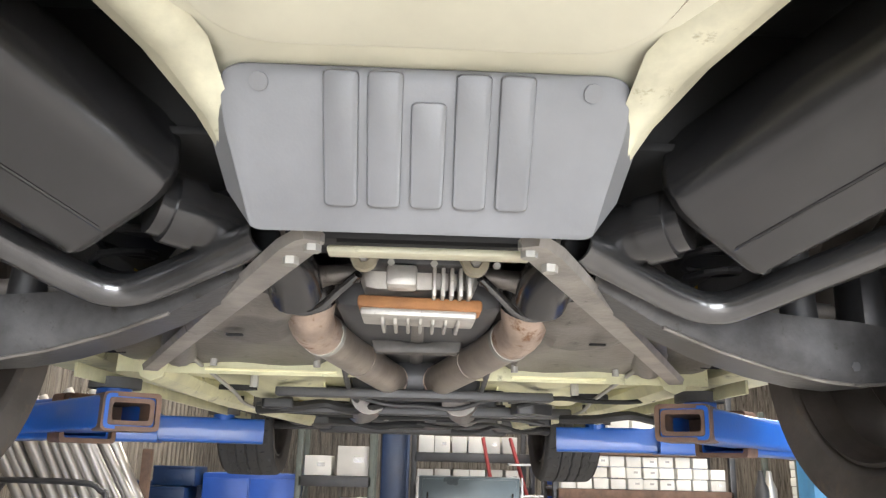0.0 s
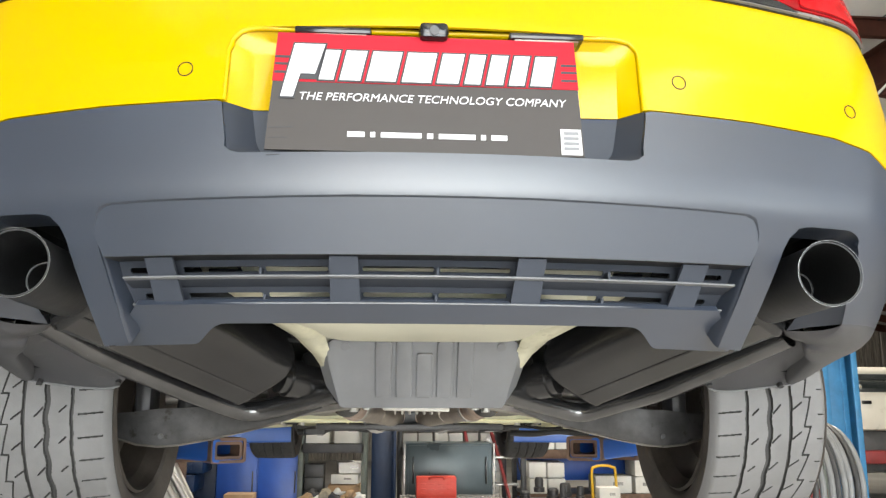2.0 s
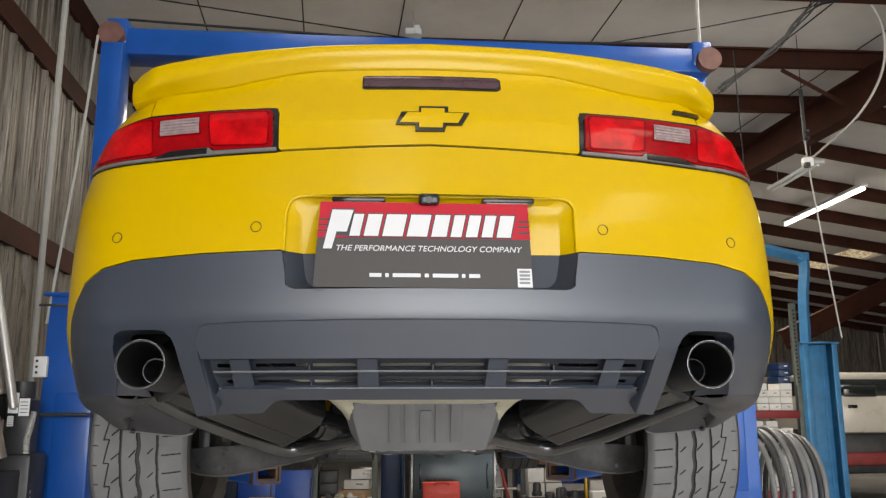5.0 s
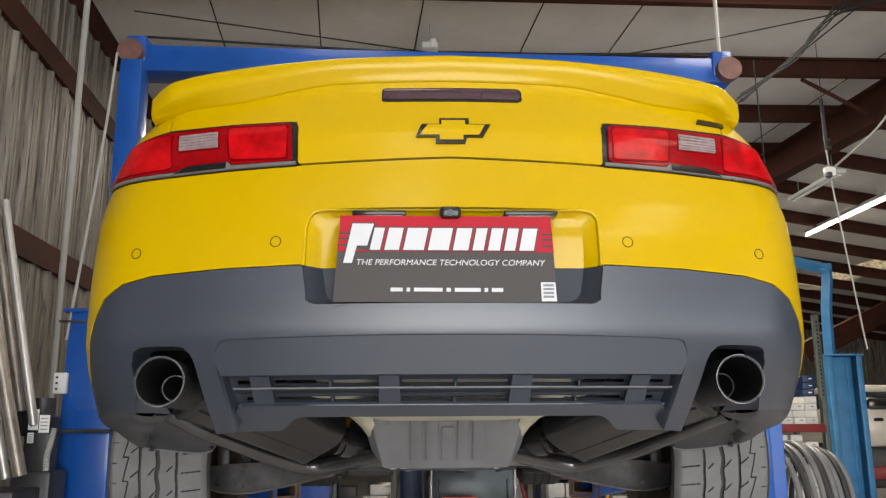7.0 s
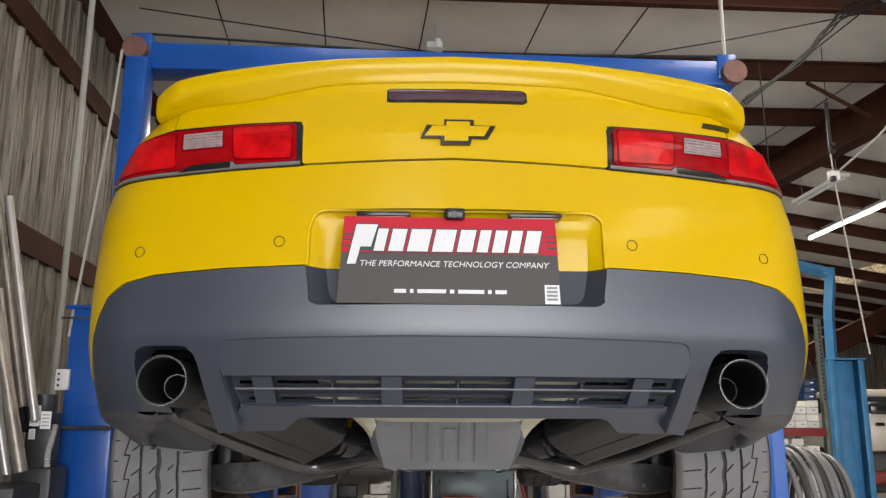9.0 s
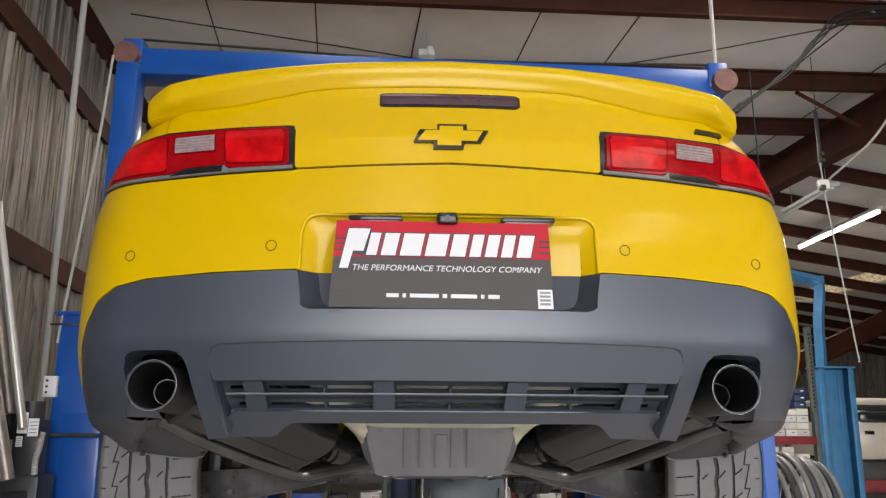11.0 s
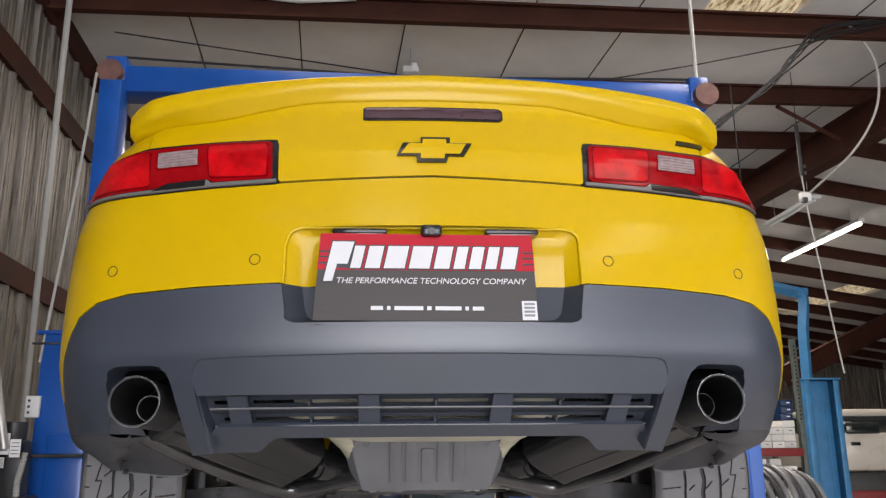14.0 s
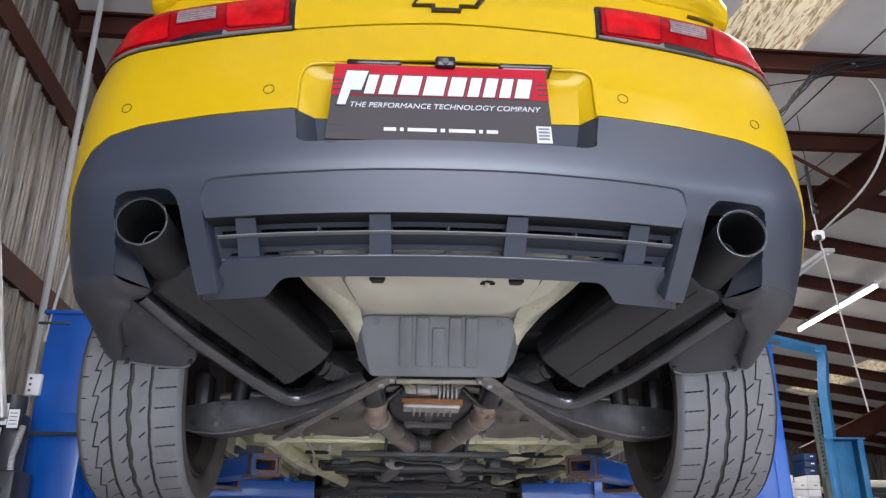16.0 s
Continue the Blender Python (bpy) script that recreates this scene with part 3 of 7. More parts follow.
def skin(s, z, out=0.0):
    """The point of the skin at s round the plan (minus: the left half), z high, pushed out by a distance."""
    def at(s, z):
        i = min(max((z - ZS[0]) / (ZS[1] - ZS[0]), 0), len(ZS) - 1.001)
        j = min(abs(s) / (SS[1] - SS[0]), len(SS) - 1.001)
        a, b = int(i), int(j)
        u, v = i - a, j - b
        x, y = (TABLE[a, b] * (1 - u) + TABLE[a + 1, b] * u) * (1 - v) + (TABLE[a, b + 1] * (1 - u) + TABLE[a + 1, b + 1] * u) * v
        return Vector((math.copysign(x, s), y, z))
    p = at(s, z)
    n = (at(s + 0.01, z) - at(s - 0.01, z)).cross(at(s, z + 0.012) - at(s, z - 0.012)).normalized()
    return p + n * out, n


def round_at(x, z):
    """How far round the plan the skin passes x."""
    row = TABLE[int(np.clip(round((z - ZS[0]) / (ZS[1] - ZS[0])), 0, len(ZS) - 1))]
    k = int(np.argmax(row[:, 0] >= min(abs(x), row[:, 0].max() - 0.002)))
    return math.copysign(SS[k], x)


def on_skin(poly):
    return [(round_at(x, z), z) for x, z in poly]


def panel(name, outer, holes, mat, parent, out=0.0, thick=0.006, step=0.03, label="", inset=0.0, mapped=None):
    """A sheet that follows the skin, cut to an outline in (s, z) with holes."""
    loops = [[Vector((p[0], p[1], 0)) for p in loop] for loop in [outer] + holes]
    from_tess = tessellate_polygon(loops)
    flat = [v for loop in loops for v in loop]
    bm = bmesh.new()
    vs = [bm.verts.new(v) for v in flat]
    for t in from_tess:
        if len({*t}) == 3:
            try:
                bm.faces.new([vs[i] for i in t])
            except ValueError:
                pass
    lo = [min(v.co[k] for v in bm.verts) for k in (0, 1)]
    hi = [max(v.co[k] for v in bm.verts) for k in (0, 1)]
    for k in (0, 1):
        st = step if k else step * 1.0
        for i in range(int(lo[k] / st), int(hi[k] / st) + 1):
            if lo[k] < i * st < hi[k]:
                co, no = [0, 0, 0], [0, 0, 0]
                co[k], no[k] = i * st, 1
                bmesh.ops.bisect_plane(bm, geom=list(bm.verts) + list(bm.edges) + list(bm.faces), dist=1e-5, plane_co=co, plane_no=no)
    for f in bm.faces:
        if f.normal.z < 0:
            f.normal_flip()
    fm = mapped or skin
    bm.verts.index_update()
    top = [fm(v.co.x, v.co.y, out) for v in bm.verts]
    me_v = [tuple(p) for p, n in top] + [tuple(p - n * thick) for p, n in top]
    n0 = len(top)
    faces = [[v.index for v in f.verts] for f in bm.faces]
    edges = [(e.link_loops[0].vert.index, e.link_loops[0].link_loop_next.vert.index) for e in bm.edges if len(e.link_loops) == 1]
    allf = faces + [[i + n0 for i in f[::-1]] for f in faces] + [[b, a, a + n0, b + n0] for a, b in edges]
    bm.free()
    me = bpy.data.meshes.new(name)
    me.from_pydata(me_v, [], allf)
    me.materials.append(mat)
    me.shade_smooth()
    nv = [n for p, n in top]
    normals = []
    for poly in me.polygons:
        k = poly.index
        for vi in poly.vertices:
            normals.append(tuple(nv[vi]) if k < len(faces) else tuple(-nv[vi - n0]) if k < 2 * len(faces) else tuple(poly.normal))
    me.normals_split_custom_set(normals)
    ob = new(name, me)
    ob.parent = parent
    if label:
        ob["label"] = label
    return ob


car = thing("car", "yellow coupe with grey rear valance raised on a lift", "car")

# outlines of the tail in (x, z)
TIP_EDGE = rounded([(0.582, 1.548), (0.615, 1.753), (0.765, 1.753), (0.770, 1.66), (0.785, 1.600), (0.79, 1.3), (0.58, 1.3)], [0, 0.042, 0.036, 0.03, 0, 0, 0], 6)[:-2]
SPLIT_HALF = [(0.350, 1.936), (0.55, 1.932), (0.72, 1.922), (0.80, 1.905), (0.851, 1.872), (0.880, 1.82), (0.902, 1.74), (0.914, 1.68), (0.868, 1.42)]


INSET_EDGE = [(0.535, 1.552), (0.538, 1.60), (0.552, 1.715), (0.554, 1.735), (0.551, 1.749), (0.543, 1.759), (0.530, 1.765), (0.45, 1.768), (0.3, 1.770), (0.15, 1.772), (0.0, 1.772)]


def valance():
    r = []
    half = [(0.0, 1.842), (0.318, 1.842), (0.331, 1.846), (0.339, 1.854), (0.343, 1.868), (0.349, 1.925), (0.353, 1.933), (0.362, 1.936)] + SPLIT_HALF[1:-1]
    tail = TIP_EDGE[::-1] + INSET_EDGE
    one = on_skin(half) + [(1.12, 1.655), (1.20, 1.645), (1.44, 1.640), (1.44, 1.600), (1.0, 1.600)] + on_skin(tail)
    return one + [(-s, z) for s, z in one[::-1] if s > 1e-6]


panel("lower_valance", valance(), [], GREYPLASTIC, car, thick=0.008, label="dark grey textured plastic rear valance")


def bumper_outline():
    one = on_skin([(0.0, 2.213), (0.378, 2.201), (0.56, 2.195), (0.70, 2.189), (0.82, 2.184)])
    side = [(1.12, 2.178), (1.36, 2.165), (1.42, 2.0), (1.44, 1.80), (1.438, 1.643), (1.20, 1.648), (1.12, 1.658)]
    low = on_skin(SPLIT_HALF[1:-1][::-1])
    low = [(s + 0.003, z + 0.003) for s, z in low]
    rec = on_skin(rounded([(0.0, 2.079), (0.350, 2.077), (0.350, 1.939), (0.0, 1.9)], [0, 0.045, 0, 0], 8)[:-1][::-1])
    one = one + side + low + rec
    return one + [(-s, z) for s, z in one[::-1] if s > 1e-6]


panel("bumper_cover", bumper_outline(), [], YELLOW, car, label="glossy yellow bumper cover")

# quarter panels and flanks with wheel arches, as one outline round each side
def arch(y, z, r, a0, a1, n=14):
    return [(y + r * math.cos(radians(a0 + (a1 - a0) * k / n)), z + r * math.sin(radians(a0 + (a1 - a0) * k / n))) for k in range(n + 1)]


def s_at_y(y, z=1.8):
    row = TABLE[int(np.argmin(abs(ZS - z)))]
    start = int(np.argmax(row[:, 0] > 0.9)) if row[:, 0].max() > 0.9 else 0
    return float(np.interp(y, row[start:, 1], SS[start:]))


def flank():
    top = [(y, z) for y, z in [(4.95, 2.02), (4.5, 2.12), (3.6, 2.2), (2.6, 2.25), (1.8, 2.29), (1.2, 2.33), (0.80, 2.37), (0.62, 2.385)]]
    low = arch(1.315, 1.47, 0.40, 150, 0) + arch(4.10, 1.47, 0.39, 180, 0) + [(4.95, 1.5)]
    down = [(1.365, 2.162), (1.425, 2.0), (1.445, 1.80), (1.443, 1.66)]
    pts = [(s_at_y(y, z), z) for y, z in top] + [(1.0, 2.335), (1.05, 2.185), (1.12, 2.181)]
    pts += down + [(s_at_y(y, max(z, 1.46)), max(z, 1.46)) for y, z in low]
    return pts


flank_half = flank()
for side in (1, -1):
    panel("flank", [(s * side, z) for s, z in (flank_half if side > 0 else flank_half[::-1])], [], YELLOW, car, step=0.06)

# decklid and the panels over the lamps
deck = on_skin([(0.0, 2.219), (0.376, 2.207), (0.379, 2.212), (0.388, 2.331), (0.55, 2.333), (0.70, 2.331), (0.735, 2.329), (0.735, 2.412), (0.60, 2.412), (0.45, 2.43), (0.30, 2.449), (0.0, 2.449)])
panel("decklid", deck + [(-s, z) for s, z in deck[::-1] if s > 1e-6], [], YELLOW, car, out=0.001, label="yellow boot lid between the tail lamps")
corner = on_skin([(0.739, 2.329), (0.80, 2.321), (0.845, 2.311), (0.87, 2.296)]) + [(1.0, 2.325), (1.0, 2.395)] + on_skin([(0.78, 2.415), (0.739, 2.412)])
for side in (1, -1):
    panel("quarter_panel", [(s * side, z) for s, z in (corner if side > 0 else corner[::-1])], [], YELLOW, car)

# shut line and the dark gap behind it
gap = on_skin([(0.0, 2.210), (0.375, 2.197), (0.375, 2.211), (0.0, 2.222)])
panel("shut_line", gap + [(-s, z) for s, z in gap[::-1] if s > 1e-6], [], DARK, car, out=-0.006, thick=0.004)

# ---- tail lamps ----
LAMP = rounded([(0.378, 2.199), (0.56, 2.194), (0.70, 2.188), (0.80, 2.184), (0.915, 2.182), (0.900, 2.215), (0.853, 2.306), (0.73, 2.328), (0.55, 2.331), (0.388, 2.329)], [0.008, 0, 0, 0, 0.004, 0.03, 0.03, 0, 0, 0.016])
LENS = rounded([(0.394, 2.212), (0.545, 2.209), (0.558, 2.220), (0.660, 2.215), (0.70, 2.201), (0.80, 2.196), (0.898, 2.193), (0.884, 2.222), (0.842, 2.298), (0.73, 2.315), (0.55, 2.320), (0.401, 2.318)], [0.014, 0.004, 0.004, 0, 0, 0, 0.004, 0.03, 0.03, 0, 0, 0.018])
REVERSE = [(0.588, 2.261), (0.694, 2.259), (0.697, 2.300), (0.594, 2.303)]
INNERPANE = rounded([(0.408, 2.220), (0.552, 2.224), (0.566, 2.311), (0.412, 2.309)], 0.012)
OUTERPANE = rounded([(0.712, 2.209), (0.874, 2.202), (0.834, 2.290), (0.722, 2.306)], 0.012)
LAMPTRIM = rounded([(0.384, 2.202), (0.56, 2.197), (0.70, 2.191), (0.80, 2.187), (0.905, 2.185), (0.905, 2.194), (0.80, 2.195), (0.70, 2.199), (0.660, 2.214), (0.56, 2.219), (0.548, 2.208), (0.384, 2.211)], 0.002)
LAMPDARK = [(0.562, 2.200), (0.700, 2.194), (0.665, 2.213), (0.562, 2.217)]
for side in (1, -1):
    def sided(poly):
        q = on_skin(poly)
        return q if side > 0 else [(-s, z) for s, z in q[::-1]]
    lamp = panel("tail_lamp", sided(LAMP), [], BEZEL, car, out=0.003, thick=0.02, step=0.02, label="red wraparound tail lamp with black surround")
    panel("lens", sided(LENS), [], LENSRED, lamp, out=0.010, thick=0.008, step=0.02, label="deep red lens")
    panel("lens_chamber", sided(INNERPANE), [], LENSGLOW, lamp, out=0.0125, thick=0.004, step=0.02)
    panel("lens_chamber", sided(OUTERPANE), [], LENSGLOW, lamp, out=0.0125, thick=0.004, step=0.02)
    for pane in (INNERPANE, OUTERPANE, REVERSE):
        mx, mz = (sum(q[i] for q in pane) / len(pane) for i in (0, 1))
        ring = [(x + math.copysign(0.004, x - mx), z + math.copysign(0.004, z - mz)) for x, z in pane]
        panel("chamber_wall", sided(ring), [], LENSDEEP, lamp, out=0.0115, thick=0.004, step=0.02)
    rev = panel("reverse_lens", sided(REVERSE), [], LENSWHITE, lamp, out=0.013, thick=0.005, step=0.02, label="clear ribbed reversing lens")
    for k in range(5):
        z0 = 0.0075 * k
        panel("lens_rib", sided([(0.592, 2.2655 + z0), (0.692, 2.2630 + z0), (0.692, 2.2660 + z0), (0.592, 2.2683 + z0)]), [], LENSWHITE, rev, out=0.0155, thick=0.003, step=0.03)
    panel("lamp_trim", sided(LAMPTRIM), [], LAMPEDGE, lamp, out=0.008, thick=0.006, step=0.02)
    panel("lamp_foot", sided(LAMPDARK), [], BEZEL, lamp, out=0.010, thick=0.006, step=0.02)
    for x, z in ((0.775, 1.984), (0.42, 1.997)):
        sc = round_at(x, z)
        ring = [skin(side * (sc + 0.0128 * math.cos(k * math.tau / 24)), z + 0.0128 * math.sin(k * math.tau / 24), 0.0004)[0] for k in range(25)]
        part("parking_sensor", tube(ring, 0.0011, 6, None, False), DARK, car)

# ---- high brake lamp, badges ----
hb = rounded([(-0.176, 2.385), (0.183, 2.385), (0.183, 2.429), (-0.176, 2.429)], 0.014)
brake = panel("brake_lamp", on_skin(hb), [], BEZEL, car, out=0.004, thick=0.012, step=0.02, label="smoked red high brake lamp")
panel("brake_lens", on_skin(rounded([(-0.170, 2.390), (0.177, 2.390), (0.177, 2.424), (-0.170, 2.424)], 0.008)), [], LENSSMOKE, brake, out=0.007, thick=0.005, step=0.02)
BOW = [(-0.087, 2.270), (-0.037, 2.270), (-0.037, 2.252), (0.031, 2.252), (0.035, 2.270), (0.078, 2.270), (0.095, 2.304), (0.041, 2.304), (0.041, 2.322), (-0.027, 2.322), (-0.029, 2.304), (-0.069, 2.304)]
badge = panel("emblem", on_skin(BOW), [], BEZEL, car, out=0.010, thick=0.01, step=0.02, label="gold cross-shaped emblem with black edge")
cx0, cz0 = 0.003, 2.287
panel("emblem_face", on_skin([(cx0 + (x - cx0) * (0.86 if abs(x) > 0.05 else 0.80), cz0 + (z - cz0) * 0.76) for x, z in BOW]), [], YELLOW, badge, out=0.0125, thick=0.004, step=0.02)
panel("badge", on_skin(rounded([(0.663, 2.354), (0.745, 2.350), (0.750, 2.365), (0.668, 2.369)], 0.004)), [], BEZEL, car, out=0.006, thick=0.01, step=0.03, label="small black badge")


# ---- plate recess ----
def tub(name, outer, inner, depth_y, mat, lo, hi, parent):
    bm = bmesh.new()
    a = [bm.verts.new(skin(round_at(x * 1.006, z), z, -0.004)[0]) for x, z in outer]
    b = [bm.verts.new((x, depth_y + 0.02 * (2.05 - z), z)) for x, z in inner]
    n = len(a)
    for i in range(n):
        j = (i + 1) % n
        if lo <= (outer[i][1] + outer[j][1]) / 2 <= hi:
            bm.faces.new((a[i], a[j], b[j], b[i]))
    keep = [b[i] for i in range(n) if lo - 1e-3 <= inner[i][1] <= hi + 1e-3]
    bm.faces.new(keep)
    for v in [v for v in bm.verts if not v.link_faces]:
        bm.verts.remove(v)
    return part(name, bm, mat, parent, smooth=40)


up_out = rounded([(0.350, 1.937), (0.350, 2.0785), (-0.347, 2.0785), (-0.347, 1.937)], [0, 0.045, 0.045, 0], 8)
up_in = rounded([(0.318, 1.937), (0.318, 2.060), (-0.312, 2.060), (-0.312, 1.937)], [0, 0.03, 0.03, 0], 8)
lo_out = rounded([(-0.349, 1.937), (-0.344, 1.842), (0.344, 1.842), (0.350, 1.937)], [0, 0.03, 0.03, 0], 6)
lo_in = rounded([(-0.312, 1.937), (-0.300, 1.856), (0.305, 1.856), (0.318, 1.937)], [0, 0.03, 0.03, 0], 6)
tub("plate_recess", up_out, up_in, 0.285, YELLOW, 1.9375, 2.2, car)
rim = [skin(round_at(x * 1.004, z), z, -0.0045)[0] for x, z in up_out]
part("recess_rim", tube(rim, 0.0055, 10), YELLOW, car, smooth=80)
tub("plate_recess_foot", lo_out, lo_in, 0.288, SHADEGREY, 1.8, 1.9365, car)
for x in (-0.155, 0.205):
    pl = part("plate_lamp", box((x - 0.02, 0.254, 2.0605), (0.128, 0.050, 0.012), 0.004), BEZEL, car)
    part("lamp_window", box((x - 0.02, 0.250, 2.0550), (0.112, 0.034, 0.008), 0.003), LENSWARM, pl, "clear lamp window, warm from the lit bulb")
    part("bulb", box((x - 0.012, 0.240, 2.0520), (0.022, 0.012, 0.005), 0.002), LAMPGLOW, pl, "small lit bulb")
rc = part("rear_camera", box((-0.007, 0.240, 2.060), (0.05, 0.05, 0.028), 0.008), BEZEL, car)
part("camera_lens", cyl((-0.007, 0.218, 2.057), (-0.007, 0.211, 2.056), 0.008, 20), TOOLDARK, rc)

# ---- slatted inset ----
def inset_y(x, z):
    return float(np.interp(z, [1.683, 1.70, 1.735, 1.765, 1.778], [0.2470, 0.2400, 0.2255, 0.2130, 0.2090])) + 0.2 * x * x


def inset_skin(s, z, out=0.0):
    p = Vector((s, inset_y(s, z), z))
    n = Vector((0.4 * s, -1, -0.42)).normalized()
    return p + n * out, n


panel("inset_panel", [(-0.546, 1.683), (0.546, 1.683), (0.566, 1.735), (0.566, 1.778), (-0.566, 1.778), (-0.566, 1.735)], [], GREYPLASTIC, car, out=-0.001, mapped=inset_skin, thick=0.005)


def back_skin(s, z, out=0.0):
    """The slotted wall behind the slats."""
    y = float(np.interp(z, [1.56, 1.60, 1.616, 1.640, 1.653, 1.672, 1.70], [0.456, 0.411, 0.391, 0.358, 0.338, 0.314, 0.304])) + 0.2 * s * s
    n = Vector((0.4 * s, -1, -0.7)).normalized()
    return Vector((s, y, z)) + n * out, n


TABS, POSTS = (-0.455, -0.150, 0.160, 0.448), (-0.29, 0.005, 0.30)
slots = []
for z0, z1, end in ((1.6665, 1.6755, 0.520), (1.6295, 1.6378, 0.505)):
    cuts = sorted([(x - 0.029, x + 0.029) for x in TABS] + [(x - 0.005, x + 0.005) for x in POSTS])
    x = -end
    for a, b in cuts + [(end, end)]:
        slots.append(rounded(rect(x, a, z0, z1), 0.003, 2))
        x = b
panel("slotted_back", rect(-0.575, 0.575, 1.600, 1.70), slots, SHADEGREY, car, mapped=back_skin, thick=0.004, step=0.05)
# rolled edge of the inset
for side in (1, -1):
    bm = bmesh.new()
    rows = []
    for x, z in INSET_EDGE:
        pa, n = skin(round_at(side * x, z), z, -0.0005)
        inward = Vector((-side * 0.4 if x > 0.5 else 0, 0, -0.5 if z > 1.755 else 0))
        row = [pa + n * 0.0, pa - n * 0.003 + inward * 0.006, pa - n * 0.010 + inward * 0.010, pa - n * 0.05 + inward * 0.012]
        rows.append([bm.verts.new(p) for p in row])
    for a, b in zip(rows, rows[1:]):
        for k in range(3):
            bm.faces.new((a[k], a[k + 1], b[k + 1], b[k]))
    part("inset_edge", bm, GREYPLASTIC, car, smooth=75)


def bowed_bar(name, x0, x1, y0, z0, prof, mat):
    """A bar along the bowed bumper; prof in y and z from its front edge."""
    bm = bmesh.new()
    rows = []
    for x in np.linspace(x0, x1, 24):
        rows.append([bm.verts.new((x, y0 + 0.2 * x * x + dy, z0 + dz)) for dy, dz in prof])
    for a, b in zip(rows, rows[1:]):
        for k in range(len(prof)):
            j = (k + 1) % len(prof)
            bm.faces.new((a[k], b[k], b[j], a[j]))
    bm.faces.new(rows[0])
    bm.faces.new(rows[-1][::-1])
    return part(name, bm, mat, car, smooth=30)


SLAT = [(0, 0.0010), (0.0002, -0.0010), (0.004, -0.0022), (0.014, -0.003), (0.014, 0.002), (0.003, 0.0026)]
SLAT_WEB = [(0.012, -0.0022), (0.056, -0.010), (0.056, -0.006), (0.012, 0.0012)]
# lighter grey on the slat fronts stands in for their edge highlight
for x0, x1, y0, z0 in ((-0.524, 0.534, 0.288, 1.6554), (-0.520, 0.528, 0.341, 1.6165)):
    bowed_bar("slat", x0, x1, y0, z0, SLAT, SHIELD)
    bowed_bar("slat_web", x0, x1, y0, z0, SLAT_WEB, SHADEGREY)
bowed_bar("recess_roof", -0.545, 0.545, 0.2475, 1.6835, [(0, 0), (0.085, 0.004), (0.085, 0.008), (0, 0.004)], BLACKPLASTIC)
# the lip under the slats, with its two lobes
lip = rounded([(-0.585, 1.552), (-0.425, 1.555), (-0.385, 1.5885), (0.385, 1.5885), (0.425, 1.553), (0.587, 1.550), (0.578, 1.575), (0.520, 1.6145), (-0.513, 1.6145), (-0.575, 1.575)], [0.005, 0.01, 0.02, 0.02, 0.01, 0.005, 0.01, 0.002, 0.002, 0.01])


def lip_skin(s, z, out=0.0):
    y = float(np.interp(z, [1.54, 1.5885, 1.6145], [0.470, 0.410, 0.343])) + 0.17 * s * s
    n = Vector((0.35 * s, -0.75, -1)).normalized()
    return Vector((s, y, z)) + n * out, n


panel("lip", lip, [], GREYPLASTIC, car, mapped=lip_skin, thick=0.012, label="lower lip of the valance")


def tab_skin(s, z, out=0.0):
    y = float(np.interp(z, [1.60, 1.614, 1.655, 1.682], [0.366, 0.350, 0.296, 0.257])) + 0.2 * s * s
    n = Vector((0.4 * s, -1, -0.6)).normalized()
    return Vector((s, y, z)) + n * out, n


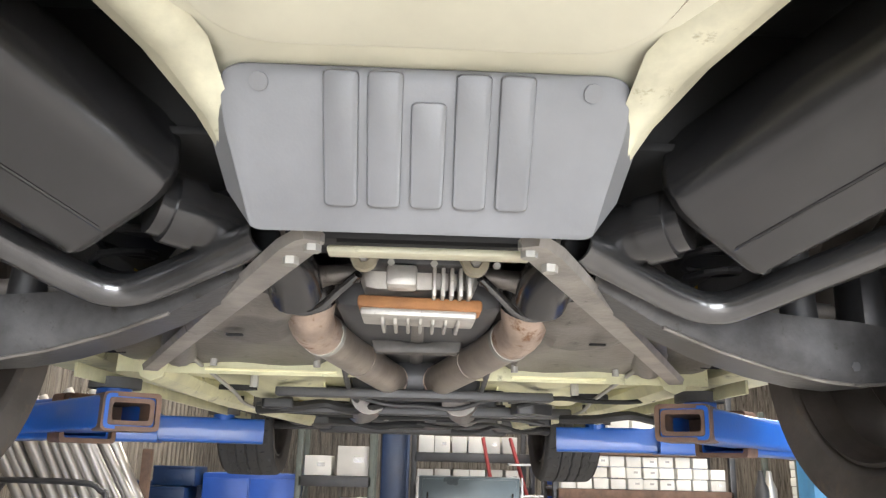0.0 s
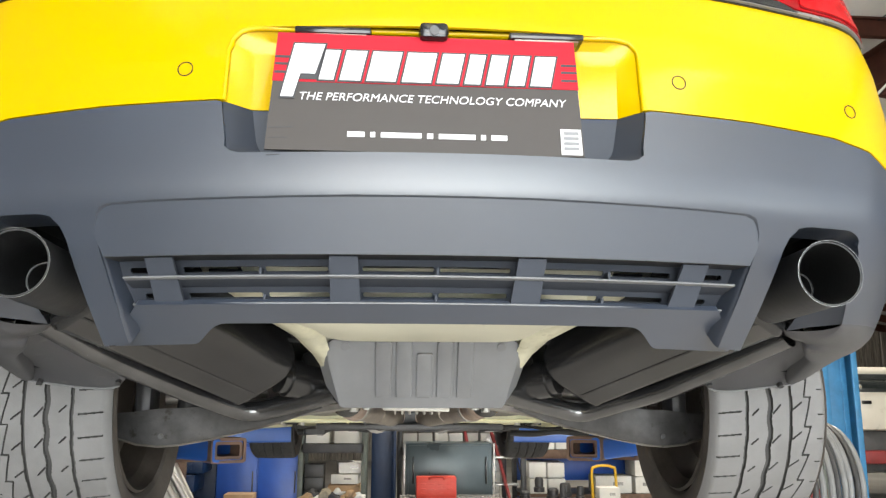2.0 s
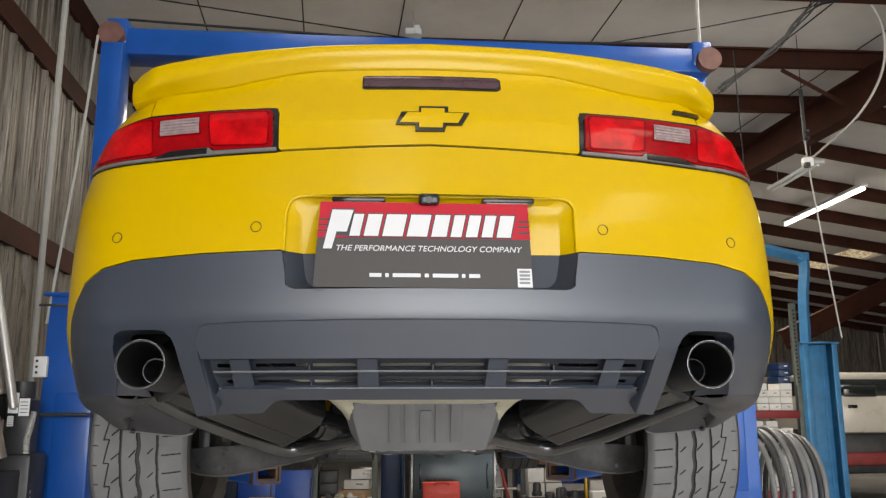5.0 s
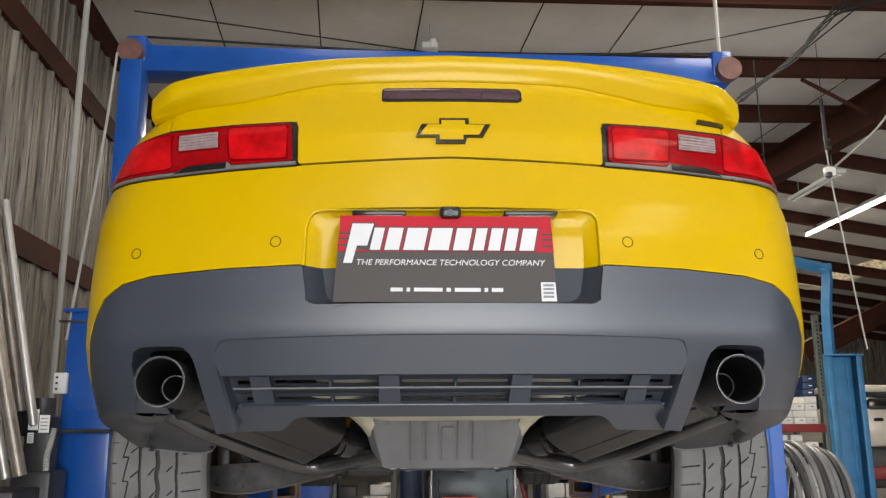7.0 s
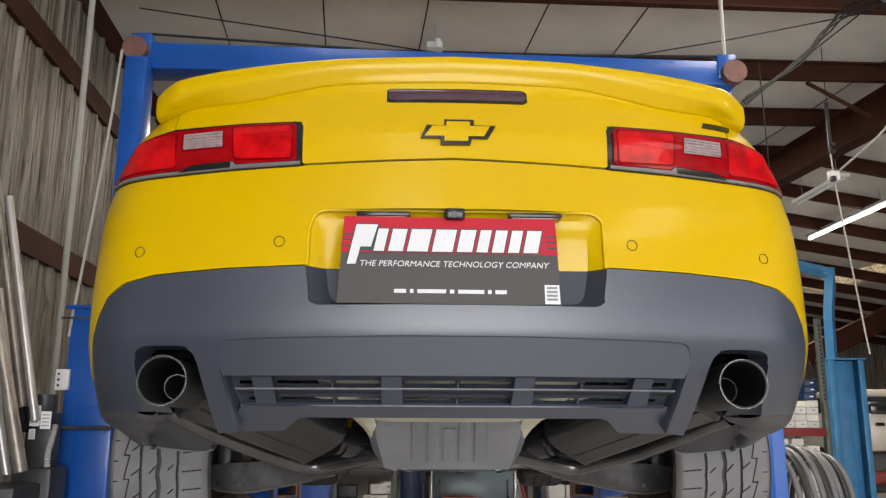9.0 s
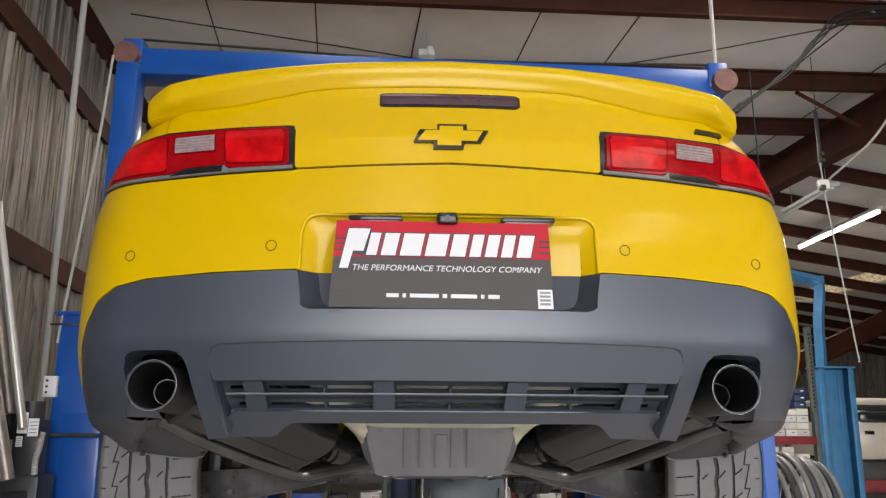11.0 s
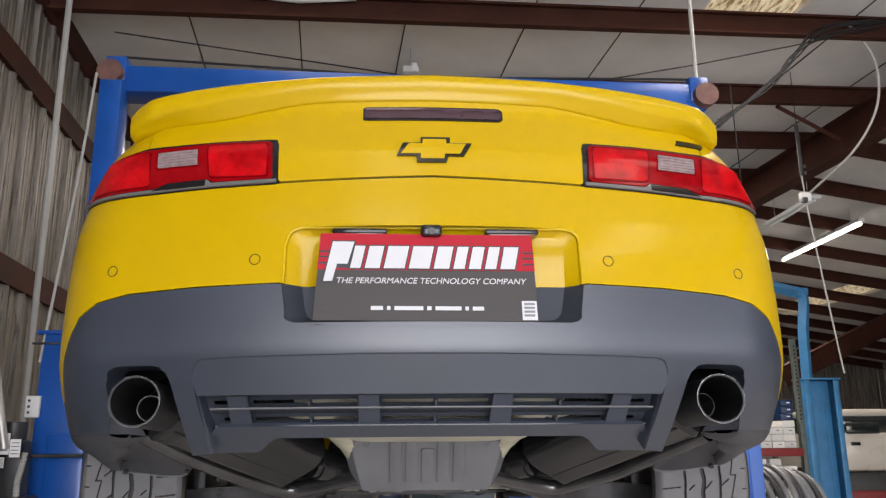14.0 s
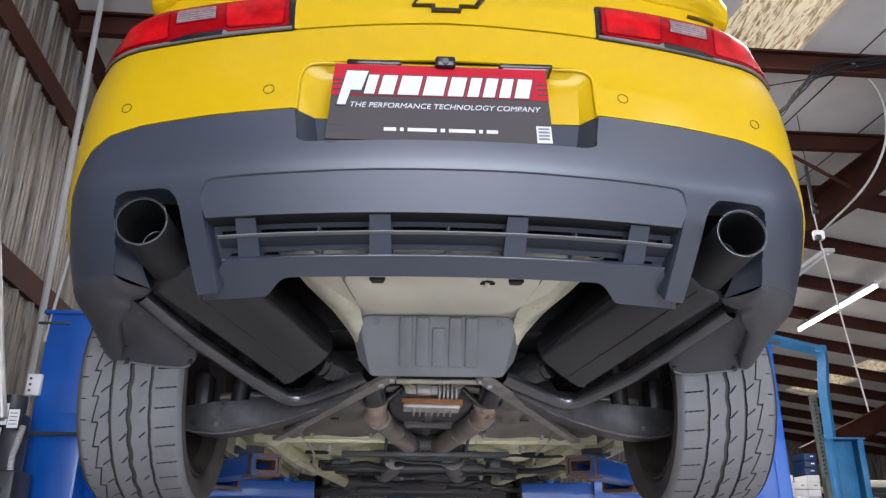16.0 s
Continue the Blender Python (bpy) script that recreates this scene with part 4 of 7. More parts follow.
for x in TABS:
    w = 0.026
    pts = [(x - w, 1.612), (x + w, 1.612), (x + w * 0.9, 1.682), (x - w * 0.9, 1.682)]
    panel("slat_tab", pts, [], SHADEGREY, car, mapped=tab_skin, thick=0.006, step=0.012)
for x in POSTS:
    part("slat_post", box((x, 0.312 + 0.2 * x * x, 1.664), (0.005, 0.036, 0.014), 0.001), SHADEGREY, car)
    part("slat_post", box((x, 0.365 + 0.2 * x * x, 1.626), (0.005, 0.036, 0.014), 0.001), SHADEGREY, car)
part("bumper_beam", box((0, 0.44, 1.760), (1.06, 0.06, 0.13), 0.012), BLACKPLASTIC, car)
for side in (1, -1):
    # the corner turns under towards the wheel
    p0 = skin(round_at(0.785, 1.600), 1.600, -0.001)[0]
    inner = spline([(p0.x - 0.057, p0.y + 0.105, 1.5965), (0.752, 0.590, 1.583), (0.786, 0.592, 1.572), (0.790, 0.600, 1.556), (0.812, 0.640, 1.545), (0.850, 0.70, 1.535), (0.885, 0.84, 1.512), (0.918, 0.945, 1.500)], 5)
    s0 = round_at(0.786, 1.600)
    bm = bmesh.new()
    rows = []
    for k, q in enumerate(inner):
        f = max(0.0, k - 8) / (len(inner) - 9)
        o = skin(side * (s0 + (1.44 - s0) * f), 1.601)[0]
        i = Vector((side * q.x, q.y, q.z))
        run = max(0.012, o.z - i.z)
        c = o + (o - skin(side * (s0 + (1.44 - s0) * f), 1.641)[0]) * (run * 0.45 / 0.04)
        e = Vector((o.x * 0.8 + i.x * 0.2, o.y * 0.6 + i.y * 0.4, i.z - 0.010))
        row = [o * (1 - u) ** 3 + c * 3 * u * (1 - u) ** 2 + e * 3 * u * u * (1 - u) + i * u ** 3 for u in np.linspace(0, 1, 10)]
        rows.append([bm.verts.new(p) for p in row + [i + Vector((-side * 0.004, 0.008, 0.006)), i + Vector((-side * 0.008, 0.014, 0.04))]])
    for a, b in zip(rows, rows[1:]):
        for k in range(len(a) - 1):
            bm.faces.new((a[k], a[k + 1], b[k + 1], b[k]))
    part("valance_corner", bm, DUSTPLASTIC, car, smooth=60)
    # black sheet added to darken the inside of the corner, rolled edge and walls of the tailpipe opening
    inner = [(0.88, 1.66), (1.0, 1.65), (1.15, 1.64), (1.30, 1.63), (1.42, 1.64), (1.42, 1.95), (0.90, 1.95), (0.84, 1.80)]
    panel("corner_blackout", [(s * side, z) for s, z in (inner if side > 0 else inner[::-1])], [], BLACKPLASTIC, car, out=-0.014, thick=0.004, step=0.06)
    edge = TIP_EDGE
    bm = bmesh.new()
    rows = []
    for x, z in edge:
        p, n = skin(round_at(side * x, z), z, -0.001)
        cx = side * (0.69 + (x - 0.69) * 0.96)
        row = [p, p + Vector((0, 0.012, 0)) + Vector((cx - side * x, 0, 0)) * 0.2]
        if x > 0.74:
            u = min(1.0, max(0.0, (1.735 - z) / 0.135))
            row.append(p + Vector((-side * (0.008 + 0.020 * u * u), 0.055 + 0.01 * u, 0)))
            row.append(p + Vector((-side * (0.012 + 0.045 * u * u), 0.085 + 0.02 * u, -0.004 * u)))
        else:
            deep = p.y + (0.07 if z > 1.6 else 0.03)
            row += [Vector((side * x * 0.5 + cx * 0.5, p.y * 0.5 + deep * 0.5, z)), Vector((cx, deep, z - (0.004 if z > 1.74 else 0)))]
        rows.append([bm.verts.new(q) for q in row])
    for a, b in zip(rows, rows[1:]):
        for k in range(3):
            bm.faces.new((a[k], a[k + 1], b[k + 1], b[k]))
    part("tip_surround", bm, GREYPLASTIC, car, smooth=60)
    # black sheets added behind the slots and the tailpipe opening keep them dark
    part("slot_blackout", box((side * 0.425, 0.511, 1.661), (0.30, 0.010, 0.078), 0.003), BLACKPLASTIC, car)
    part("tip_blackout", box((side * 0.70, 0.66, 1.74), (0.42, 0.012, 0.24), 0.002), DARK, car)

# ---- rear spoiler ----
bm = bmesh.new()
rows = []
for x in np.linspace(-0.797, 0.797, 121):
    a = abs(x)
    zl = float(np.interp(a, [0, 0.30, 0.36, 0.40, 0.467, 0.53, 0.58, 0.62, 0.70, 0.80], [2.446, 2.443, 2.438, 2.431, 2.420, 2.408, 2.402, 2.400, 2.399, 2.374]))
    zt = float(np.interp(a, [0, 0.3, 0.45, 0.54, 0.62, 0.69, 0.735, 0.766, 0.785, 0.797], [2.516, 2.509, 2.500, 2.493, 2.485, 2.475, 2.466, 2.456, 2.448, 2.438]))
    zc = zl + (zt - zl) * float(np.interp(a, [0, 0.3, 0.5, 0.7, 0.8], [0.50, 0.48, 0.46, 0.36, 0.22]))
    face = float(np.interp(zl, CENTRE_Z, CENTRE_Y)) + 0.2 * x * x
    y0 = 0.342 + 0.13 * x * x + 0.5 * max(0, a - 0.74)
    prof = [(face + 0.03, zl - 0.004), (face - 0.0035, zl + 0.001), (face - 0.007, zl + 0.005), (face * 0.45 + (y0 + 0.006) * 0.55, zl * 0.55 + zc * 0.45), (y0 + 0.006, zc - 0.004), (y0, zc + 0.004), (y0 - 0.001, zc * 0.5 + zt * 0.5), (y0 + 0.001, zt - 0.004), (y0 + 0.006, zt + 0.001), (y0 + 0.03, zt + 0.003), (y0 + 0.11, zt - 0.008), (y0 + 0.20, zt - 0.035), (y0 + 0.20, zl - 0.01)]
    rows.append([bm.verts.new((x, y, z)) for y, z in prof])
for end, sign in ((0, -1), (-1, 1)):
    ring = [v.co.copy() for v in rows[end]]
    mid = sum(ring, Vector()) / len(ring)
    for d, q in ((0.005, 0.95), (0.008, 0.84), (0.010, 0.6)):
        extra = [bm.verts.new(mid + (v - mid) * q + Vector((sign * d, 0.2 * d, 0))) for v in ring]
        rows = [extra] + rows if end == 0 else rows + [extra]
for a, b in zip(rows, rows[1:]):
    for k in range(len(prof)):
        j = (k + 1) % len(prof)
        bm.faces.new((a[k], b[k], b[j], a[j]))
bm.faces.new(rows[0])
bm.faces.new(rows[-1][::-1])
part("spoiler", bm, YELLOW, car, "yellow boot-lid spoiler", smooth=50)

# ---- upper body: deck, glass, roof, bonnet ----
def upper(name, stations, mat, lift=0.0):
    bm = bmesh.new()
    rows = []
    for y, half, zedge, ztop in stations:
        rows.append([bm.verts.new((half * math.sin(t), y, zedge + lift + (ztop - zedge) * math.cos(t) ** 0.75 if abs(t) < 1.57 else zedge + lift)) for t in np.linspace(-1.5707, 1.5707, 17)])
    for a, b in zip(rows, rows[1:]):
        for k in range(16):
            bm.faces.new((a[k], a[k + 1], b[k + 1], b[k]))
    return part(name, bm, mat, car)


upper("deck_panel", [(0.52, 0.74, 2.37, 2.43), (0.7, 0.87, 2.36, 2.46), (1.05, 0.915, 2.34, 2.49)], YELLOW)
upper("rear_window", [(1.05, 0.88, 2.34, 2.492), (1.4, 0.86, 2.33, 2.57), (1.75, 0.84, 2.32, 2.625)], GLASS)
upper("roof", [(1.75, 0.84, 2.31, 2.63), (2.2, 0.84, 2.30, 2.65), (2.6, 0.84, 2.28, 2.64)], YELLOW)
upper("windscreen", [(2.6, 0.84, 2.27, 2.635), (3.0, 0.87, 2.24, 2.5), (3.4, 0.90, 2.21, 2.32)], GLASS)
upper("bonnet", [(3.4, 0.92, 2.19, 2.325), (4.0, 0.93, 2.15, 2.28), (4.6, 0.86, 2.08, 2.2), (4.95, 0.6, 2.02, 2.08)], YELLOW)


# ---- underside of the car ----
# spare-wheel tub with the grey heat shield
bm = bmesh.new()
tub_rows = []
for y, hw, z, hz in [(0.445, 0.335, 1.695, 1.71), (0.48, 0.325, 1.650, 1.68), (0.52, 0.318, 1.624, 1.68), (0.57, 0.31, 1.612, 1.68), (0.66, 0.28, 1.600, 1.70), (0.735, 0.235, 1.598, 1.70), (0.80, 0.228, 1.560, 1.70)]:
    tub_rows.append([bm.verts.new(p) for p in [(-hw - 0.05, y, hz + 0.06), (-hw - 0.02, y, hz), (-hw, y, z + 0.012), (-hw + 0.03, y, z), (hw - 0.03, y, z), (hw, y, z + 0.012), (hw + 0.02, y, hz), (hw + 0.05, y, hz + 0.06)]])
for a, b in zip(tub_rows, tub_rows[1:]):
    for k in range(7):
        bm.faces.new((a[k], a[k + 1], b[k + 1], b[k]))
floor_tub = part("boot_floor", bm, CREAM, car, "cream painted boot floor")
bm = bmesh.new()
for z0, hw, y0, y1 in [(1.614, 0.255, 0.45, 0.685)]:
    loop = rounded([(-hw, y0), (hw, y0), (hw - 0.05, y1), (-hw + 0.05, y1)], 0.07, 6)
    prism(loop, z0 - 0.020, z0 + 0.01, "xy", bm, 0.009)
    for v in bm.verts:
        v.co.z -= 0.135 * (v.co.y - 0.55)
part("floor_pressing", bm, CREAM, floor_tub)
# thin brown line put in for the shade of the groove round the pressing
ridge = [Vector((x * 1.035, 0.57 + (y - 0.57) * 1.06, 1.612 - 0.135 * (0.57 + (y - 0.57) * 1.06 - 0.55))) for x, y in loop + loop[:1]]
part("groove_line", tube(ridge, 0.0022, 6, None, False), HANGER, floor_tub)
for x in (-0.13, 0.02, 0.15):
    part("floor_clip", box((x, 0.70, 1.598), (0.018, 0.008, 0.006), 0.002), CREAM, floor_tub)
for x, y in ((-0.160, 0.480), (0.180, 0.478)):
    part("floor_plug", prism(rounded([(x - 0.019, y - 0.012), (x + 0.019, y - 0.012), (x + 0.014, y + 0.012), (x - 0.014, y + 0.012)], 0.004), 1.596, 1.606, "xy", None, 0.003), BLACKPLASTIC, floor_tub, "black plastic plug")
part("drain_hole", cyl((0.112, 0.494, 1.612), (0.112, 0.494, 1.6005), 0.019, 20), DARK, floor_tub)
part("drain_tab", box((0.110, 0.490, 1.597), (0.012, 0.026, 0.004), 0.001), CREAM, floor_tub, "bent cream tab in the drain hole")
# cream flanges that run from the shield's corners to the rear
for side in (1, -1):
    bm = bmesh.new()
    pts = [(0.207, 0.835, 1.505, 0.12), (0.222, 0.785, 1.548, 0.45), (0.245, 0.71, 1.583, 0.8), (0.295, 0.60, 1.612, 0.9), (0.365, 0.43, 1.66, 0.9)]
    rows = []
    for x, y, z, k in pts:
        rows.append([bm.verts.new((side * (x + d * k), y + e * k, z + h * k)) for d, e, h in ((-0.040, -0.014, 0.012), (-0.026, -0.004, -0.002), (-0.004, 0.008, -0.006), (0.022, 0.02, -0.003), (0.030, 0.024, 0.008), (0.058, 0.04, 0.022), (0.075, 0.05, 0.05), (0.075, 0.05, 0.10))])
    for a, b in zip(rows, rows[1:]):
        for k in range(7):
            bm.faces.new((a[k], a[k + 1], b[k + 1], b[k]))
    part("floor_flange", bm, RAILCREAM, car, smooth=60)

# shield: a sloping plate with five pressed ribs
TILTED = Matrix.Translation((0, 0.794, 1.5116)) @ Matrix.Rotation(-math.atan2(0.149, 0.0945), 4, "X") @ Matrix.Diagonal((1, 0.676, 1, 1))
shield_outline = rounded([(-0.213, 0.137), (-0.211, 0.05), (-0.186, -0.124), (0.186, -0.124), (0.211, 0.05), (0.213, 0.137)], [0.034, 0.02, 0.014, 0.014, 0.02, 0.034], 6)
shield_outline = [(x, -y) for x, y in shield_outline][::-1]
bm = prism(shield_outline, -0.004, 0.004, "xy", None, 0.002)
bm.transform(TILTED)
shield = part("heat_shield", bm, SHIELD, car, "grey pressed shield plate with ribs")
for k in range(5):
    x = (k - 2) * 0.0455 + 0.003
    y0 = -0.133 if k != 2 else -0.088
    bm = prism(rounded([(x - 0.0185, y0), (x + 0.0185, y0), (x + 0.0175, 0.078), (x - 0.0175, 0.078)], 0.008), -0.011, -0.002, "xy", None, 0.003)
    bm.transform(TILTED)
    part("shield_rib", bm, SHIELD, shield)
for side in (1, -1):
    bm = bmesh.new()
    a = [(0.212, 0.7507, 1.580), (0.210, 0.7714, 1.547), (0.199, 0.8058, 1.493), (0.185, 0.8365, 1.4447)]
    r0 = [bm.verts.new((side * x, y, z - 0.003)) for x, y, z in a]
    r1 = [bm.verts.new((side * (x + 0.035), y + 0.02, z + 0.045)) for x, y, z in a]
    for k in range(3):
        bm.faces.new((r0[k], r0[k + 1], r1[k + 1], r1[k]))
    part("shield_edge", bm, SHIELD, shield)
    part("shield_dimple", cyl((side * 0.172, 0.754, 1.575), (side * 0.172, 0.748, 1.571), 0.01, 12), SHIELD, shield)
    for x, y, z in ((0.127, 0.905, 1.441), (0.159, 0.953, 1.436)):
        bm = cyl((side * x, y, z + 0.015), (side * x, y, z + 0.004), 0.0135, 16)
        tube([(side * x, y, z + 0.004), (side * x, y, z - 0.007)], 0.0105, 6, bm)
        part("bolt", bm, BOLT, car)

# cream cross rail with a slot, in front of the shield
rail = part("cross_rail", box((0.010, 0.955, 1.449), (0.25, 0.03, 0.009), 0.003), RAILCREAM, car, "cream cross rail")
part("rail_slot", box((0.010, 0.934, 1.4565), (0.225, 0.006, 0.005), 0), DARK, rail)

# flat braces from the rail to the floor
for side in (1, -1):
    a, b = Vector((side * 0.126, 0.885, 1.447)), Vector((side * 0.58, 1.78, 1.385))
    d = (b - a).normalized()
    n = d.cross(Vector((0, 0, 1))).normalized()
    bm = bmesh.new()
    ring = []
    for t, w in ((0, 0.012), (0.012, 0.020), (0.05, 0.026), (0.18, 0.025), (0.6, 0.021), (1.0, 0.019)):
        p = a.lerp(b, t)
        ring.append([bm.verts.new(p + n * w * q + Vector((0, 0, h))) for q, h in ((-1, 0.008), (-0.8, -0.004), (0.8, -0.004), (1, 0.008))])
    for r0, r1 in zip(ring, ring[1:]):
        for k in range(4):
            bm.faces.new((r0[k], r0[(k + 1) % 4], r1[(k + 1) % 4], r1[k]))
    bm.faces.new(ring[0])
    bm.faces.new(ring[-1])
    part("brace", bm, BRACESTEEL, car, "flat dirty steel brace")

# mufflers
def muffler(side):
    """An oval case lying askew between boot floor and wheel."""
    h = new("muffler")
    h.parent = car
    h["label"] = "matt black oval muffler"
    h.empty_display_size = 0.05
    out = Vector((side * 0.82, 0.355, -0.444)).normalized()
    d = Vector((side * 0.512, -0.82, 0.256))
    d = (d - out * d.dot(out)).normalized()
    up = d.cross(out).normalized()
    if up.z < 0:
        up = -up
    wide, high = 0.106, 0.080
    a = Vector((side * 0.459, 1.012, 1.427)) - out * wide + up * high
    b = a + d * 0.56
    bm = bmesh.new()
    section = rounded([(wide - 0.022, -high), (wide, high), (-wide, high), (-wide, -high)], [0.022, 0.05, 0.07, 0.072], 9)
    n = len(section)
    rings = []
    for t, k in ((0, 0.0), (0, 0.90), (0.006, 0.955), (0.014, 0.985), (0.022, 1.0), (0.026, 1.022), (0.036, 1.022), (0.042, 1.0), (0.958, 1.0), (0.964, 1.022), (0.974, 1.022), (0.978, 1.0), (0.99, 0.97), (1, 0.90), (1, 0.0)):
        p = a.lerp(b, t)
        if k == 0:
            rings.append([bm.verts.new(p)])
            continue
        rings.append([bm.verts.new(p + (out * u + up * v) * k) for u, v in section])
    for r0, r1 in zip(rings, rings[1:]):
        for i in range(n):
            q = [r0[i % len(r0)], r0[(i + 1) % len(r0)], r1[(i + 1) % len(r1)], r1[i % len(r1)]]
            q = list(dict.fromkeys(q))
            bm.faces.new(q)
    part("case", bm, EXHAUSTBLACK, h, smooth=45)
    seam = [a.lerp(b, t) + out * 0.02 - up * 0.0800 for t in (0.03, 0.5, 0.97)]
    part("seam", tube(seam, 0.0025, 6), EXHAUSTBLACK, h)
    # inlet elbow, overaxle pipe with open end, and the polished-rim tip
    x = side
    inlet = spline([(x * 0.345, 0.99, 1.515), (x * 0.29, 1.03, 1.505), (x * 0.235, 1.08, 1.495), (x * 0.195, 1.16, 1.475), (x * 0.19, 1.22, 1.45)], 6)
    part("inlet_pipe", tube(inlet, 0.041, 20), EXHAUSTBLACK, h)
    part("collar", tube([(x * 0.33, 1.0, 1.512), (x * 0.30, 1.022, 1.507)], 0.047, 20), EXHAUSTBLACK, h)
    low, rise = (-0.010, -0.006) if x > 0 else (0.0, 0.010)
    loop = spline([(x * 0.20, 0.985, 1.475), (x * 0.29, 1.06, 1.456), (x * 0.36, 1.112, 1.440), (x * 0.405, 1.134, 1.430), (x * 0.445, 1.130, 1.428), (x * 0.48, 1.102, 1.438), (x * 0.53, 1.04, 1.460 + low * 0.3), (x * 0.60, 0.944, 1.494 + low), (x * 0.70, 0.797, 1.549 + low * 0.7), (x * 0.785, 0.665, 1.600 + rise)], 7)
    part("bent_pipe", tube(loop, 0.0245, 18, None, True, 0.003), PIPEBLACK, h, "bent black tube with open end")
    tip = [(x * 0.686, 0.305, 1.672), (x * 0.686, 0.56, 1.664)]
    t = part("tailpipe", tube(tip, 0.057, 40, None, True, 0.003), BOREBLACK, h, "black tailpipe with bright rim")
    bm = lathe([(0, 0.0577), (0, 0.0583), (0.0012, 0.0583), (0.0012, 0.0577)], 64, "Y")
    bm.transform(Matrix.Translation((x * 0.686, 0.3025, 1.672)))
    part("tip_rim", bm, CHROME, t)
    part("inner_pipe", tube([(x * 0.682, 0.415, 1.660), (x * 0.676, 0.60, 1.660)], 0.031, 32, None, True, 0.002), BOREBLACK, t)
    bm = lathe([(0, 0.0306), (0, 0.0312), (0.002, 0.0312), (0.002, 0.0306)], 40, "Y")
    bm.transform(Matrix.Translation((x * 0.682, 0.4135, 1.660)))
    # only the left rim is bright; the right one's missing highlight is painted black
    part("inner_rim", bm, CHROME if x < 0 else BOREBLACK, t)
    return h


for side in (1, -1):
    muffler(side)
    # liners behind the valance and at the wheel
    bm = bmesh.new()
    rows = []
    back = spline([(0.70, 0.70, 1.66), (0.74, 0.68, 1.63), (0.79, 0.655, 1.61), (0.825, 0.66, 1.575), (0.865, 0.77, 1.545), (0.905, 0.90, 1.515)], 4)
    front = spline([(0.685, 0.93, 1.57), (0.702, 0.95, 1.505), (0.735, 0.958, 1.484), (0.80, 0.958, 1.485), (0.86, 0.956, 1.492), (0.925, 0.952, 1.500)], 4)
    for t in np.linspace(0, 1, 9):
        rows.append([bm.verts.new((side * (p.x + (q.x - p.x) * t), p.y + (q.y - p.y) * t, p.z + (q.z - p.z) * t + 0.02 * math.sin(math.pi * t))) for p, q in zip(back, front)])
    rows.append([bm.verts.new((v.co.x, v.co.y + 0.006, v.co.z + 0.03)) for v in rows[-1]])
    for a, b in zip(rows, rows[1:]):
        for k in range(len(a) - 1):
            bm.faces.new((a[k], a[k + 1], b[k + 1], b[k]))
    liner = part("wheel_liner", bm, DUSTPLASTIC, car, "dusty black plastic wheel liner", smooth=50)
    part("liner_edge", tube([(side * p.x, p.y - 0.002, p.z - 0.001) for p in front[6:]], 0.0028, 6), SHIELD, liner, "paler lower edge")
    for x, y, z in ((0.895, 0.945, 1.497), (0.715, 0.945, 1.497)):
        bm = cyl((side * x, y, z + 0.004), (side * x, y - 0.006, z - 0.004), 0.007, 12)
        part("liner_clip", bm, TOOLDARK, liner)
    bm = bmesh.new()
    rows = []
    for k in range(15):
        a = radians(172 - 180 * k / 14)
        rows.append([bm.verts.new((side * x, 1.315 + 0.42 * math.cos(a), 1.47 + 0.42 * math.sin(a))) for x in (0.62, 0.96)])
    for a, b in zip(rows, rows[1:]):
        bm.faces.new((a[0], a[1], b[1], b[0]))
    part("arch_liner", bm, BLACKPLASTIC, car)
    # lower control arm, a deep pressed beam
    bm = bmesh.new()
    rows = []
    for x, y, z, w, h in [(0.24, 1.10, 1.455, 0.04, 0.045), (0.36, 1.20, 1.420, 0.055, 0.055), (0.46, 1.262, 1.398, 0.066, 0.062), (0.56, 1.295, 1.378, 0.07, 0.07), (0.64, 1.305, 1.366, 0.07, 0.078), (0.70, 1.31, 1.362, 0.068, 0.080), (0.76, 1.31, 1.364, 0.06, 0.070), (0.83, 1.31, 1.376, 0.04, 0.05)]:
        rows.append([bm.verts.new((side * x, y + dy * w, z + dz * h)) for dy, dz in ((-1, 0.9), (-1.05, -0.1), (-0.85, -0.35), (0.85, -0.35), (1.05, -0.1), (1, 0.9))])
    for a, b in zip(rows, rows[1:]):
        for k in range(6):
            bm.faces.new((a[k], a[(k + 1) % 6], b[(k + 1) % 6], b[k]))
    bm.faces.new(rows[0])
    bm.faces.new(rows[-1][::-1])
    edge_pts = [r[2].co + Vector((0, -0.001, -0.001)) for r in rows[1:]]
    arm = part("control_arm", bm, ARMGREY, car, "grey pressed lower control arm", smooth=50)
    part("arm_flange", tube(edge_pts, 0.0032, 6), STEELDIRT, arm, "paler steel lower edge")
    bm = cyl((side * 0.69, 1.255, 1.364), (side * 0.69, 1.243, 1.362), 0.013, 16)
    tube([(side * 0.69, 1.243, 1.362), (side * 0.69, 1.235, 1.361)], 0.008, 6, bm)
    part("arm_bolt", bm, TOOLDARK, arm)
    bm = cyl((side * 0.40, 1.26, 1.43), (side * 0.40, 1.235, 1.41), 0.012, 6)
    part("arm_bolt", bm, BOLT, arm)
    # damper, drive shaft, hub carrier, links
    part("damper", tube([(side * 0.64, 1.30, 1.40), (side * 0.60, 1.26, 1.75)], 0.03, 18), BLACKPLASTIC, car)
    part("coil_spring", tube([(side * 0.50 + 0.05 * math.cos(k * 0.7), 1.33 + 0.05 * math.sin(k * 0.7), 1.41 + k * 0.0045) for k in range(60)], 0.007, 8), BLACKPLASTIC, car)
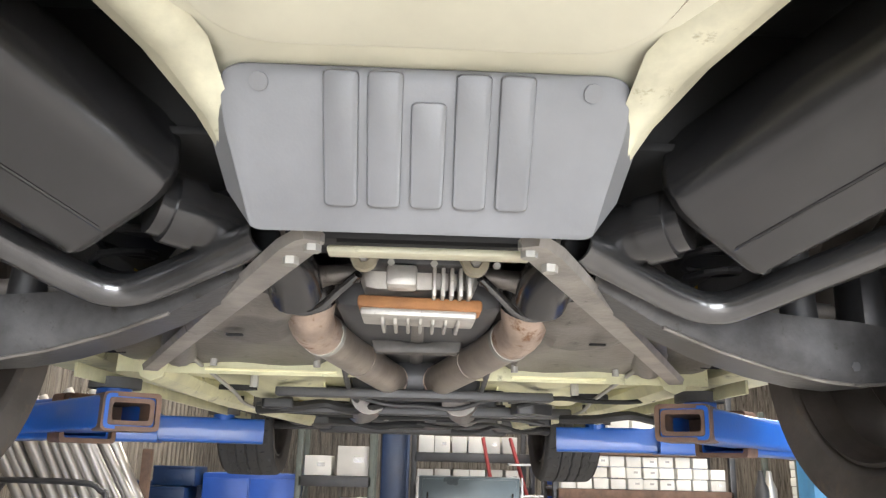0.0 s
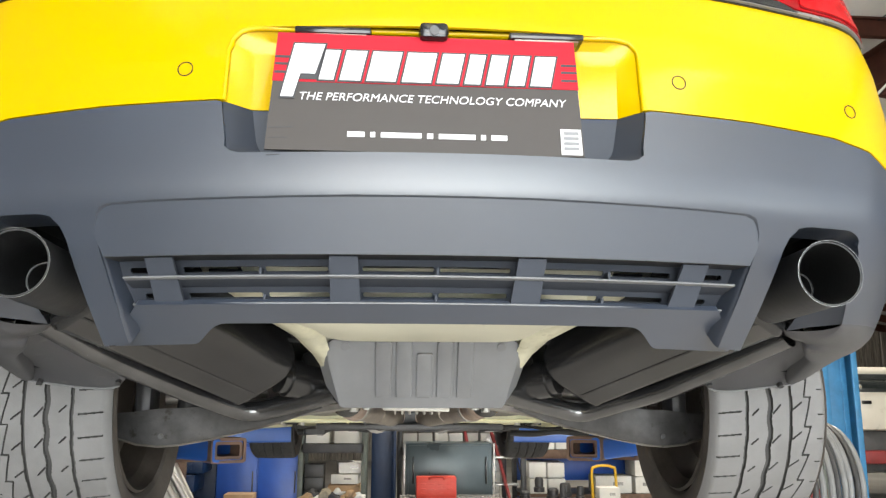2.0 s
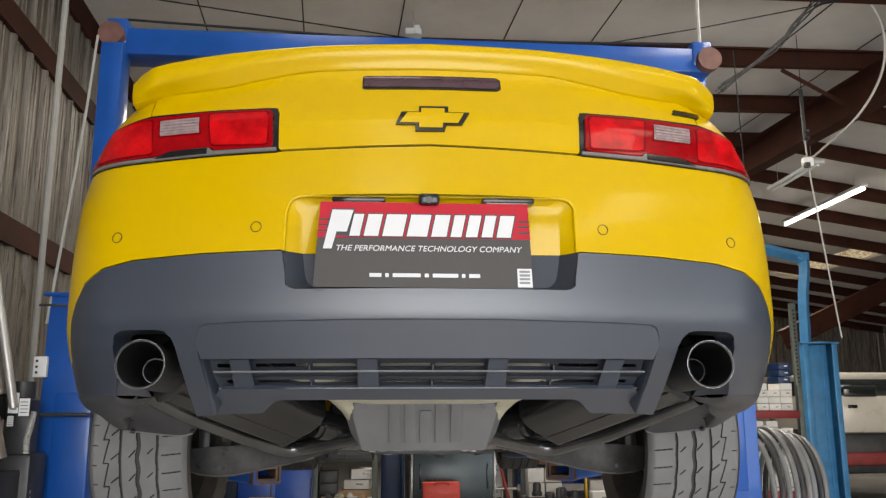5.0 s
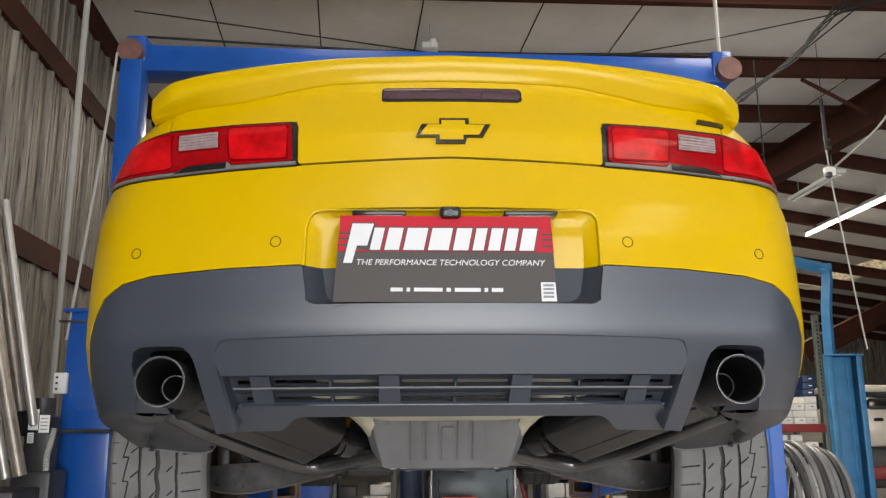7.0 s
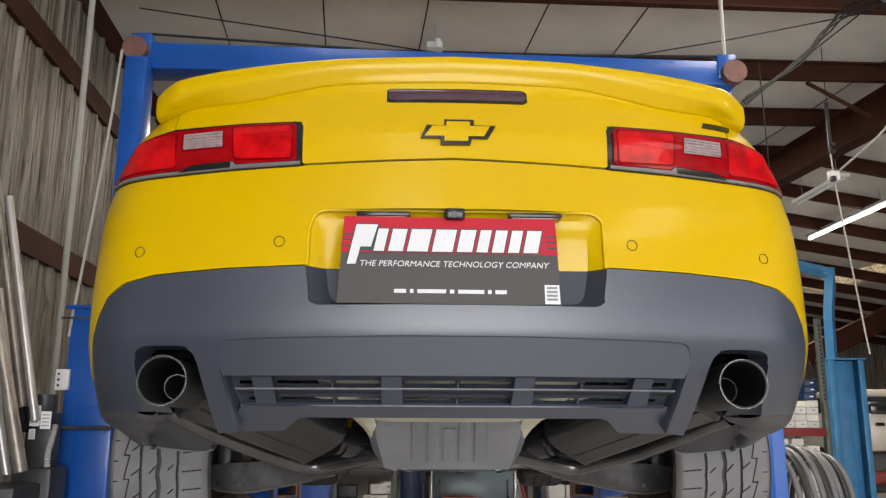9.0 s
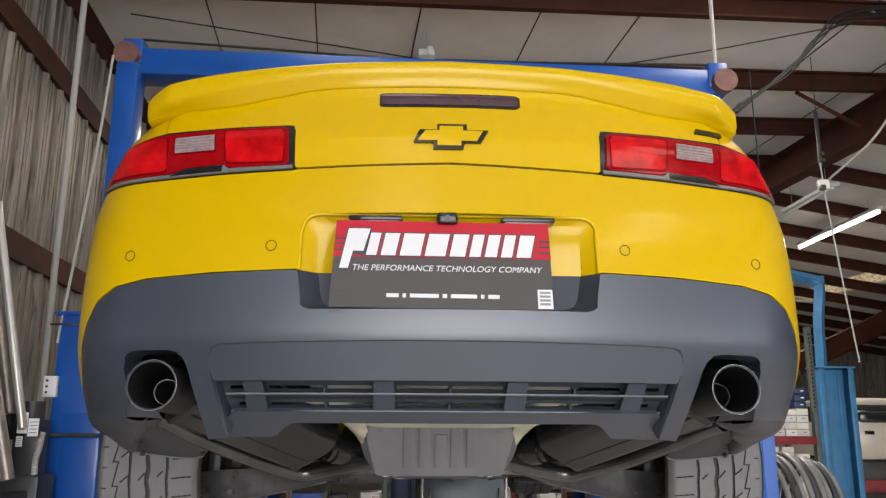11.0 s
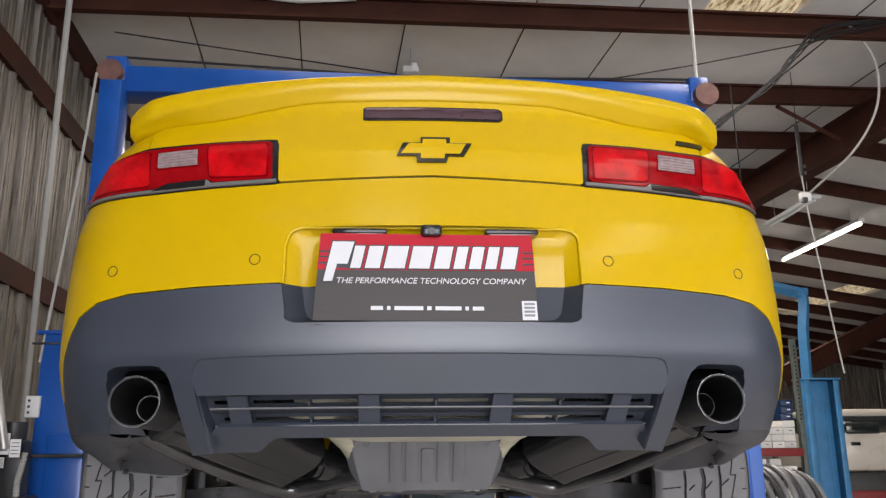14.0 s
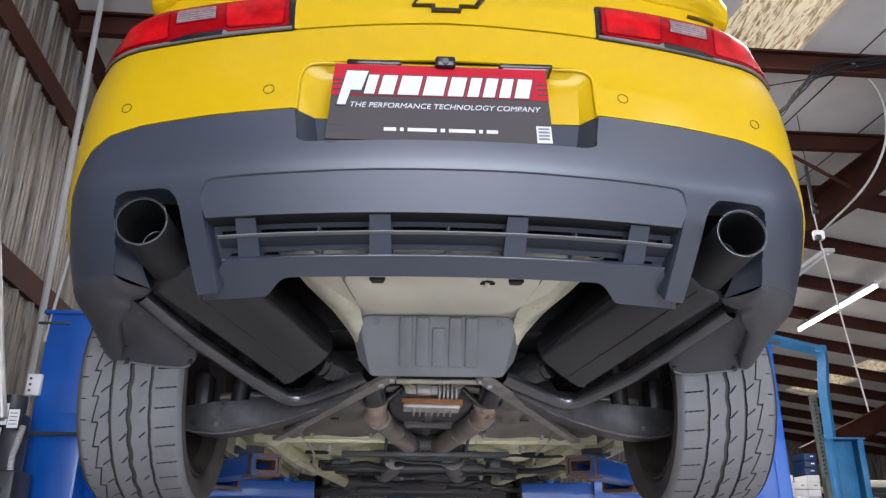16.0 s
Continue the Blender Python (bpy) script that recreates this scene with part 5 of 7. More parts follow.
    part("drive_shaft", tube([(side * 0.10, 1.29, 1.50), (side * 0.70, 1.315, 1.46)], 0.016, 14), STEELDIRT, car)
    part("axle_boot", tube([(side * (0.18 + 0.012 * k), 1.268, 1.497) for k in range(9)], [0.045 if k % 2 else 0.034 for k in range(9)], 18), RUBBER, car)
    part("hub_carrier", box((side * 0.755, 1.32, 1.46), (0.05, 0.10, 0.16), 0.02), TOOLDARK, car)
    part("toe_link", tube([(side * 0.34, 1.36, 1.49), (side * 0.72, 1.38, 1.47)], 0.012, 12), TOOLDARK, car)
    part("subframe_leg", tube(spline([(side * 0.22, 1.05, 1.50), (side * 0.36, 1.25, 1.49), (side * 0.46, 1.55, 1.46), (side * 0.52, 1.78, 1.43)], 6), 0.04, 16), STEELDIRT, car)
    # exhaust: black clamp bend, rusty elbow and the pipe to the middle
    x = side
    part("exhaust_clamp", tube(spline([(x * 0.0986, 1.255, 1.490), (x * 0.1310, 1.290, 1.470), (x * 0.1640, 1.322, 1.448), (x * 0.1950, 1.334, 1.441), (x * 0.2280, 1.328, 1.450), (x * 0.2440, 1.318, 1.478)], 6), 0.0075, 10), PIPEBLACK, car)
    part("pipe_stub", tube(spline([(x * 0.1872, 1.4040, 1.4773), (x * 0.1930, 1.3747, 1.5019), (x * 0.2223, 1.3221, 1.5358)], 5), 0.0445, 22), EXHAUSTBLACK, car, "black pipe stub over the exhaust elbow")
    elbow = spline([(x * 0.1849, 1.3923, 1.4878), (x * 0.1950, 1.4449, 1.4560), (x * 0.1955, 1.4976, 1.4440), (x * 0.1830, 1.5550, 1.4370)], 8)
    part("exhaust_elbow", tube(elbow, 0.042, 24), RUSTPIPE, car, "rusty exhaust elbow")
    part("exhaust_pipe", tube(spline([(x * 0.1830, 1.5550, 1.4370), (x * 0.1330, 1.7900, 1.4240), (x * 0.0608, 2.0709, 1.4047)], 6), 0.040, 24), PIPESTEEL, car, "brown-grey exhaust pipe")
    part("pipe_end", tube(spline([(x * 0.0608, 2.0709, 1.4047), (x * 0.0468, 2.1645, 1.4024), (x * 0.0491, 2.2815, 1.4223)], 6), 0.0415, 24), RUSTPIPE, car)
    part("weld", tube([(x * 0.1310, 1.7980, 1.4236), (x * 0.1270, 1.8140, 1.4228)], 0.0414, 24), PIPESTEEL, car)
    part("weld", tube([(x * 0.1846, 1.5480, 1.4376), (x * 0.1808, 1.5650, 1.4364)], 0.0438, 24), BOLT, car)
    # hanger with rubber ring
    hx, hz = (-0.0845, 1.495) if side < 0 else (0.0835, 1.491)
    bm = lathe([(-0.010, 0.009), (-0.010, 0.020), (0.010, 0.020), (0.010, 0.009)], 24, "Y")
    bm.transform(Matrix.Translation((hx, 1.166, hz)))
    hang = part("hanger_ring", bm, HANGER, car)
    part("hanger_bolt", cyl((hx, 1.161, hz), (hx, 1.148, hz), 0.008, 6), BOLT, hang)
    part("hanger_bracket", prism(rounded([(hx - 0.014, hz - 0.012), (hx + 0.014, hz - 0.012), (hx + 0.020 - x * 0.028, hz + 0.05), (hx - 0.020 - x * 0.028, hz + 0.05)], 0.006), 1.170, 1.180, "xz", None, 0.002), HANGER, hang)
    # grey floor pressing beside the tunnel
    bm = bmesh.new()
    nx, ny = 16, 14
    grid = [[bm.verts.new((side * (0.03 + 0.61 * i / nx), 1.29 + 0.56 * j / ny, 1.462 - 0.052 * j / ny + 0.008 * math.sin(i * 1.1) * math.sin(j * 0.7) + (0.045 if i < 4 else 0.02 if i == 4 else 0) - (0.018 if 6 <= i <= 9 and 2 <= j <= 6 else 0))) for i in range(nx + 1)] for j in range(ny + 1)]
    for j in range(ny):
        for i in range(nx):
            bm.faces.new((grid[j][i], grid[j][i + 1], grid[j + 1][i + 1], grid[j + 1][i]))
    plate = part("floor_shield", bm, STEELDIRT, car, "dirty grey underfloor pressing", smooth=25)
    part("shield_slot", box((side * 0.335, 1.47, 1.419), (0.03, 0.012, 0.004), 0.001), DARK, plate)
    for x, y in ((0.22, 1.79), (0.45, 1.80), (0.58, 1.60), (0.50, 1.40)):
        part("shield_rivet", cyl((side * x, y, 1.47 - 0.09 * (y - 1.29)), (side * x, y, 1.444 - 0.09 * (y - 1.29)), 0.008, 10), BOLT, plate)
    # cream floor, sill and jacking ledge
    bm = bmesh.new()
    nx, ny = 14, 22
    grid = []
    for j in range(ny + 1):
        y = 1.85 + 1.57 * j / ny
        row = []
        for i in range(nx + 1):
            x = 0.13 + 0.55 * i / nx
            z = 1.405 + 0.02 * math.sin(i * 0.9) * math.sin(j * 0.7) + (0.03 if 4 <= i <= 9 and j > 12 else 0)
            dome = max(0.0, 1 - ((x - 0.36) / 0.12) ** 2 - ((y - 2.26) / 0.17) ** 2)
            row.append(bm.verts.new((side * x, y, z - 0.05 * dome - (0.02 if j == 0 else 0))))
        grid.append(row)
    lipped = [bm.verts.new((v.co.x, v.co.y + 0.002, v.co.z + 0.05)) for v in grid[0]]
    for r0, r1 in zip([lipped] + grid, grid):
        for i in range(nx):
            bm.faces.new((r0[i], r0[i + 1], r1[i + 1], r1[i]))
    pan = part("floor_pan", bm, DIRTYCREAM, car, "dirty cream floor pan", smooth=60)
    for x, y, w, l in ((0.46, 2.12, 0.05, 0.022), (0.20, 2.10, 0.03, 0.02), (0.56, 2.5, 0.04, 0.03), (0.25, 2.62, 0.045, 0.03)):
        loop = [(side * x + w * math.cos(k * math.tau / 18), y + l * math.sin(k * math.tau / 18)) for k in range(18)]
        part("drain_hole", prism(loop, 1.372, 1.384, "xy"), DARK, pan)
    for x, y in ((0.60, 2.05), (0.17, 2.22), (0.52, 2.75), (0.62, 3.0), (0.40, 2.02)):
        part("floor_bolt", cyl((side * x, y, 1.40), (side * x, y, 1.372), 0.011, 8), BOLT, pan)
    part("fuel_line", tube(spline([(side * 0.155, 1.7, 1.40), (side * 0.17, 2.2, 1.372), (side * 0.15, 2.8, 1.365), (side * 0.20, 3.4, 1.37)], 6), 0.007, 8), TOOLDARK, car)
    part("brake_line", tube(spline([(side * 0.50, 1.75, 1.42), (side * 0.47, 2.1, 1.37), (side * 0.52, 2.6, 1.362), (side * 0.48, 3.3, 1.36)], 6), 0.005, 8), BOLT, car)
    part("chassis_leg", tube(spline([(side * 0.60, 1.85, 1.40), (side * 0.57, 2.4, 1.385), (side * 0.50, 3.0, 1.38), (side * 0.44, 3.5, 1.375)], 6), 0.035, 8), DIRTYCREAM, car)
    part("sill", box((side * 0.815, 2.68, 1.475), (0.19, 1.95, 0.13), 0.02), DIRTYCREAM, car, "dirty cream sill underside")
    part("sill_flange", box((side * 0.72, 2.68, 1.375), (0.008, 1.9, 0.03), 0.002), DIRTYCREAM, car)
    part("pan_flange", box((side * 0.33, 1.852, 1.395), (0.30 if side < 0 else 0.22, 0.018, 0.006), 0.002), CREAMEDGE, car, "cream flange edge of the floor")

# final drive with cooling fins
diff = part("final_drive", box((0.0000, 1.4017, 1.5263), (0.20, 0.24, 0.12), 0.03), ALUMINIUM, car, "cast aluminium final drive with fins")
part("diff_rust_band", box((0.0021, 1.3108, 1.4504), (0.204, 0.07, 0.020), 0.006, None, Matrix.Rotation(radians(1.2), 4, "Y")), ORANGERUST, diff, "rusty orange flange")
for k in range(7):
    part("diff_fin", prism(rounded([(1.285, 1.446), (1.42, 1.446), (1.41, 1.419), (1.31, 1.419)], 0.006), -0.062 + k * 0.0209, -0.056 + k * 0.0209, "yz", None, 0.002), ALUMINIUM, diff)
part("diff_cover", box((0.0000, 1.3322, 1.4354), (0.190, 0.10, 0.014), 0.005, None, Matrix.Rotation(radians(1.2), 4, "Y")), ALUMINIUM, diff)
part("diff_plug", box((-0.0278, 1.2305, 1.4803), (0.048, 0.05, 0.034), 0.006), ALUMINIUM, diff)
part("diff_mount", box((0.0000, 1.2519, 1.5157), (0.17, 0.06, 0.03), 0.006), TOOLDARK, diff)
for x in (-0.045, 0.022, 0.12):
    part("mount_bolt", cyl((x, 1.22, 1.502), (x, 1.205, 1.499), 0.006, 6), BOLT, diff)
for k in range(5):
    part("diff_rib", box((0.024 + k * 0.014, 1.262, 1.480), (0.006, 0.05, 0.05), 0.001), ALUMINIUM, diff)
# black sheet added to block the view past the mufflers
part("rear_blackout", box((0, 1.03, 1.73), (1.36, 0.014, 0.26), 0.003), BLACKPLASTIC, car)
part("rear_subframe", box((0, 1.16, 1.545), (0.62, 0.09, 0.08), 0.02), BLACKPLASTIC, car)
part("tunnel", box((0, 2.3, 1.52), (0.30, 1.9, 0.14), 0.03), TOOLDARK, car)
part("tunnel_brace", prism(rounded([(-0.10, 1.462), (-0.04, 1.462), (-0.03, 1.448), (0.03, 1.448), (0.04, 1.462), (0.10, 1.462), (0.09, 1.425), (-0.09, 1.425)], 0.008), 1.70, 1.74, "xz", None, 0.004), TUNNELSTEEL, car)
part("prop_shaft", tube([(0, 1.45, 1.48), (0, 3.3, 1.47)], 0.032, 16), STEELDIRT, car)
part("centre_muffler", box((0, 2.22, 1.415), (0.34, 0.30, 0.09), 0.03), TOOLDARK, car)
part("tunnel_bar", box((0, 2.06, 1.366), (0.70, 0.05, 0.022), 0.004), TOOLDARK, car)
part("tunnel_bar", box((0, 2.48, 1.352), (0.95, 0.07, 0.03), 0.006), TOOLDARK, car)
part("gearbox", box((0, 2.72, 1.41), (0.30, 0.42, 0.12), 0.04), TOOLDARK, car)
part("catalyst", tube(spline([(-0.13, 2.35, 1.385), (-0.16, 2.7, 1.38), (-0.2, 3.1, 1.39)], 6), 0.055, 16), STEELDIRT, car)
part("catalyst", tube(spline([(0.13, 2.35, 1.385), (0.16, 2.7, 1.38), (0.2, 3.1, 1.39)], 6), 0.055, 16), STEELDIRT, car)
part("loom", tube(spline([(-0.4, 2.6, 1.35), (-0.1, 2.75, 1.345), (0.2, 2.66, 1.35), (0.42, 2.8, 1.352)], 6), 0.009, 8), BLACKCABLE, car)
# near-black sheets added to keep the depth of the underbody dark
part("floor_blackout", box((0, 0.74, 1.78), (1.5, 0.55, 0.012), 0.003), DARK, car)
part("floor_blackout", box((0, 1.5, 1.60), (1.24, 1.1, 0.012), 0.003), DARK, car)
part("floor_blackout", box((0, 3.0, 1.50), (1.7, 2.4, 0.012), 0.003), DARK, car)
part("rear_blackout", box((0, 0.97, 1.70), (1.24, 0.012, 0.18), 0.003), DARK, car)
for x in (-0.17, 0.152):
    br = part("floor_bracket", hollow_bar((x * 1.15, 2.18, 1.392), (x * 1.15, 2.24, 1.394), 0.102, 0.040, 0.004), CREAMEDGE, car, "pale pressed bracket with a square hole")
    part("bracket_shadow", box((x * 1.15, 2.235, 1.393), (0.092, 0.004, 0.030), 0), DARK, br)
random.seed(21)
for k in range(26):
    x0, y0, z0 = random.uniform(-0.5, 0.5), random.uniform(2.05, 3.25), random.uniform(1.332, 1.372)
    if k % 3 == 0:
        pts = [(x0 + j * 0.09, y0 + random.uniform(-0.05, 0.05), z0 + random.uniform(-0.012, 0.018)) for j in range(5)]
        part("hose", tube(spline(pts, 5), random.choice((0.006, 0.009, 0.013)), 8), random.choice((BLACKCABLE, TOOLDARK, BLACKPLASTIC)), car)
    elif k % 3 == 1:
        bm = prism(rounded([(x0, y0), (x0 + random.uniform(0.05, 0.13), y0), (x0 + random.uniform(0.05, 0.12), y0 + random.uniform(0.03, 0.09)), (x0 - 0.01, y0 + random.uniform(0.03, 0.09))], 0.012), z0, z0 + random.uniform(0.02, 0.05), "xy", None, 0.003)
        part("bracket", bm, random.choice((TOOLDARK, STEELDIRT, BLACKPLASTIC, TUNNELSTEEL)), car, smooth=30)
    else:
        bm = cyl((x0, y0, z0 + 0.03), (x0, y0, z0 + 0.006), 0.014, 14)
        tube([(x0, y0, z0 + 0.006), (x0, y0, z0 - 0.006)], 0.009, 6, bm)
        part("floor_bolt", bm, BOLT, car)
# front subframe, steering and sump
bm = box((0, 3.50, 1.375), (1.05, 0.10, 0.06), 0.02)
box((0, 3.95, 1.36), (0.9, 0.12, 0.06), 0.02, bm)
for side in (1, -1):
    box((side * 0.42, 3.72, 1.375), (0.09, 0.5, 0.06), 0.02, bm)
part("front_subframe", bm, TOOLDARK, car)
for side in (1, -1):
    part("front_arm", tube(spline([(side * 0.40, 3.75, 1.37), (side * 0.56, 3.85, 1.36), (side * 0.70, 4.0, 1.37)], 5), 0.022, 12), TOOLDARK, car)
    part("tension_arm", tube(spline([(side * 0.44, 3.52, 1.36), (side * 0.58, 3.70, 1.35), (side * 0.70, 4.0, 1.36)], 5), 0.018, 12), TOOLDARK, car)
part("sump", box((0, 3.65, 1.41), (0.36, 0.6, 0.12), 0.03), TOOLDARK, car)
part("undertray", box((0, 4.5, 1.385), (1.5, 0.7, 0.02), 0.008), BLACKPLASTIC, car)


# ---- wheels ----
R_TYRE, W_TYRE = 0.355, 0.298
PITCHES = 30


def tread_depth(u, a):
    """How deep the tread is cut at u across (-1 to 1) and angle a."""
    k = a * PITCHES / math.tau
    for g, w, wave in ((0.33, 0.024, 0.004), (-0.03, 0.040, 0.016), (-0.42, 0.024, 0.006)):
        if abs(u - g - wave * math.sin(a * PITCHES)) < w:
            return 0.0075
    f = k % 1.0
    if abs(u - 0.62 + 0.11 * (f - 0.5)) < 0.008 or (f < 0.04 and 0.56 < u < 0.69):
        return 0.0055
    if 0.80 < u < 0.95:
        return 0.005 if (k * 1.2 + 0.3) % 1.0 < 0.04 else 0.0
    if 0.37 < u < 0.52:
        return 0.005 if (k + u * 1.6) % 1.0 < 0.042 else 0.0
    if 0.02 < u < 0.16:
        return 0.005 if (k + u * 2.2 + 0.4) % 1.0 < 0.042 else 0.0
    if -0.34 < u < -0.22:
        return 0.005 if (k + u * 1.8) % 1.0 < 0.042 else 0.0
    if -0.90 < u < -0.52:
        return 0.005 if (k * 1.3 + u * 0.25) % 1.0 < 0.045 else 0.0
    return 0.0


def tyre_mesh(segments, across, tread):
    prof = []
    hw = W_TYRE / 2
    us = np.linspace(-1, 1, across)
    verts, faces = [], []
    inner = [(-0.80, 0.262), (-0.93, 0.275), (-1.03, 0.31), (-1.02, 0.336)]
    n = across + 2 * len(inner)
    for k in range(segments):
        a = k * math.tau / segments
        c, s = math.cos(a), math.sin(a)
        ring = [(u * hw, r) for u, r in inner]
        for u in us:
            crown = R_TYRE - 0.004 * u * u - 0.02 * max(0, abs(u) - 0.86) / 0.14 * max(0, abs(u) - 0.86) / 0.14
            ring.append((u * hw, crown - (tread_depth(u, a) if abs(u) < 0.96 else 0)))
        ring += [(-u * hw, r) for u, r in inner[::-1]]
        verts += [(x, r * c, r * s) for x, r in ring]
    for k in range(segments):
        a, b = k * n, (k + 1) % segments * n
        faces += [(a + i, a + (i + 1) % n, b + (i + 1) % n, b + i) for i in range(n)]
    me = bpy.data.meshes.new("tyre")
    me.from_pydata(verts, [], faces)
    me.materials.append(tread)
    me.materials.append(SIDEWALL)
    me.materials.append(TREADSHADE)
    me.shade_smooth()
    me.set_sharp_from_angle(angle=radians(30))
    side_i = {*range(len(inner)), *range(n - len(inner) - 1, n)}
    # cut faces take the near-black tread, which puts groove shade into colour
    for p in me.polygons:
        if p.index % n in side_i:
            p.material_index = 1
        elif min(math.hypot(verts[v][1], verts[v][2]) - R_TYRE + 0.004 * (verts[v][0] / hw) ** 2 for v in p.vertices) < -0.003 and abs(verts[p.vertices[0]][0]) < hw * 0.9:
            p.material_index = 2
    return me


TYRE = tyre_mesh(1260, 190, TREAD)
# the front tyres' shade is put into their near-black tread
TYRE_FRONT = tyre_mesh(420, 72, TREADSHADE)
rim_bm = lathe([(-0.13, 0.262), (-0.135, 0.255), (-0.11, 0.248), (-0.09, 0.232), (0.10, 0.232), (0.12, 0.25), (0.135, 0.262), (0.125, 0.264), (0.10, 0.24), (-0.10, 0.24)], 64)
RIM = mesh_from("rim", rim_bm, RIMDARK)
spoke_bm = bmesh.new()
for k in range(5):
    for d in (-0.11, 0.11):
        a = k * math.tau / 5
        m = Matrix.Rotation(a + d, 4, "X")
        b2 = prism([(-0.03, 0.05), (0.03, 0.05), (0.022, 0.24), (-0.022, 0.24)], 0.085, 0.11, "yz", None, 0.006)
        b2.transform(m)
        join(spoke_bm, b2)
join(spoke_bm, lathe([(0.08, 0.0), (0.08, 0.07), (0.115, 0.065), (0.12, 0.0)], 32, close=False))
SPOKES = mesh_from("spokes", spoke_bm, RIMDARK)
DISC = mesh_from("brake_disc", lathe([(-0.02, 0.05), (-0.02, 0.17), (0.005, 0.17), (0.005, 0.05)], 48), STEELDIRT)
DUST = mesh_from("dust_shield", lathe([(-0.035, 0.04), (-0.035, 0.19), (-0.028, 0.20), (-0.024, 0.19), (-0.028, 0.04)], 48), RIMDARK)
CALIPER = mesh_from("caliper", box((-0.01, 0.10, 0.12), (0.07, 0.12, 0.10), 0.015), TOOLDARK)
for x, y, z in ((0.878, 1.315, 1.47), (-0.887, 1.315, 1.47), (0.75, 4.10, 1.478), (-0.775, 4.10, 1.478)):
    w = new("wheel", RIM)
    w.parent = car
    w["label"] = "dark wheel with worn low-profile tyre"
    w.matrix_basis = pose(x, y, z, 0, 0, 0 if x > 0 else 180) @ Matrix.Diagonal((0.86 if y > 3 else 1, 1, 1, 1))
    for name, me in (("tyre", TYRE if y < 3 else TYRE_FRONT), ("spokes", SPOKES), ("brake_disc", DISC), ("dust_shield", DUST), ("caliper", CALIPER)):
        o = new(name, me)
        o.parent = w


# ---- card hung in the plate recess ----
CARD = Matrix.Translation((-0.018, 0.228, 1.9485)) @ Matrix.Rotation(radians(0.3), 4, "Y") @ Matrix.Rotation(radians(-4.5), 4, "X")
card = thing("sign_card", "printed red and dark grey card tucked into the plate recess", "sign")


def card_part(name, poly, mat, y0, y1, parent, label=""):
    bm = prism(poly, y0, y1, "xz")
    bm.transform(CARD)
    return part(name, bm, mat, parent, label, smooth=0)


card_outline = [(-0.248, 0.104), (0.248, 0.104), (0.259, -0.104), (-0.259, -0.104)]
board = card_part("board", card_outline, CARDGREY, -0.002, 0.002, card, "dark grey lower half of the card")
card_part("red_band", [(-0.2485, 0.1045), (0.2485, 0.1045), (0.2535, 0.016), (-0.2535, 0.016)], CARDRED, -0.0032, -0.002, card, "red upper band")
for z in (0.030, 0.045, 0.058):
    card_part("stripe", [(-0.2505, z), (-0.205, z), (-0.204, z + 0.004), (-0.2503, z + 0.004)], INK, -0.004, -0.0032, card)
    card_part("stripe", [(0.225, z), (0.2515, z), (0.2513, z + 0.004), (0.225, z + 0.004)], INK, -0.004, -0.0032, card)
# the wordmark as plain slanted blocks with dark edges
blocks = [(-0.236, 0.050, -0.012, 0.084)]
x = -0.182
for w in (0.028, 0.038, 0.052, 0.052, 0.040, 0.030, 0.032, 0.030, 0.038):
    blocks.append((x, w - 0.004, 0.020, 0.074))
    x += w + 0.006
for i, (x, w, z0, z1) in enumerate(blocks):
    sl, e = 0.2, 0.003

    def slanted(pts):
        return [(px + pz * sl, pz) for px, pz in pts]
    if i == 0:
        card_part("mark_edge", slanted([(x - e, z0 - e), (x + 0.020 + e, z0 - e), (x + 0.020 + e, 0.02), (x + w + e, 0.02), (x + w + e, z1 + e), (x - e, z1 + e)]), INK, -0.0042, -0.0032, card)
        card_part("mark_block", slanted([(x, z0), (x + 0.020, z0), (x + 0.022, 0.03), (x + 0.046, 0.03), (x + w, z1), (x, z1)]), CARDWHITE, -0.0052, -0.0042, card)
        continue
    card_part("mark_edge", slanted([(x - e, z0 - e), (x + w + e, z0 - e), (x + w + e, z1 + e), (x - e, z1 + e)]), INK, -0.0042, -0.0032, card)
    card_part("mark_block", slanted([(x, z0), (x + w, z0), (x + w, z1), (x, z1)]), CARDWHITE, -0.0052, -0.0042, card)
bm = text_mesh("THE PERFORMANCE TECHNOLOGY COMPANY", 0.0195, CARD @ Matrix.Translation((0.010, -0.0026, -0.0100)) @ Matrix.Rotation(radians(90), 4, "X") @ Matrix.Scale(1.06, 4, (1, 0, 0)), 0.2)
part("lettering", bm, CARDWHITE, card, "white printed tagline", smooth=0)
x = -0.128
for w in (0.028, 0.008, 0.066, 0.010, 0.060, 0.008, 0.026):
    card_part("address_bar", [(x, -0.079), (x + w, -0.079), (x + w, -0.070), (x, -0.070)], CARDWHITE, -0.0032, -0.002, card)
    x += w + 0.009
card_part("sticker", [(0.221, -0.101), (0.256, -0.101), (0.254, -0.056), (0.220, -0.056)], CARDWHITE, -0.0036, -0.002, card, "small white sticker")
for k in range(4):
    card_part("sticker_bar", [(0.225, -0.093 + k * 0.009), (0.250, -0.093 + k * 0.009), (0.250, -0.0875 + k * 0.009), (0.225, -0.0875 + k * 0.009)], COILGREY, -0.0042, -0.0036, card)
# creases: thin near-black strips that put their shade into the print
for x in (-0.06, -0.03, -0.012):
    card_part("crease", [(-0.255, -0.055 + x), (-0.21 + x * 0.4, -0.053 + x), (-0.21 + x * 0.4, -0.052 + x), (-0.255, -0.0535 + x)], INK, -0.0026, -0.002, card)

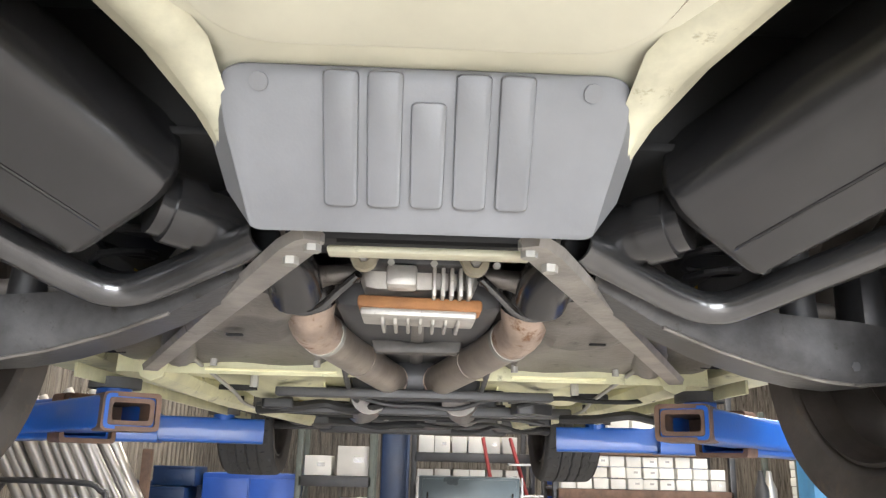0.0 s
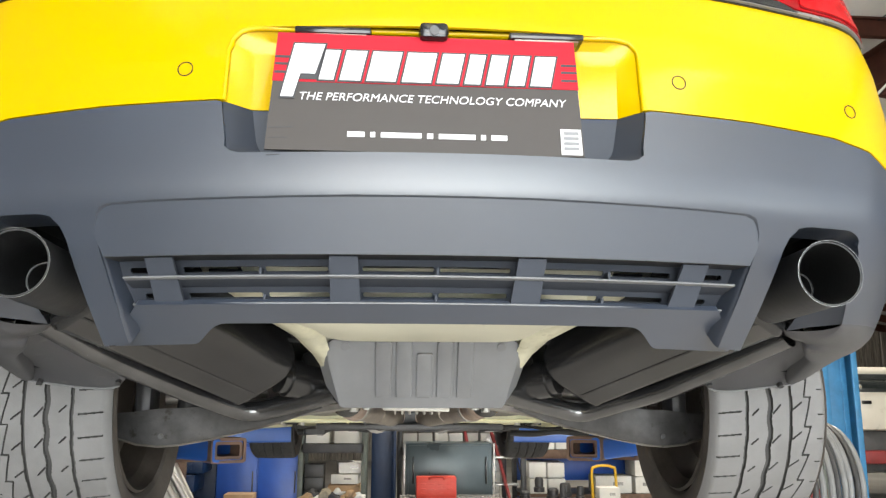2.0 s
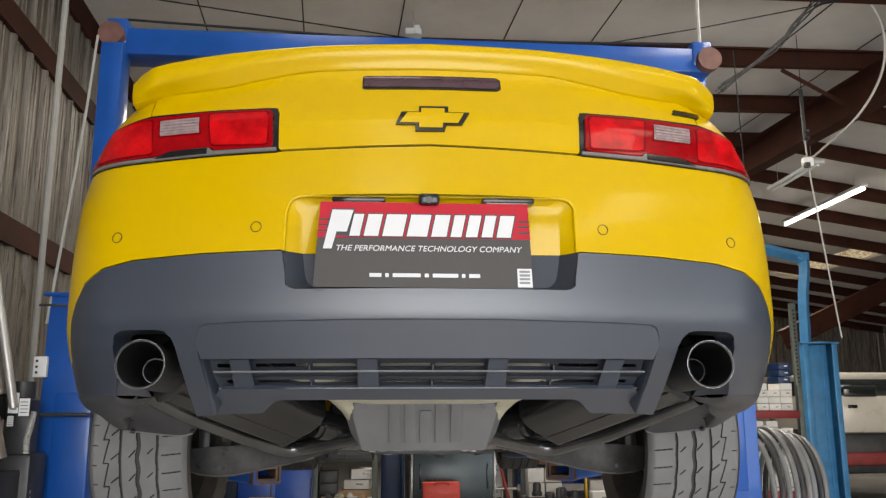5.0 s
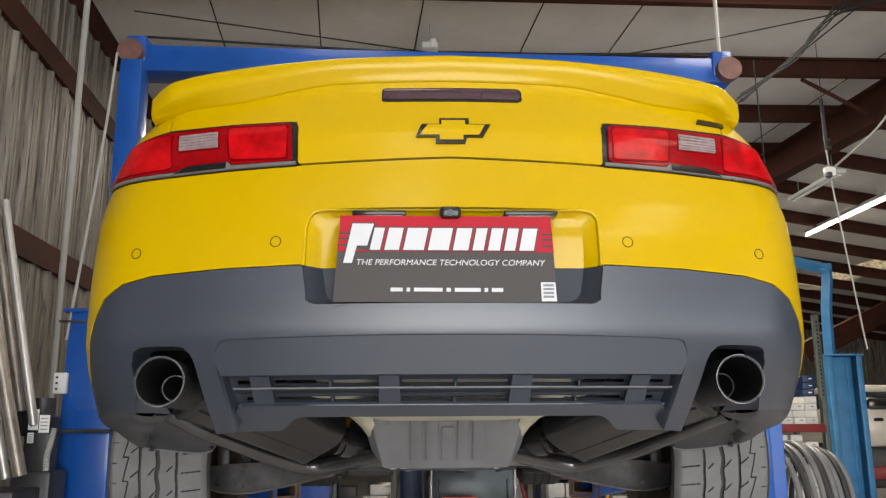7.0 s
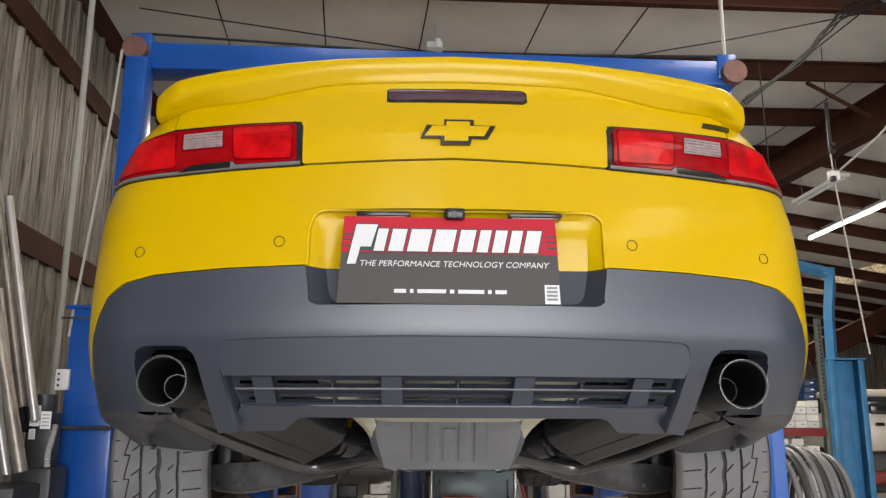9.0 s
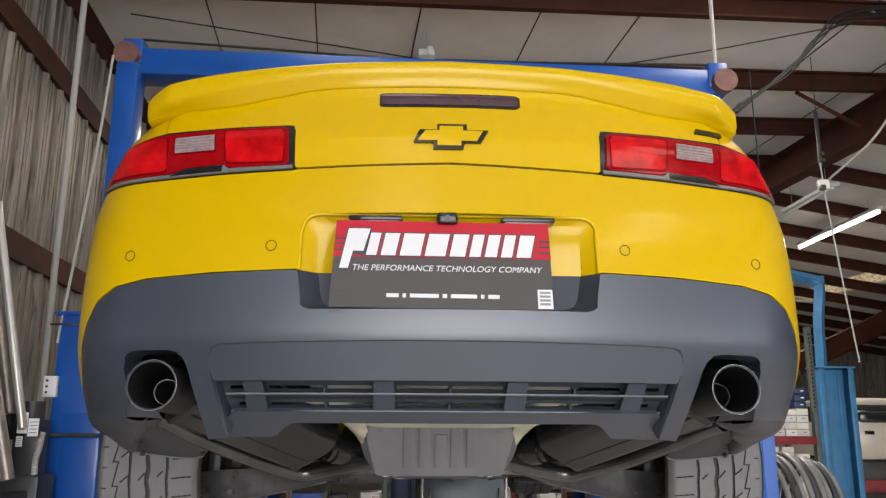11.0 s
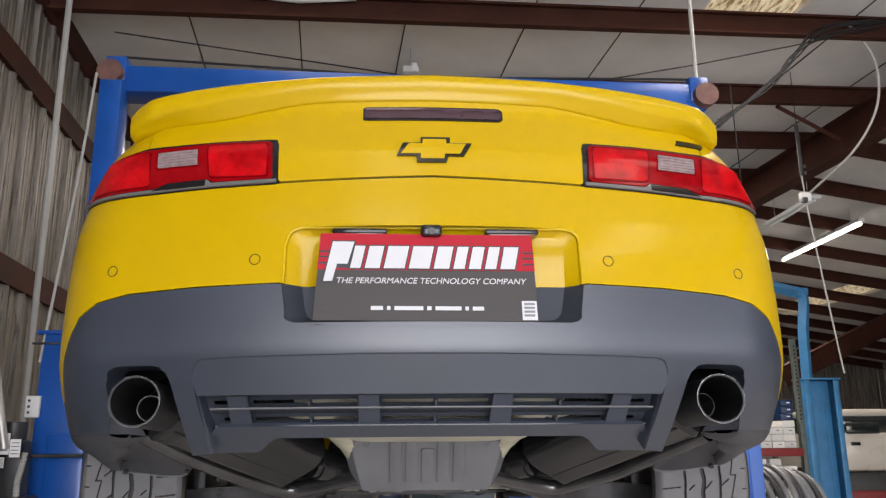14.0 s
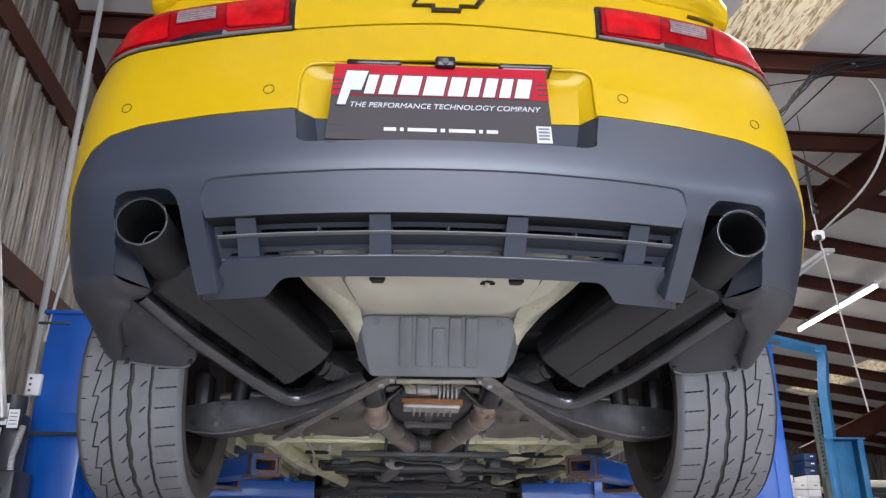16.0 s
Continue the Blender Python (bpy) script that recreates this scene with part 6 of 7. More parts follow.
# ---- second lift beyond ----
lift2 = thing("car_lift", "older faded blue lift post with bent overhead arm", "car lift")
bm = prism([(5.02, 8.30), (5.02, 8.56), (5.47, 8.56), (5.47, 8.30), (5.40, 8.30), (5.40, 8.33), (5.44, 8.33), (5.44, 8.52), (5.05, 8.52), (5.05, 8.33), (5.10, 8.33), (5.10, 8.30)], 0.0, 2.30, "xy", None, 0.004)
part("post", bm, BLUEOLD, lift2)
part("post_web", box((5.245, 8.44, 1.15), (0.30, 0.03, 2.28), 0.004), BLUEOLD, lift2)
for x in (5.16, 5.33):
    part("post_rib", box((x, 8.425, 1.15), (0.02, 0.02, 2.28), 0.003), BLUEOLD, lift2)
part("post_cap", box((5.245, 8.43, 2.31), (0.50, 0.30, 0.02), 0.003), BLUEOLD, lift2)
bm = tube(spline([(5.13, 8.42, 2.30), (5.15, 8.42, 2.9), (5.20, 8.42, 3.30), (5.16, 8.42, 3.42), (4.98, 8.42, 3.47), (4.4, 8.42, 3.60), (3.2, 8.42, 3.8)], 6), 0.075, 4)
part("overhead_arm", bm, BLUEOLD, lift2)
part("base_plate", box((5.245, 8.43, 0.012), (0.6, 0.5, 0.024), 0.003), BLUEOLD, lift2)
part("knuckle", box((5.17, 8.42, 3.44), (0.16, 0.12, 0.10), 0.012), BLUEOLD, lift2)

# dark blue lift post seen under the car
bm = box((-0.155, 7.6, 1.55), (0.24, 0.24, 3.1), 0.01)
box((-0.035, 7.52, 1.55), (0.03, 0.28, 3.1), 0.004, bm)
solo("lift_post", bm, BLUEDARK, "dark blue steel lift post behind the benches", "lift post")


# ---- racks and cartons ----
def carton(place, size, mat, label, name="carton", group="", turn=0.0, tape=True):
    ob = thing(name, label, "box", place, group, turn=turn)
    part("body", box((0, 0, size[2] / 2), size, 0.004), mat, ob)
    if tape:
        part("printed_label", box((size[0] * 0.12, -size[1] / 2 - 0.001, size[2] * 0.55), (size[0] * 0.28, 0.002, size[2] * 0.2), 0), GREYTRIM if mat is WHITEBOX else LABEL, ob)
    return ob


def rack(name, x0, x1, y, depth, levels, post_h, post_mat, beam_mat, label, deck=True):
    """Slotted uprights, beams and decks."""
    ob = thing(name, label, "rack")
    for x in (x0, x1):
        for yy in (y, y + depth):
            bm = box((x, yy, post_h / 2), (0.05, 0.05, post_h), 0.003)
            part("upright", bm, post_mat, ob)
        for k in range(int(post_h / 0.6)):
            part("lattice", tube([(x, y, 0.1 + k * 0.6), (x, y + depth, 0.4 + k * 0.6)], 0.008, 6), post_mat, ob)
    for z in levels:
        for yy in (y - 0.005, y + depth + 0.005):
            part("beam", box(((x0 + x1) / 2, yy, z - 0.045), (x1 - x0, 0.04, 0.085), 0.004), beam_mat, ob)
        if deck:
            part("deck", box(((x0 + x1) / 2, y + depth / 2, z - 0.012), (x1 - x0 - 0.02, depth, 0.02), 0.003), TOOLDARK, ob)
    return ob


def stack_row(x0, x1, y, z, w, h, rows, depth=0.35, gap=0.012, group="cartons on the rack", mat=None, label="white parts carton on a rack shelf", skip=0.0):
    x = x0
    while x + w <= x1:
        if random.random() >= skip:
            n = max(1, rows - (1 if random.random() < 0.15 else 0))
            for k in range(n):
                hh = h * random.uniform(0.97, 1.03)
                carton((x + w / 2 + random.uniform(-0.006, 0.006), y + depth / 2 + random.uniform(0, 0.03), z + k * h), (w - gap, depth, hh - 0.006), mat or WHITEBOX, label, group=group, turn=random.uniform(-1.5, 1.5), tape=random.random() < 0.25)
        x += w * random.uniform(1.0, 1.06)


rack("storage_rack", 1.22, 2.74, 7.0, 0.6, (0.60, 1.02, 1.385), 2.4, TOOLDARK, RUSTARM, "steel rack filled with white cartons")
for z in (0.80, 1.16, 0.42):
    solo("back_board", box((1.98, 7.66, z), (1.5, 0.015, 0.26), 0.003), BLUEBIN, "blue board at the back of the rack", "board", "rack back boards")
stack_row(1.26, 2.70, 7.0, 1.02, 0.139, 0.092, 3)
stack_row(1.26, 2.70, 7.0, 1.385, 0.20, 0.12, 2)
stack_row(1.28, 1.75, 7.0, 0.60, 0.18, 0.15, 2)
carton((2.12, 7.18, 0.60), (0.36, 0.3, 0.16), WHITEBOX, "long white carton on a rack shelf", group="cartons on the rack")
stack_row(2.33, 2.72, 7.0, 0.60, 0.16, 0.16, 2)
stack_row(1.28, 2.70, 7.0, 0.24, 0.2, 0.13, 2)
rack("storage_rack", 0.02, 1.15, 7.9, 0.6, (1.0, 1.30), 2.4, TOOLDARK, TOOLDARK, "dark steel rack holding rows of white cartons")
stack_row(0.06, 1.12, 7.9, 1.30, 0.155, 0.16, 1)
stack_row(0.06, 1.12, 7.9, 1.0, 0.16, 0.15, 1)
stack_row(0.95, 1.12, 7.9, 0.5, 0.16, 0.12, 4)
# rack beside the second lift
rack("storage_rack", 3.42, 4.37, 7.2, 0.7, (0.62, 1.48), 1.75, UPRIGHT, REDPAINT, "tall rack with red beams and white cartons")
for x0, n, z in ((3.46, 4, 1.48), (3.60, 3, 1.48), (3.74, 5, 1.48), (3.88, 4, 1.48), (4.02, 3, 1.48), (4.16, 7, 1.48), (3.48, 9, 0.62), (3.64, 10, 0.62), (3.80, 10, 0.62), (3.96, 10, 0.62), (4.14, 9, 0.62)):
    for k in range(n):
        dark = z > 1 and k > 3
        carton((x0 + 0.07 + random.uniform(-0.008, 0.008), 7.36, z + k * 0.075), (0.132, 0.30, 0.070), BLUEDARK if dark else WHITEBOX, "small dark blue carton with white end" if dark else "small white carton stacked on a red-beamed rack", group="stacked cartons", turn=random.uniform(-3, 3), tape=k % 2 == 0 or dark)
bm = box((4.72, 7.9, 1.38), (0.075, 0.05, 2.76), 0.003)
up = solo("rack_upright", bm, UPRIGHT, "tall grey-green slotted rack upright", "upright")
for k in range(40):
    part("slot", box((4.72, 7.874, 0.8 + k * 0.048), (0.018, 0.004, 0.022), 0), DARK, up)

# dark glossy cabinet with a red case on a grey bench
cab = thing("tool_cabinet", "dark glossy steel cabinet door with light reflections", "cabinet")
part("body", box((0.46, 6.75, 0.845), (0.80, 0.40, 0.51), 0.012), CABINET, cab)
part("door_panel", box((0.46, 6.546, 0.85), (0.74, 0.012, 0.46), 0.008), CABINET, cab)
for x in (0.13, 0.80):
    part("handle", box((x, 6.53, 0.86), (0.014, 0.02, 0.24), 0.004), BEZEL, cab)
for x in (0.05, 0.875):
    part("edge_trim", box((x, 6.545, 0.845), (0.02, 0.02, 0.51), 0.003), GREYTRIM, cab)
bench = thing("work_bench", "grey steel bench cluttered with parts", "bench")
part("bench_top", box((0.46, 6.27, 0.637), (0.90, 0.53, 0.03), 0.005), GREYTRIM, bench)
part("bench_body", box((0.46, 6.33, 0.311), (0.84, 0.40, 0.622), 0.01), CABINET, bench)
case = thing("tool_case", "closed red plastic tool case on the bench", "case")
part("shell", box((0.325, 6.25, 0.742), (0.35, 0.14, 0.18), 0.012), REDCASE, case)
part("handle", tube(spline([(0.26, 6.18, 0.812), (0.275, 6.165, 0.832), (0.375, 6.165, 0.832), (0.39, 6.18, 0.812)], 4), 0.009, 8), REDCASE, case)
for k in range(3):
    for j in range(4):
        part("case_rib", box((0.21 + j * 0.077, 6.176, 0.692 + k * 0.04), (0.05, 0.006, 0.012), 0.002), REDCASE, case)

# red step frame
frame_red = thing("step_frame", "slanted red steel frame beside the cabinet", "frame")
part("rail", tube([(0.86, 7.2, 1.42), (0.98, 6.9, 0.9), (1.10, 6.6, 0.3), (1.14, 6.5, 0.0)], 0.017, 8), REDPAINT, frame_red)
part("rail", tube([(0.62, 7.2, 1.42), (0.70, 6.95, 0.9), (0.80, 6.7, 0.0)], 0.017, 8), REDPAINT, frame_red)
for z in (1.2, 0.95, 0.7):
    part("tread", box((0.93 + (1.2 - z) * 0.2, 6.95, z), (0.24, 0.16, 0.02), 0.003), GREYTRIM, frame_red)

# hand truck
truck = thing("hand_truck", "yellow steel hand truck standing upright", "hand truck")
part("loop_handle", tube(spline([(1.78, 6.5, 0.0), (1.78, 6.5, 0.5), (1.78, 6.52, 0.84), (1.81, 6.53, 0.885), (1.89, 6.53, 0.90), (1.97, 6.53, 0.885), (2.0, 6.52, 0.84), (2.0, 6.5, 0.5), (2.0, 6.5, 0.0)], 5), 0.013, 10), SAFETYYELLOW, truck)
for z in (0.15, 0.35, 0.55):
    part("cross_bar", box((1.89, 6.5, z), (0.21, 0.02, 0.05), 0.004), SAFETYYELLOW, truck)
part("back_plate", box((1.89, 6.51, 0.40), (0.17, 0.01, 0.34), 0.003), SAFETYYELLOW, truck)
part("toe_plate", box((1.89, 6.4, 0.012), (0.26, 0.22, 0.012), 0.003), SAFETYYELLOW, truck)
for x in (1.74, 2.04):
    part("wheel", cyl((x - 0.02, 6.58, 0.11), (x + 0.02, 6.58, 0.11), 0.11, 24), RUBBER, truck)
carton((1.89, 6.40, 0.60), (0.19, 0.16, 0.12), WHITEBOX, "white carton on the hand truck")

# castings and canisters in front of the rack
for x, y, z, r, h in ((1.30, 6.6, 0.66, 0.05, 0.13), (1.42, 6.55, 0.60, 0.06, 0.1), (1.55, 6.6, 0.62, 0.055, 0.12), (1.66, 6.5, 0.6, 0.04, 0.12), (1.15, 6.5, 0.62, 0.05, 0.06), (1.49, 6.45, 0.60, 0.035, 0.15)):
    bm = lathe([(0.0, 0.0), (0.0, r), (h * 0.3, r * 1.05), (h * 0.35, r * 0.8), (h * 0.8, r * 0.85), (h, r * 0.6), (h, 0.0)], 20, "Z", close=False)
    bm.transform(Matrix.Translation((x, y, z)))
    solo("engine_part", bm, TOOLDARK, "dark oily cast engine part on the bench", "engine part", "engine parts on the bench")
bench2 = thing("low_bench", "dark steel bench under the rack front", "bench")
part("bench_top", box((1.42, 6.52, 0.585), (0.66, 0.36, 0.03), 0.004), TOOLDARK, bench2)
for x in (1.12, 1.72):
    part("leg", box((x, 6.52, 0.285), (0.04, 0.3, 0.57), 0.003), TOOLDARK, bench2)

# shelf of parts with uprights
shelf = rack("parts_shelf", -0.93, -0.33, 6.9, 0.45, (0.53, 1.08), 1.9, UPRIGHT, TOOLDARK, "grey parts shelf with mixed cartons and wrapped parts")
carton((-0.48, 7.1, 1.08), (0.28, 0.35, 0.24), WHITEBOX, "large white carton on the parts shelf")
carton((-0.78, 7.08, 1.08), (0.22, 0.3, 0.16), WHITEBOX, "white carton on the parts shelf")
carton((-0.47, 7.1, 0.80), (0.24, 0.3, 0.10), WHITEBOX, "flat white carton lying askew", turn=8)
carton((-0.50, 7.1, 0.70), (0.26, 0.3, 0.09), WHITEBOX, "flat white carton lying askew", turn=-6)
carton((-0.52, 7.1, 0.53), (0.30, 0.3, 0.16), BROWNBOX, "brown carton on the parts shelf")
for k in range(3):
    carton((-0.80, 7.02, 0.53 + k * 0.12), (0.18, 0.2, 0.115), TOOLDARK, "black parts box on the shelf", name="parts_box", tape=False)
random.seed(5)
for k in range(14):
    bm = bmesh.new()
    bmesh.ops.create_icosphere(bm, subdivisions=3, radius=0.042)
    for v in bm.verts:
        v.co *= 1 + 0.75 * noise.noise(v.co * 30 + Vector((k * 3.7, 0, 0)))
    bm.transform(Matrix.Translation((-0.88 + k * 0.04, 6.80 - 0.03 * (k % 2), 0.565 + 0.03 * (k % 3))) @ Matrix.Diagonal((1.3, 0.8, 1.0, 1)))
    solo("wrapped_part", bm, (HANGER, BROWNBOX, TOOLDARK, WHITEBOX, BROWNBOX)[k % 5], "small part wrapped in paper and film", "wrapped part", "wrapped parts on the ledge")
ledge = thing("ledge_bench", "low bench in front of the blue cabinet", "bench")
part("bench_top", box((-1.0, 6.7, 0.51), (1.5, 0.35, 0.03), 0.004), BLUEBIN, ledge)
for x in (-1.7, -0.35):
    part("leg", box((x, 6.7, 0.25), (0.05, 0.3, 0.50), 0.003), BLUEBIN, ledge)

# blue cabinet and stepped bins
cab = thing("blue_cabinet", "bright blue steel cabinet with smooth doors", "cabinet")
part("body", box((-1.34, 7.2, 0.54), (0.78, 0.45, 1.08), 0.01), BLUEBIN, cab)
for x in (-1.535, -1.145):
    d = part("door", box((x, 6.968, 0.54), (0.375, 0.014, 1.0), 0.006), BLUEBIN, cab)
    part("door_handle", box((x + (0.15 if x < -1.3 else 0.16), 6.955, 0.72), (0.012, 0.016, 0.2), 0.003), TOOLDARK, d)
carton((-1.45, 6.72, 0.525), (0.26, 0.22, 0.12), BROWNBOX, "open brown carton on the ledge")
carton((-1.14, 6.70, 0.525), (0.36, 0.24, 0.05), WHITEBOX, "flat white carton on the ledge")
for k in range(5):
    x = -1.93 - 0.0 * k
    ob = thing("storage_bin", "dark blue stacking bin stepped on a rack", "bin", (-1.92 - 0.06 * k, 7.0 - 0.05 * k, 0.98 - 0.16 * k), "stepped blue bins")
    bm = box((0, 0, 0.07), (0.34, 0.4, 0.15), 0.01)
    part("shell", bm, BLUEDARK, ob)
    part("lip", box((0, -0.20, 0.14), (0.34, 0.02, 0.02), 0.004), BLUEDARK, ob)
    part("label_slot", box((0.0, -0.203, 0.06), (0.14, 0.006, 0.05), 0.002), BLUEDARK, ob)
bin_rack = thing("bin_rack", "dark steel stand for the stepped bins", "rack")
part("stand", box((-2.05, 7.35, 0.5), (0.6, 0.3, 1.0), 0.01), BLUEDARK, bin_rack)

# leaning tube stock and its cradle by the wall
random.seed(11)
for k in range(22):
    x0 = -2.02 + 0.66 * (k % 11) / 11 + random.uniform(-0.008, 0.008)
    y0 = 4.62 + 0.09 * (k // 11) + random.uniform(-0.02, 0.02)
    r = random.choice((0.022, 0.025, 0.029, 0.032))
    top = random.uniform(1.36, 1.6)
    bm = tube([(x0, y0, 0.80), (x0 - (top - 0.80) * random.uniform(0.56, 0.66), y0 + 0.05, top)], r, 14, None, True, 0.002)
    solo("steel_tube", bm, STEELPIPE, "bare steel exhaust tube leaning in a rack", "tube", "leaning steel tubes")
solo("tube_tray", box((-1.72, 4.68, 0.39), (0.95, 0.36, 0.80), 0.01), TOOLDARK, "dark steel tray that holds the leaning tubes", "tray")
for y in (4.42, 4.9):
    bm = tube(spline([(-2.4, y, 0.9), (-2.36, y, 1.02), (-2.26, y, 1.06), (-1.75, y, 1.06), (-1.62, y, 1.02), (-1.58, y, 0.9), (-1.56, y, 0.0)], 5), 0.016, 8)
    solo("tube_cradle", bm, TOOLDARK, "dark bent steel cradle holding tubes", "cradle")
solo("timber_post", box((-1.50, 4.75, 0.62), (0.05, 0.05, 1.24), 0.004), RUSTARM, "brown upright post of the tube rack", "post")
# stock leaning on the wall beside the lift
for k, (x, y, z, r, top) in enumerate(((-1.927, 2.30, 1.328, 0.030, 2.9), (-1.991, 2.30, 1.315, 0.020, 2.5), (-1.96, 2.46, 1.558, 0.021, 2.7), (-2.03, 2.46, 1.626, 0.021, 2.8), (-2.0, 2.38, 1.40, 0.026, 2.2), (-2.06, 2.42, 1.40, 0.024, 2.6), (-2.12, 2.36, 1.35, 0.030, 2.4))):
    lean = -0.28 if k < 2 else -0.24
    bm = tube([(x, y, z), (x + (top - z) * lean, y + 0.03, top)], r, 16, None, True, 0.002)
    solo("steel_tube", bm, STEELPIPE if k % 3 else PIPESTEEL, "bare steel exhaust tube leaning on the wall", "tube", "tubes by the wall")

solo("tube_stand", box((-2.16, 2.42, 0.63), (0.46, 0.34, 1.26), 0.01), TOOLDARK, "dark steel stand under the leaning tubes", "stand")

# power unit, hose and boxes on the lift post
unit = thing("lift_power_unit", "black lift power unit with labels and hose", "power unit")
part("tank", box((-1.985, 2.62, 1.10), (0.20, 0.20, 0.47), 0.02), TOOLDARK, unit)
part("pump_body", box((-1.98, 2.60, 1.46), (0.13, 0.12, 0.28), 0.015), TOOLDARK, unit)
part("motor", cyl((-2.0, 2.63, 1.60), (-2.0, 2.63, 1.69), 0.06, 24), TOOLDARK, unit)
part("switch_box", box((-2.04, 2.52, 1.565), (0.11, 0.06, 0.125), 0.008), BEZEL, unit)
for x, z, w, h in ((-1.975, 1.583, 0.048, 0.10), (-1.922, 1.562, 0.050, 0.085), (-1.985, 1.495, 0.030, 0.05)):
    lab = part("paper_label", box((x, 2.486 if x > -1.98 else 2.49, z), (w, 0.003, h), 0), LABEL, unit)
    for k in range(4):
        part("print_bar", box((x, 2.4835 if x > -1.98 else 2.4875, z - h * 0.3 + k * h * 0.2), (w * 0.7, 0.001, h * 0.05), 0), GREYTRIM, lab)
hose = spline([(-1.905, 2.56, 1.54), (-1.912, 2.55, 1.46), (-1.924, 2.55, 1.39), (-1.915, 2.55, 1.27), (-1.90, 2.55, 1.17), (-1.895, 2.57, 0.8), (-1.92, 2.60, 0.5)], 16)
part("ribbed_hose", tube(hose, [0.0165 if k % 2 else 0.013 for k in range(len(hose))], 12), CABLE, unit)
part("wall_switch", box((-1.97, 2.74, 1.77), (0.07, 0.03, 0.11), 0.005), PLASTICWHITE, unit)
for k in range(3):
    part("switch_button", box((-1.985, 2.723, 1.74 + 0.03 * k), (0.012, 0.006, 0.012), 0.002), TOOLDARK, unit)
solo("latch_rod", tube([(-1.99, 2.68, 1.522), (-1.68, 2.70, 1.522)], 0.010, 8), TOOLDARK, "dark latch rod on the lift post", "rod")

# hose reel of coiled cable
coil = thing("cable_coil", "big coil of grey and black tubing standing on edge", "coil")
for k in range(9):
    x = 2.66 + 0.05 * k
    rr = 0.50 - 0.012 * abs(k - 3) + 0.01 * (k % 2)
    loop = [(x + 0.02 * math.sin(a), 4.75 + rr * math.cos(a), 0.86 + rr * math.sin(a)) for a in np.linspace(0, math.tau, 49)]
    part("coil_turn", tube(loop, 0.021, 10, None, False), (COILGREY, TOOLDARK, COILGREY)[k % 3], coil)
part("coil_stand", box((2.86, 4.75, 0.18), (0.5, 0.7, 0.36), 0.02), TOOLDARK, coil)

# pale van body and dark vehicle far right
van = thing("van", "beige van parked deep in the shop", "van")
part("body", box((7.35, 11.6, 1.38), (1.9, 3.0, 0.55), 0.08), VANWHITE, van)
part("side_window", box((6.75, 10.09, 1.72), (0.5, 0.03, 0.16), 0.02), GLASS, van)
part("roof", box((7.4, 11.7, 1.95), (1.7, 2.6, 0.12), 0.05), VANWHITE, van)
part("window_band", box((7.4, 11.7, 1.78), (1.74, 2.7, 0.26), 0.03), GLASS, van)
part("lower_body", box((7.35, 11.6, 0.82), (1.86, 2.9, 0.58), 0.06), TOOLDARK, van)
part("door_handle", box((6.62, 10.085, 1.50), (0.14, 0.02, 0.05), 0.008), BEZEL, van)
part("bumper", box((7.3, 10.05, 0.75), (1.8, 0.14, 0.18), 0.03), REDPAINT, van)
for x in (6.55, 8.15):
    part("wheel", cyl((x - 0.1, 10.9, 0.33), (x + 0.1, 10.9, 0.33), 0.33, 28), RUBBER, van)

# light blue post and cylinders at the rack's end
bm = prism([(3.05, 6.2), (3.32, 6.2), (3.32, 6.24), (3.09, 6.24), (3.09, 6.42), (3.32, 6.42), (3.32, 6.46), (3.05, 6.46)], 0.0, 2.05, "xy", None, 0.004)
solo("lift_post", bm, BLUEOLD, "light blue channel post with a hanging cord", "lift post")
for x, y in ((2.86, 6.7), (2.95, 6.75)):
    bm = lathe([(0.0, 0.0), (0.0, 0.055), (1.05, 0.055), (1.12, 0.03), (1.2, 0.02), (1.2, 0.0)], 24, "Z", close=False)
    bm.transform(Matrix.Translation((x, y, 0.0)))
    solo("gas_cylinder", bm, TOOLDARK if x < 2.9 else STEELPIPE, "slim gas cylinder standing by the rack", "gas cylinder", "gas cylinders")

# ---- under the roof ----
tl = thing("tube_lamp", "lit fluorescent tube hanging under the roof", "lamp")
part("tube", cyl((6.75, 9.45, 4.66), (6.75, 11.9, 4.66), 0.022, 16), TUBEGLOW, tl)
part("tray", box((6.75, 10.67, 4.72), (0.10, 2.5, 0.05), 0.008), PLASTICWHITE, tl)
for y in (9.7, 11.6):
    part("hanger_wire", tube([(6.75, y, 4.74), (6.75, y, roof_z(6.75))], 0.004, 6), CABLE, tl)
for x, y0, z in ((0.02, 4.85, 4.76),):
    b = thing("roof_lamp", "unlit tube lamp batten under the roof", "lamp")
    part("tray", box((x, y0 + 0.6, z), (0.14, 1.2, 0.06), 0.01), PLASTICWHITE, b)
    part("hanger_wire", tube([(x, y0 + 0.1, z), (x, y0 + 0.1, roof_z(x))], 0.006, 6), CABLE, b)
    part("plug", box((x + 0.03, y0 - 0.03, z - 0.01), (0.05, 0.05, 0.08), 0.006), PLASTICWHITE, b)
ul = thing("tube_lamp", "unlit white fluorescent fitting hanging under the roof", "lamp")
part("tray", box((5.03, 8.15, 4.46), (0.13, 1.3, 0.05), 0.012), PLASTICWHITE, ul)
part("tube", cyl((5.03, 7.55, 4.425), (5.03, 8.75, 4.425), 0.016, 12), PLASTICWHITE, ul)
for y in (7.7, 8.6):
    part("hanger_wire", tube([(5.03, y, 4.48), (5.03, y, roof_z(5.03))], 0.004, 6), CABLE, ul)
area_lamp("tube_light", (6.75, 10.67, 4.6), (6.75, 10.67, 0), 0.1, 2.4, 75, (1.0, 0.96, 0.88))


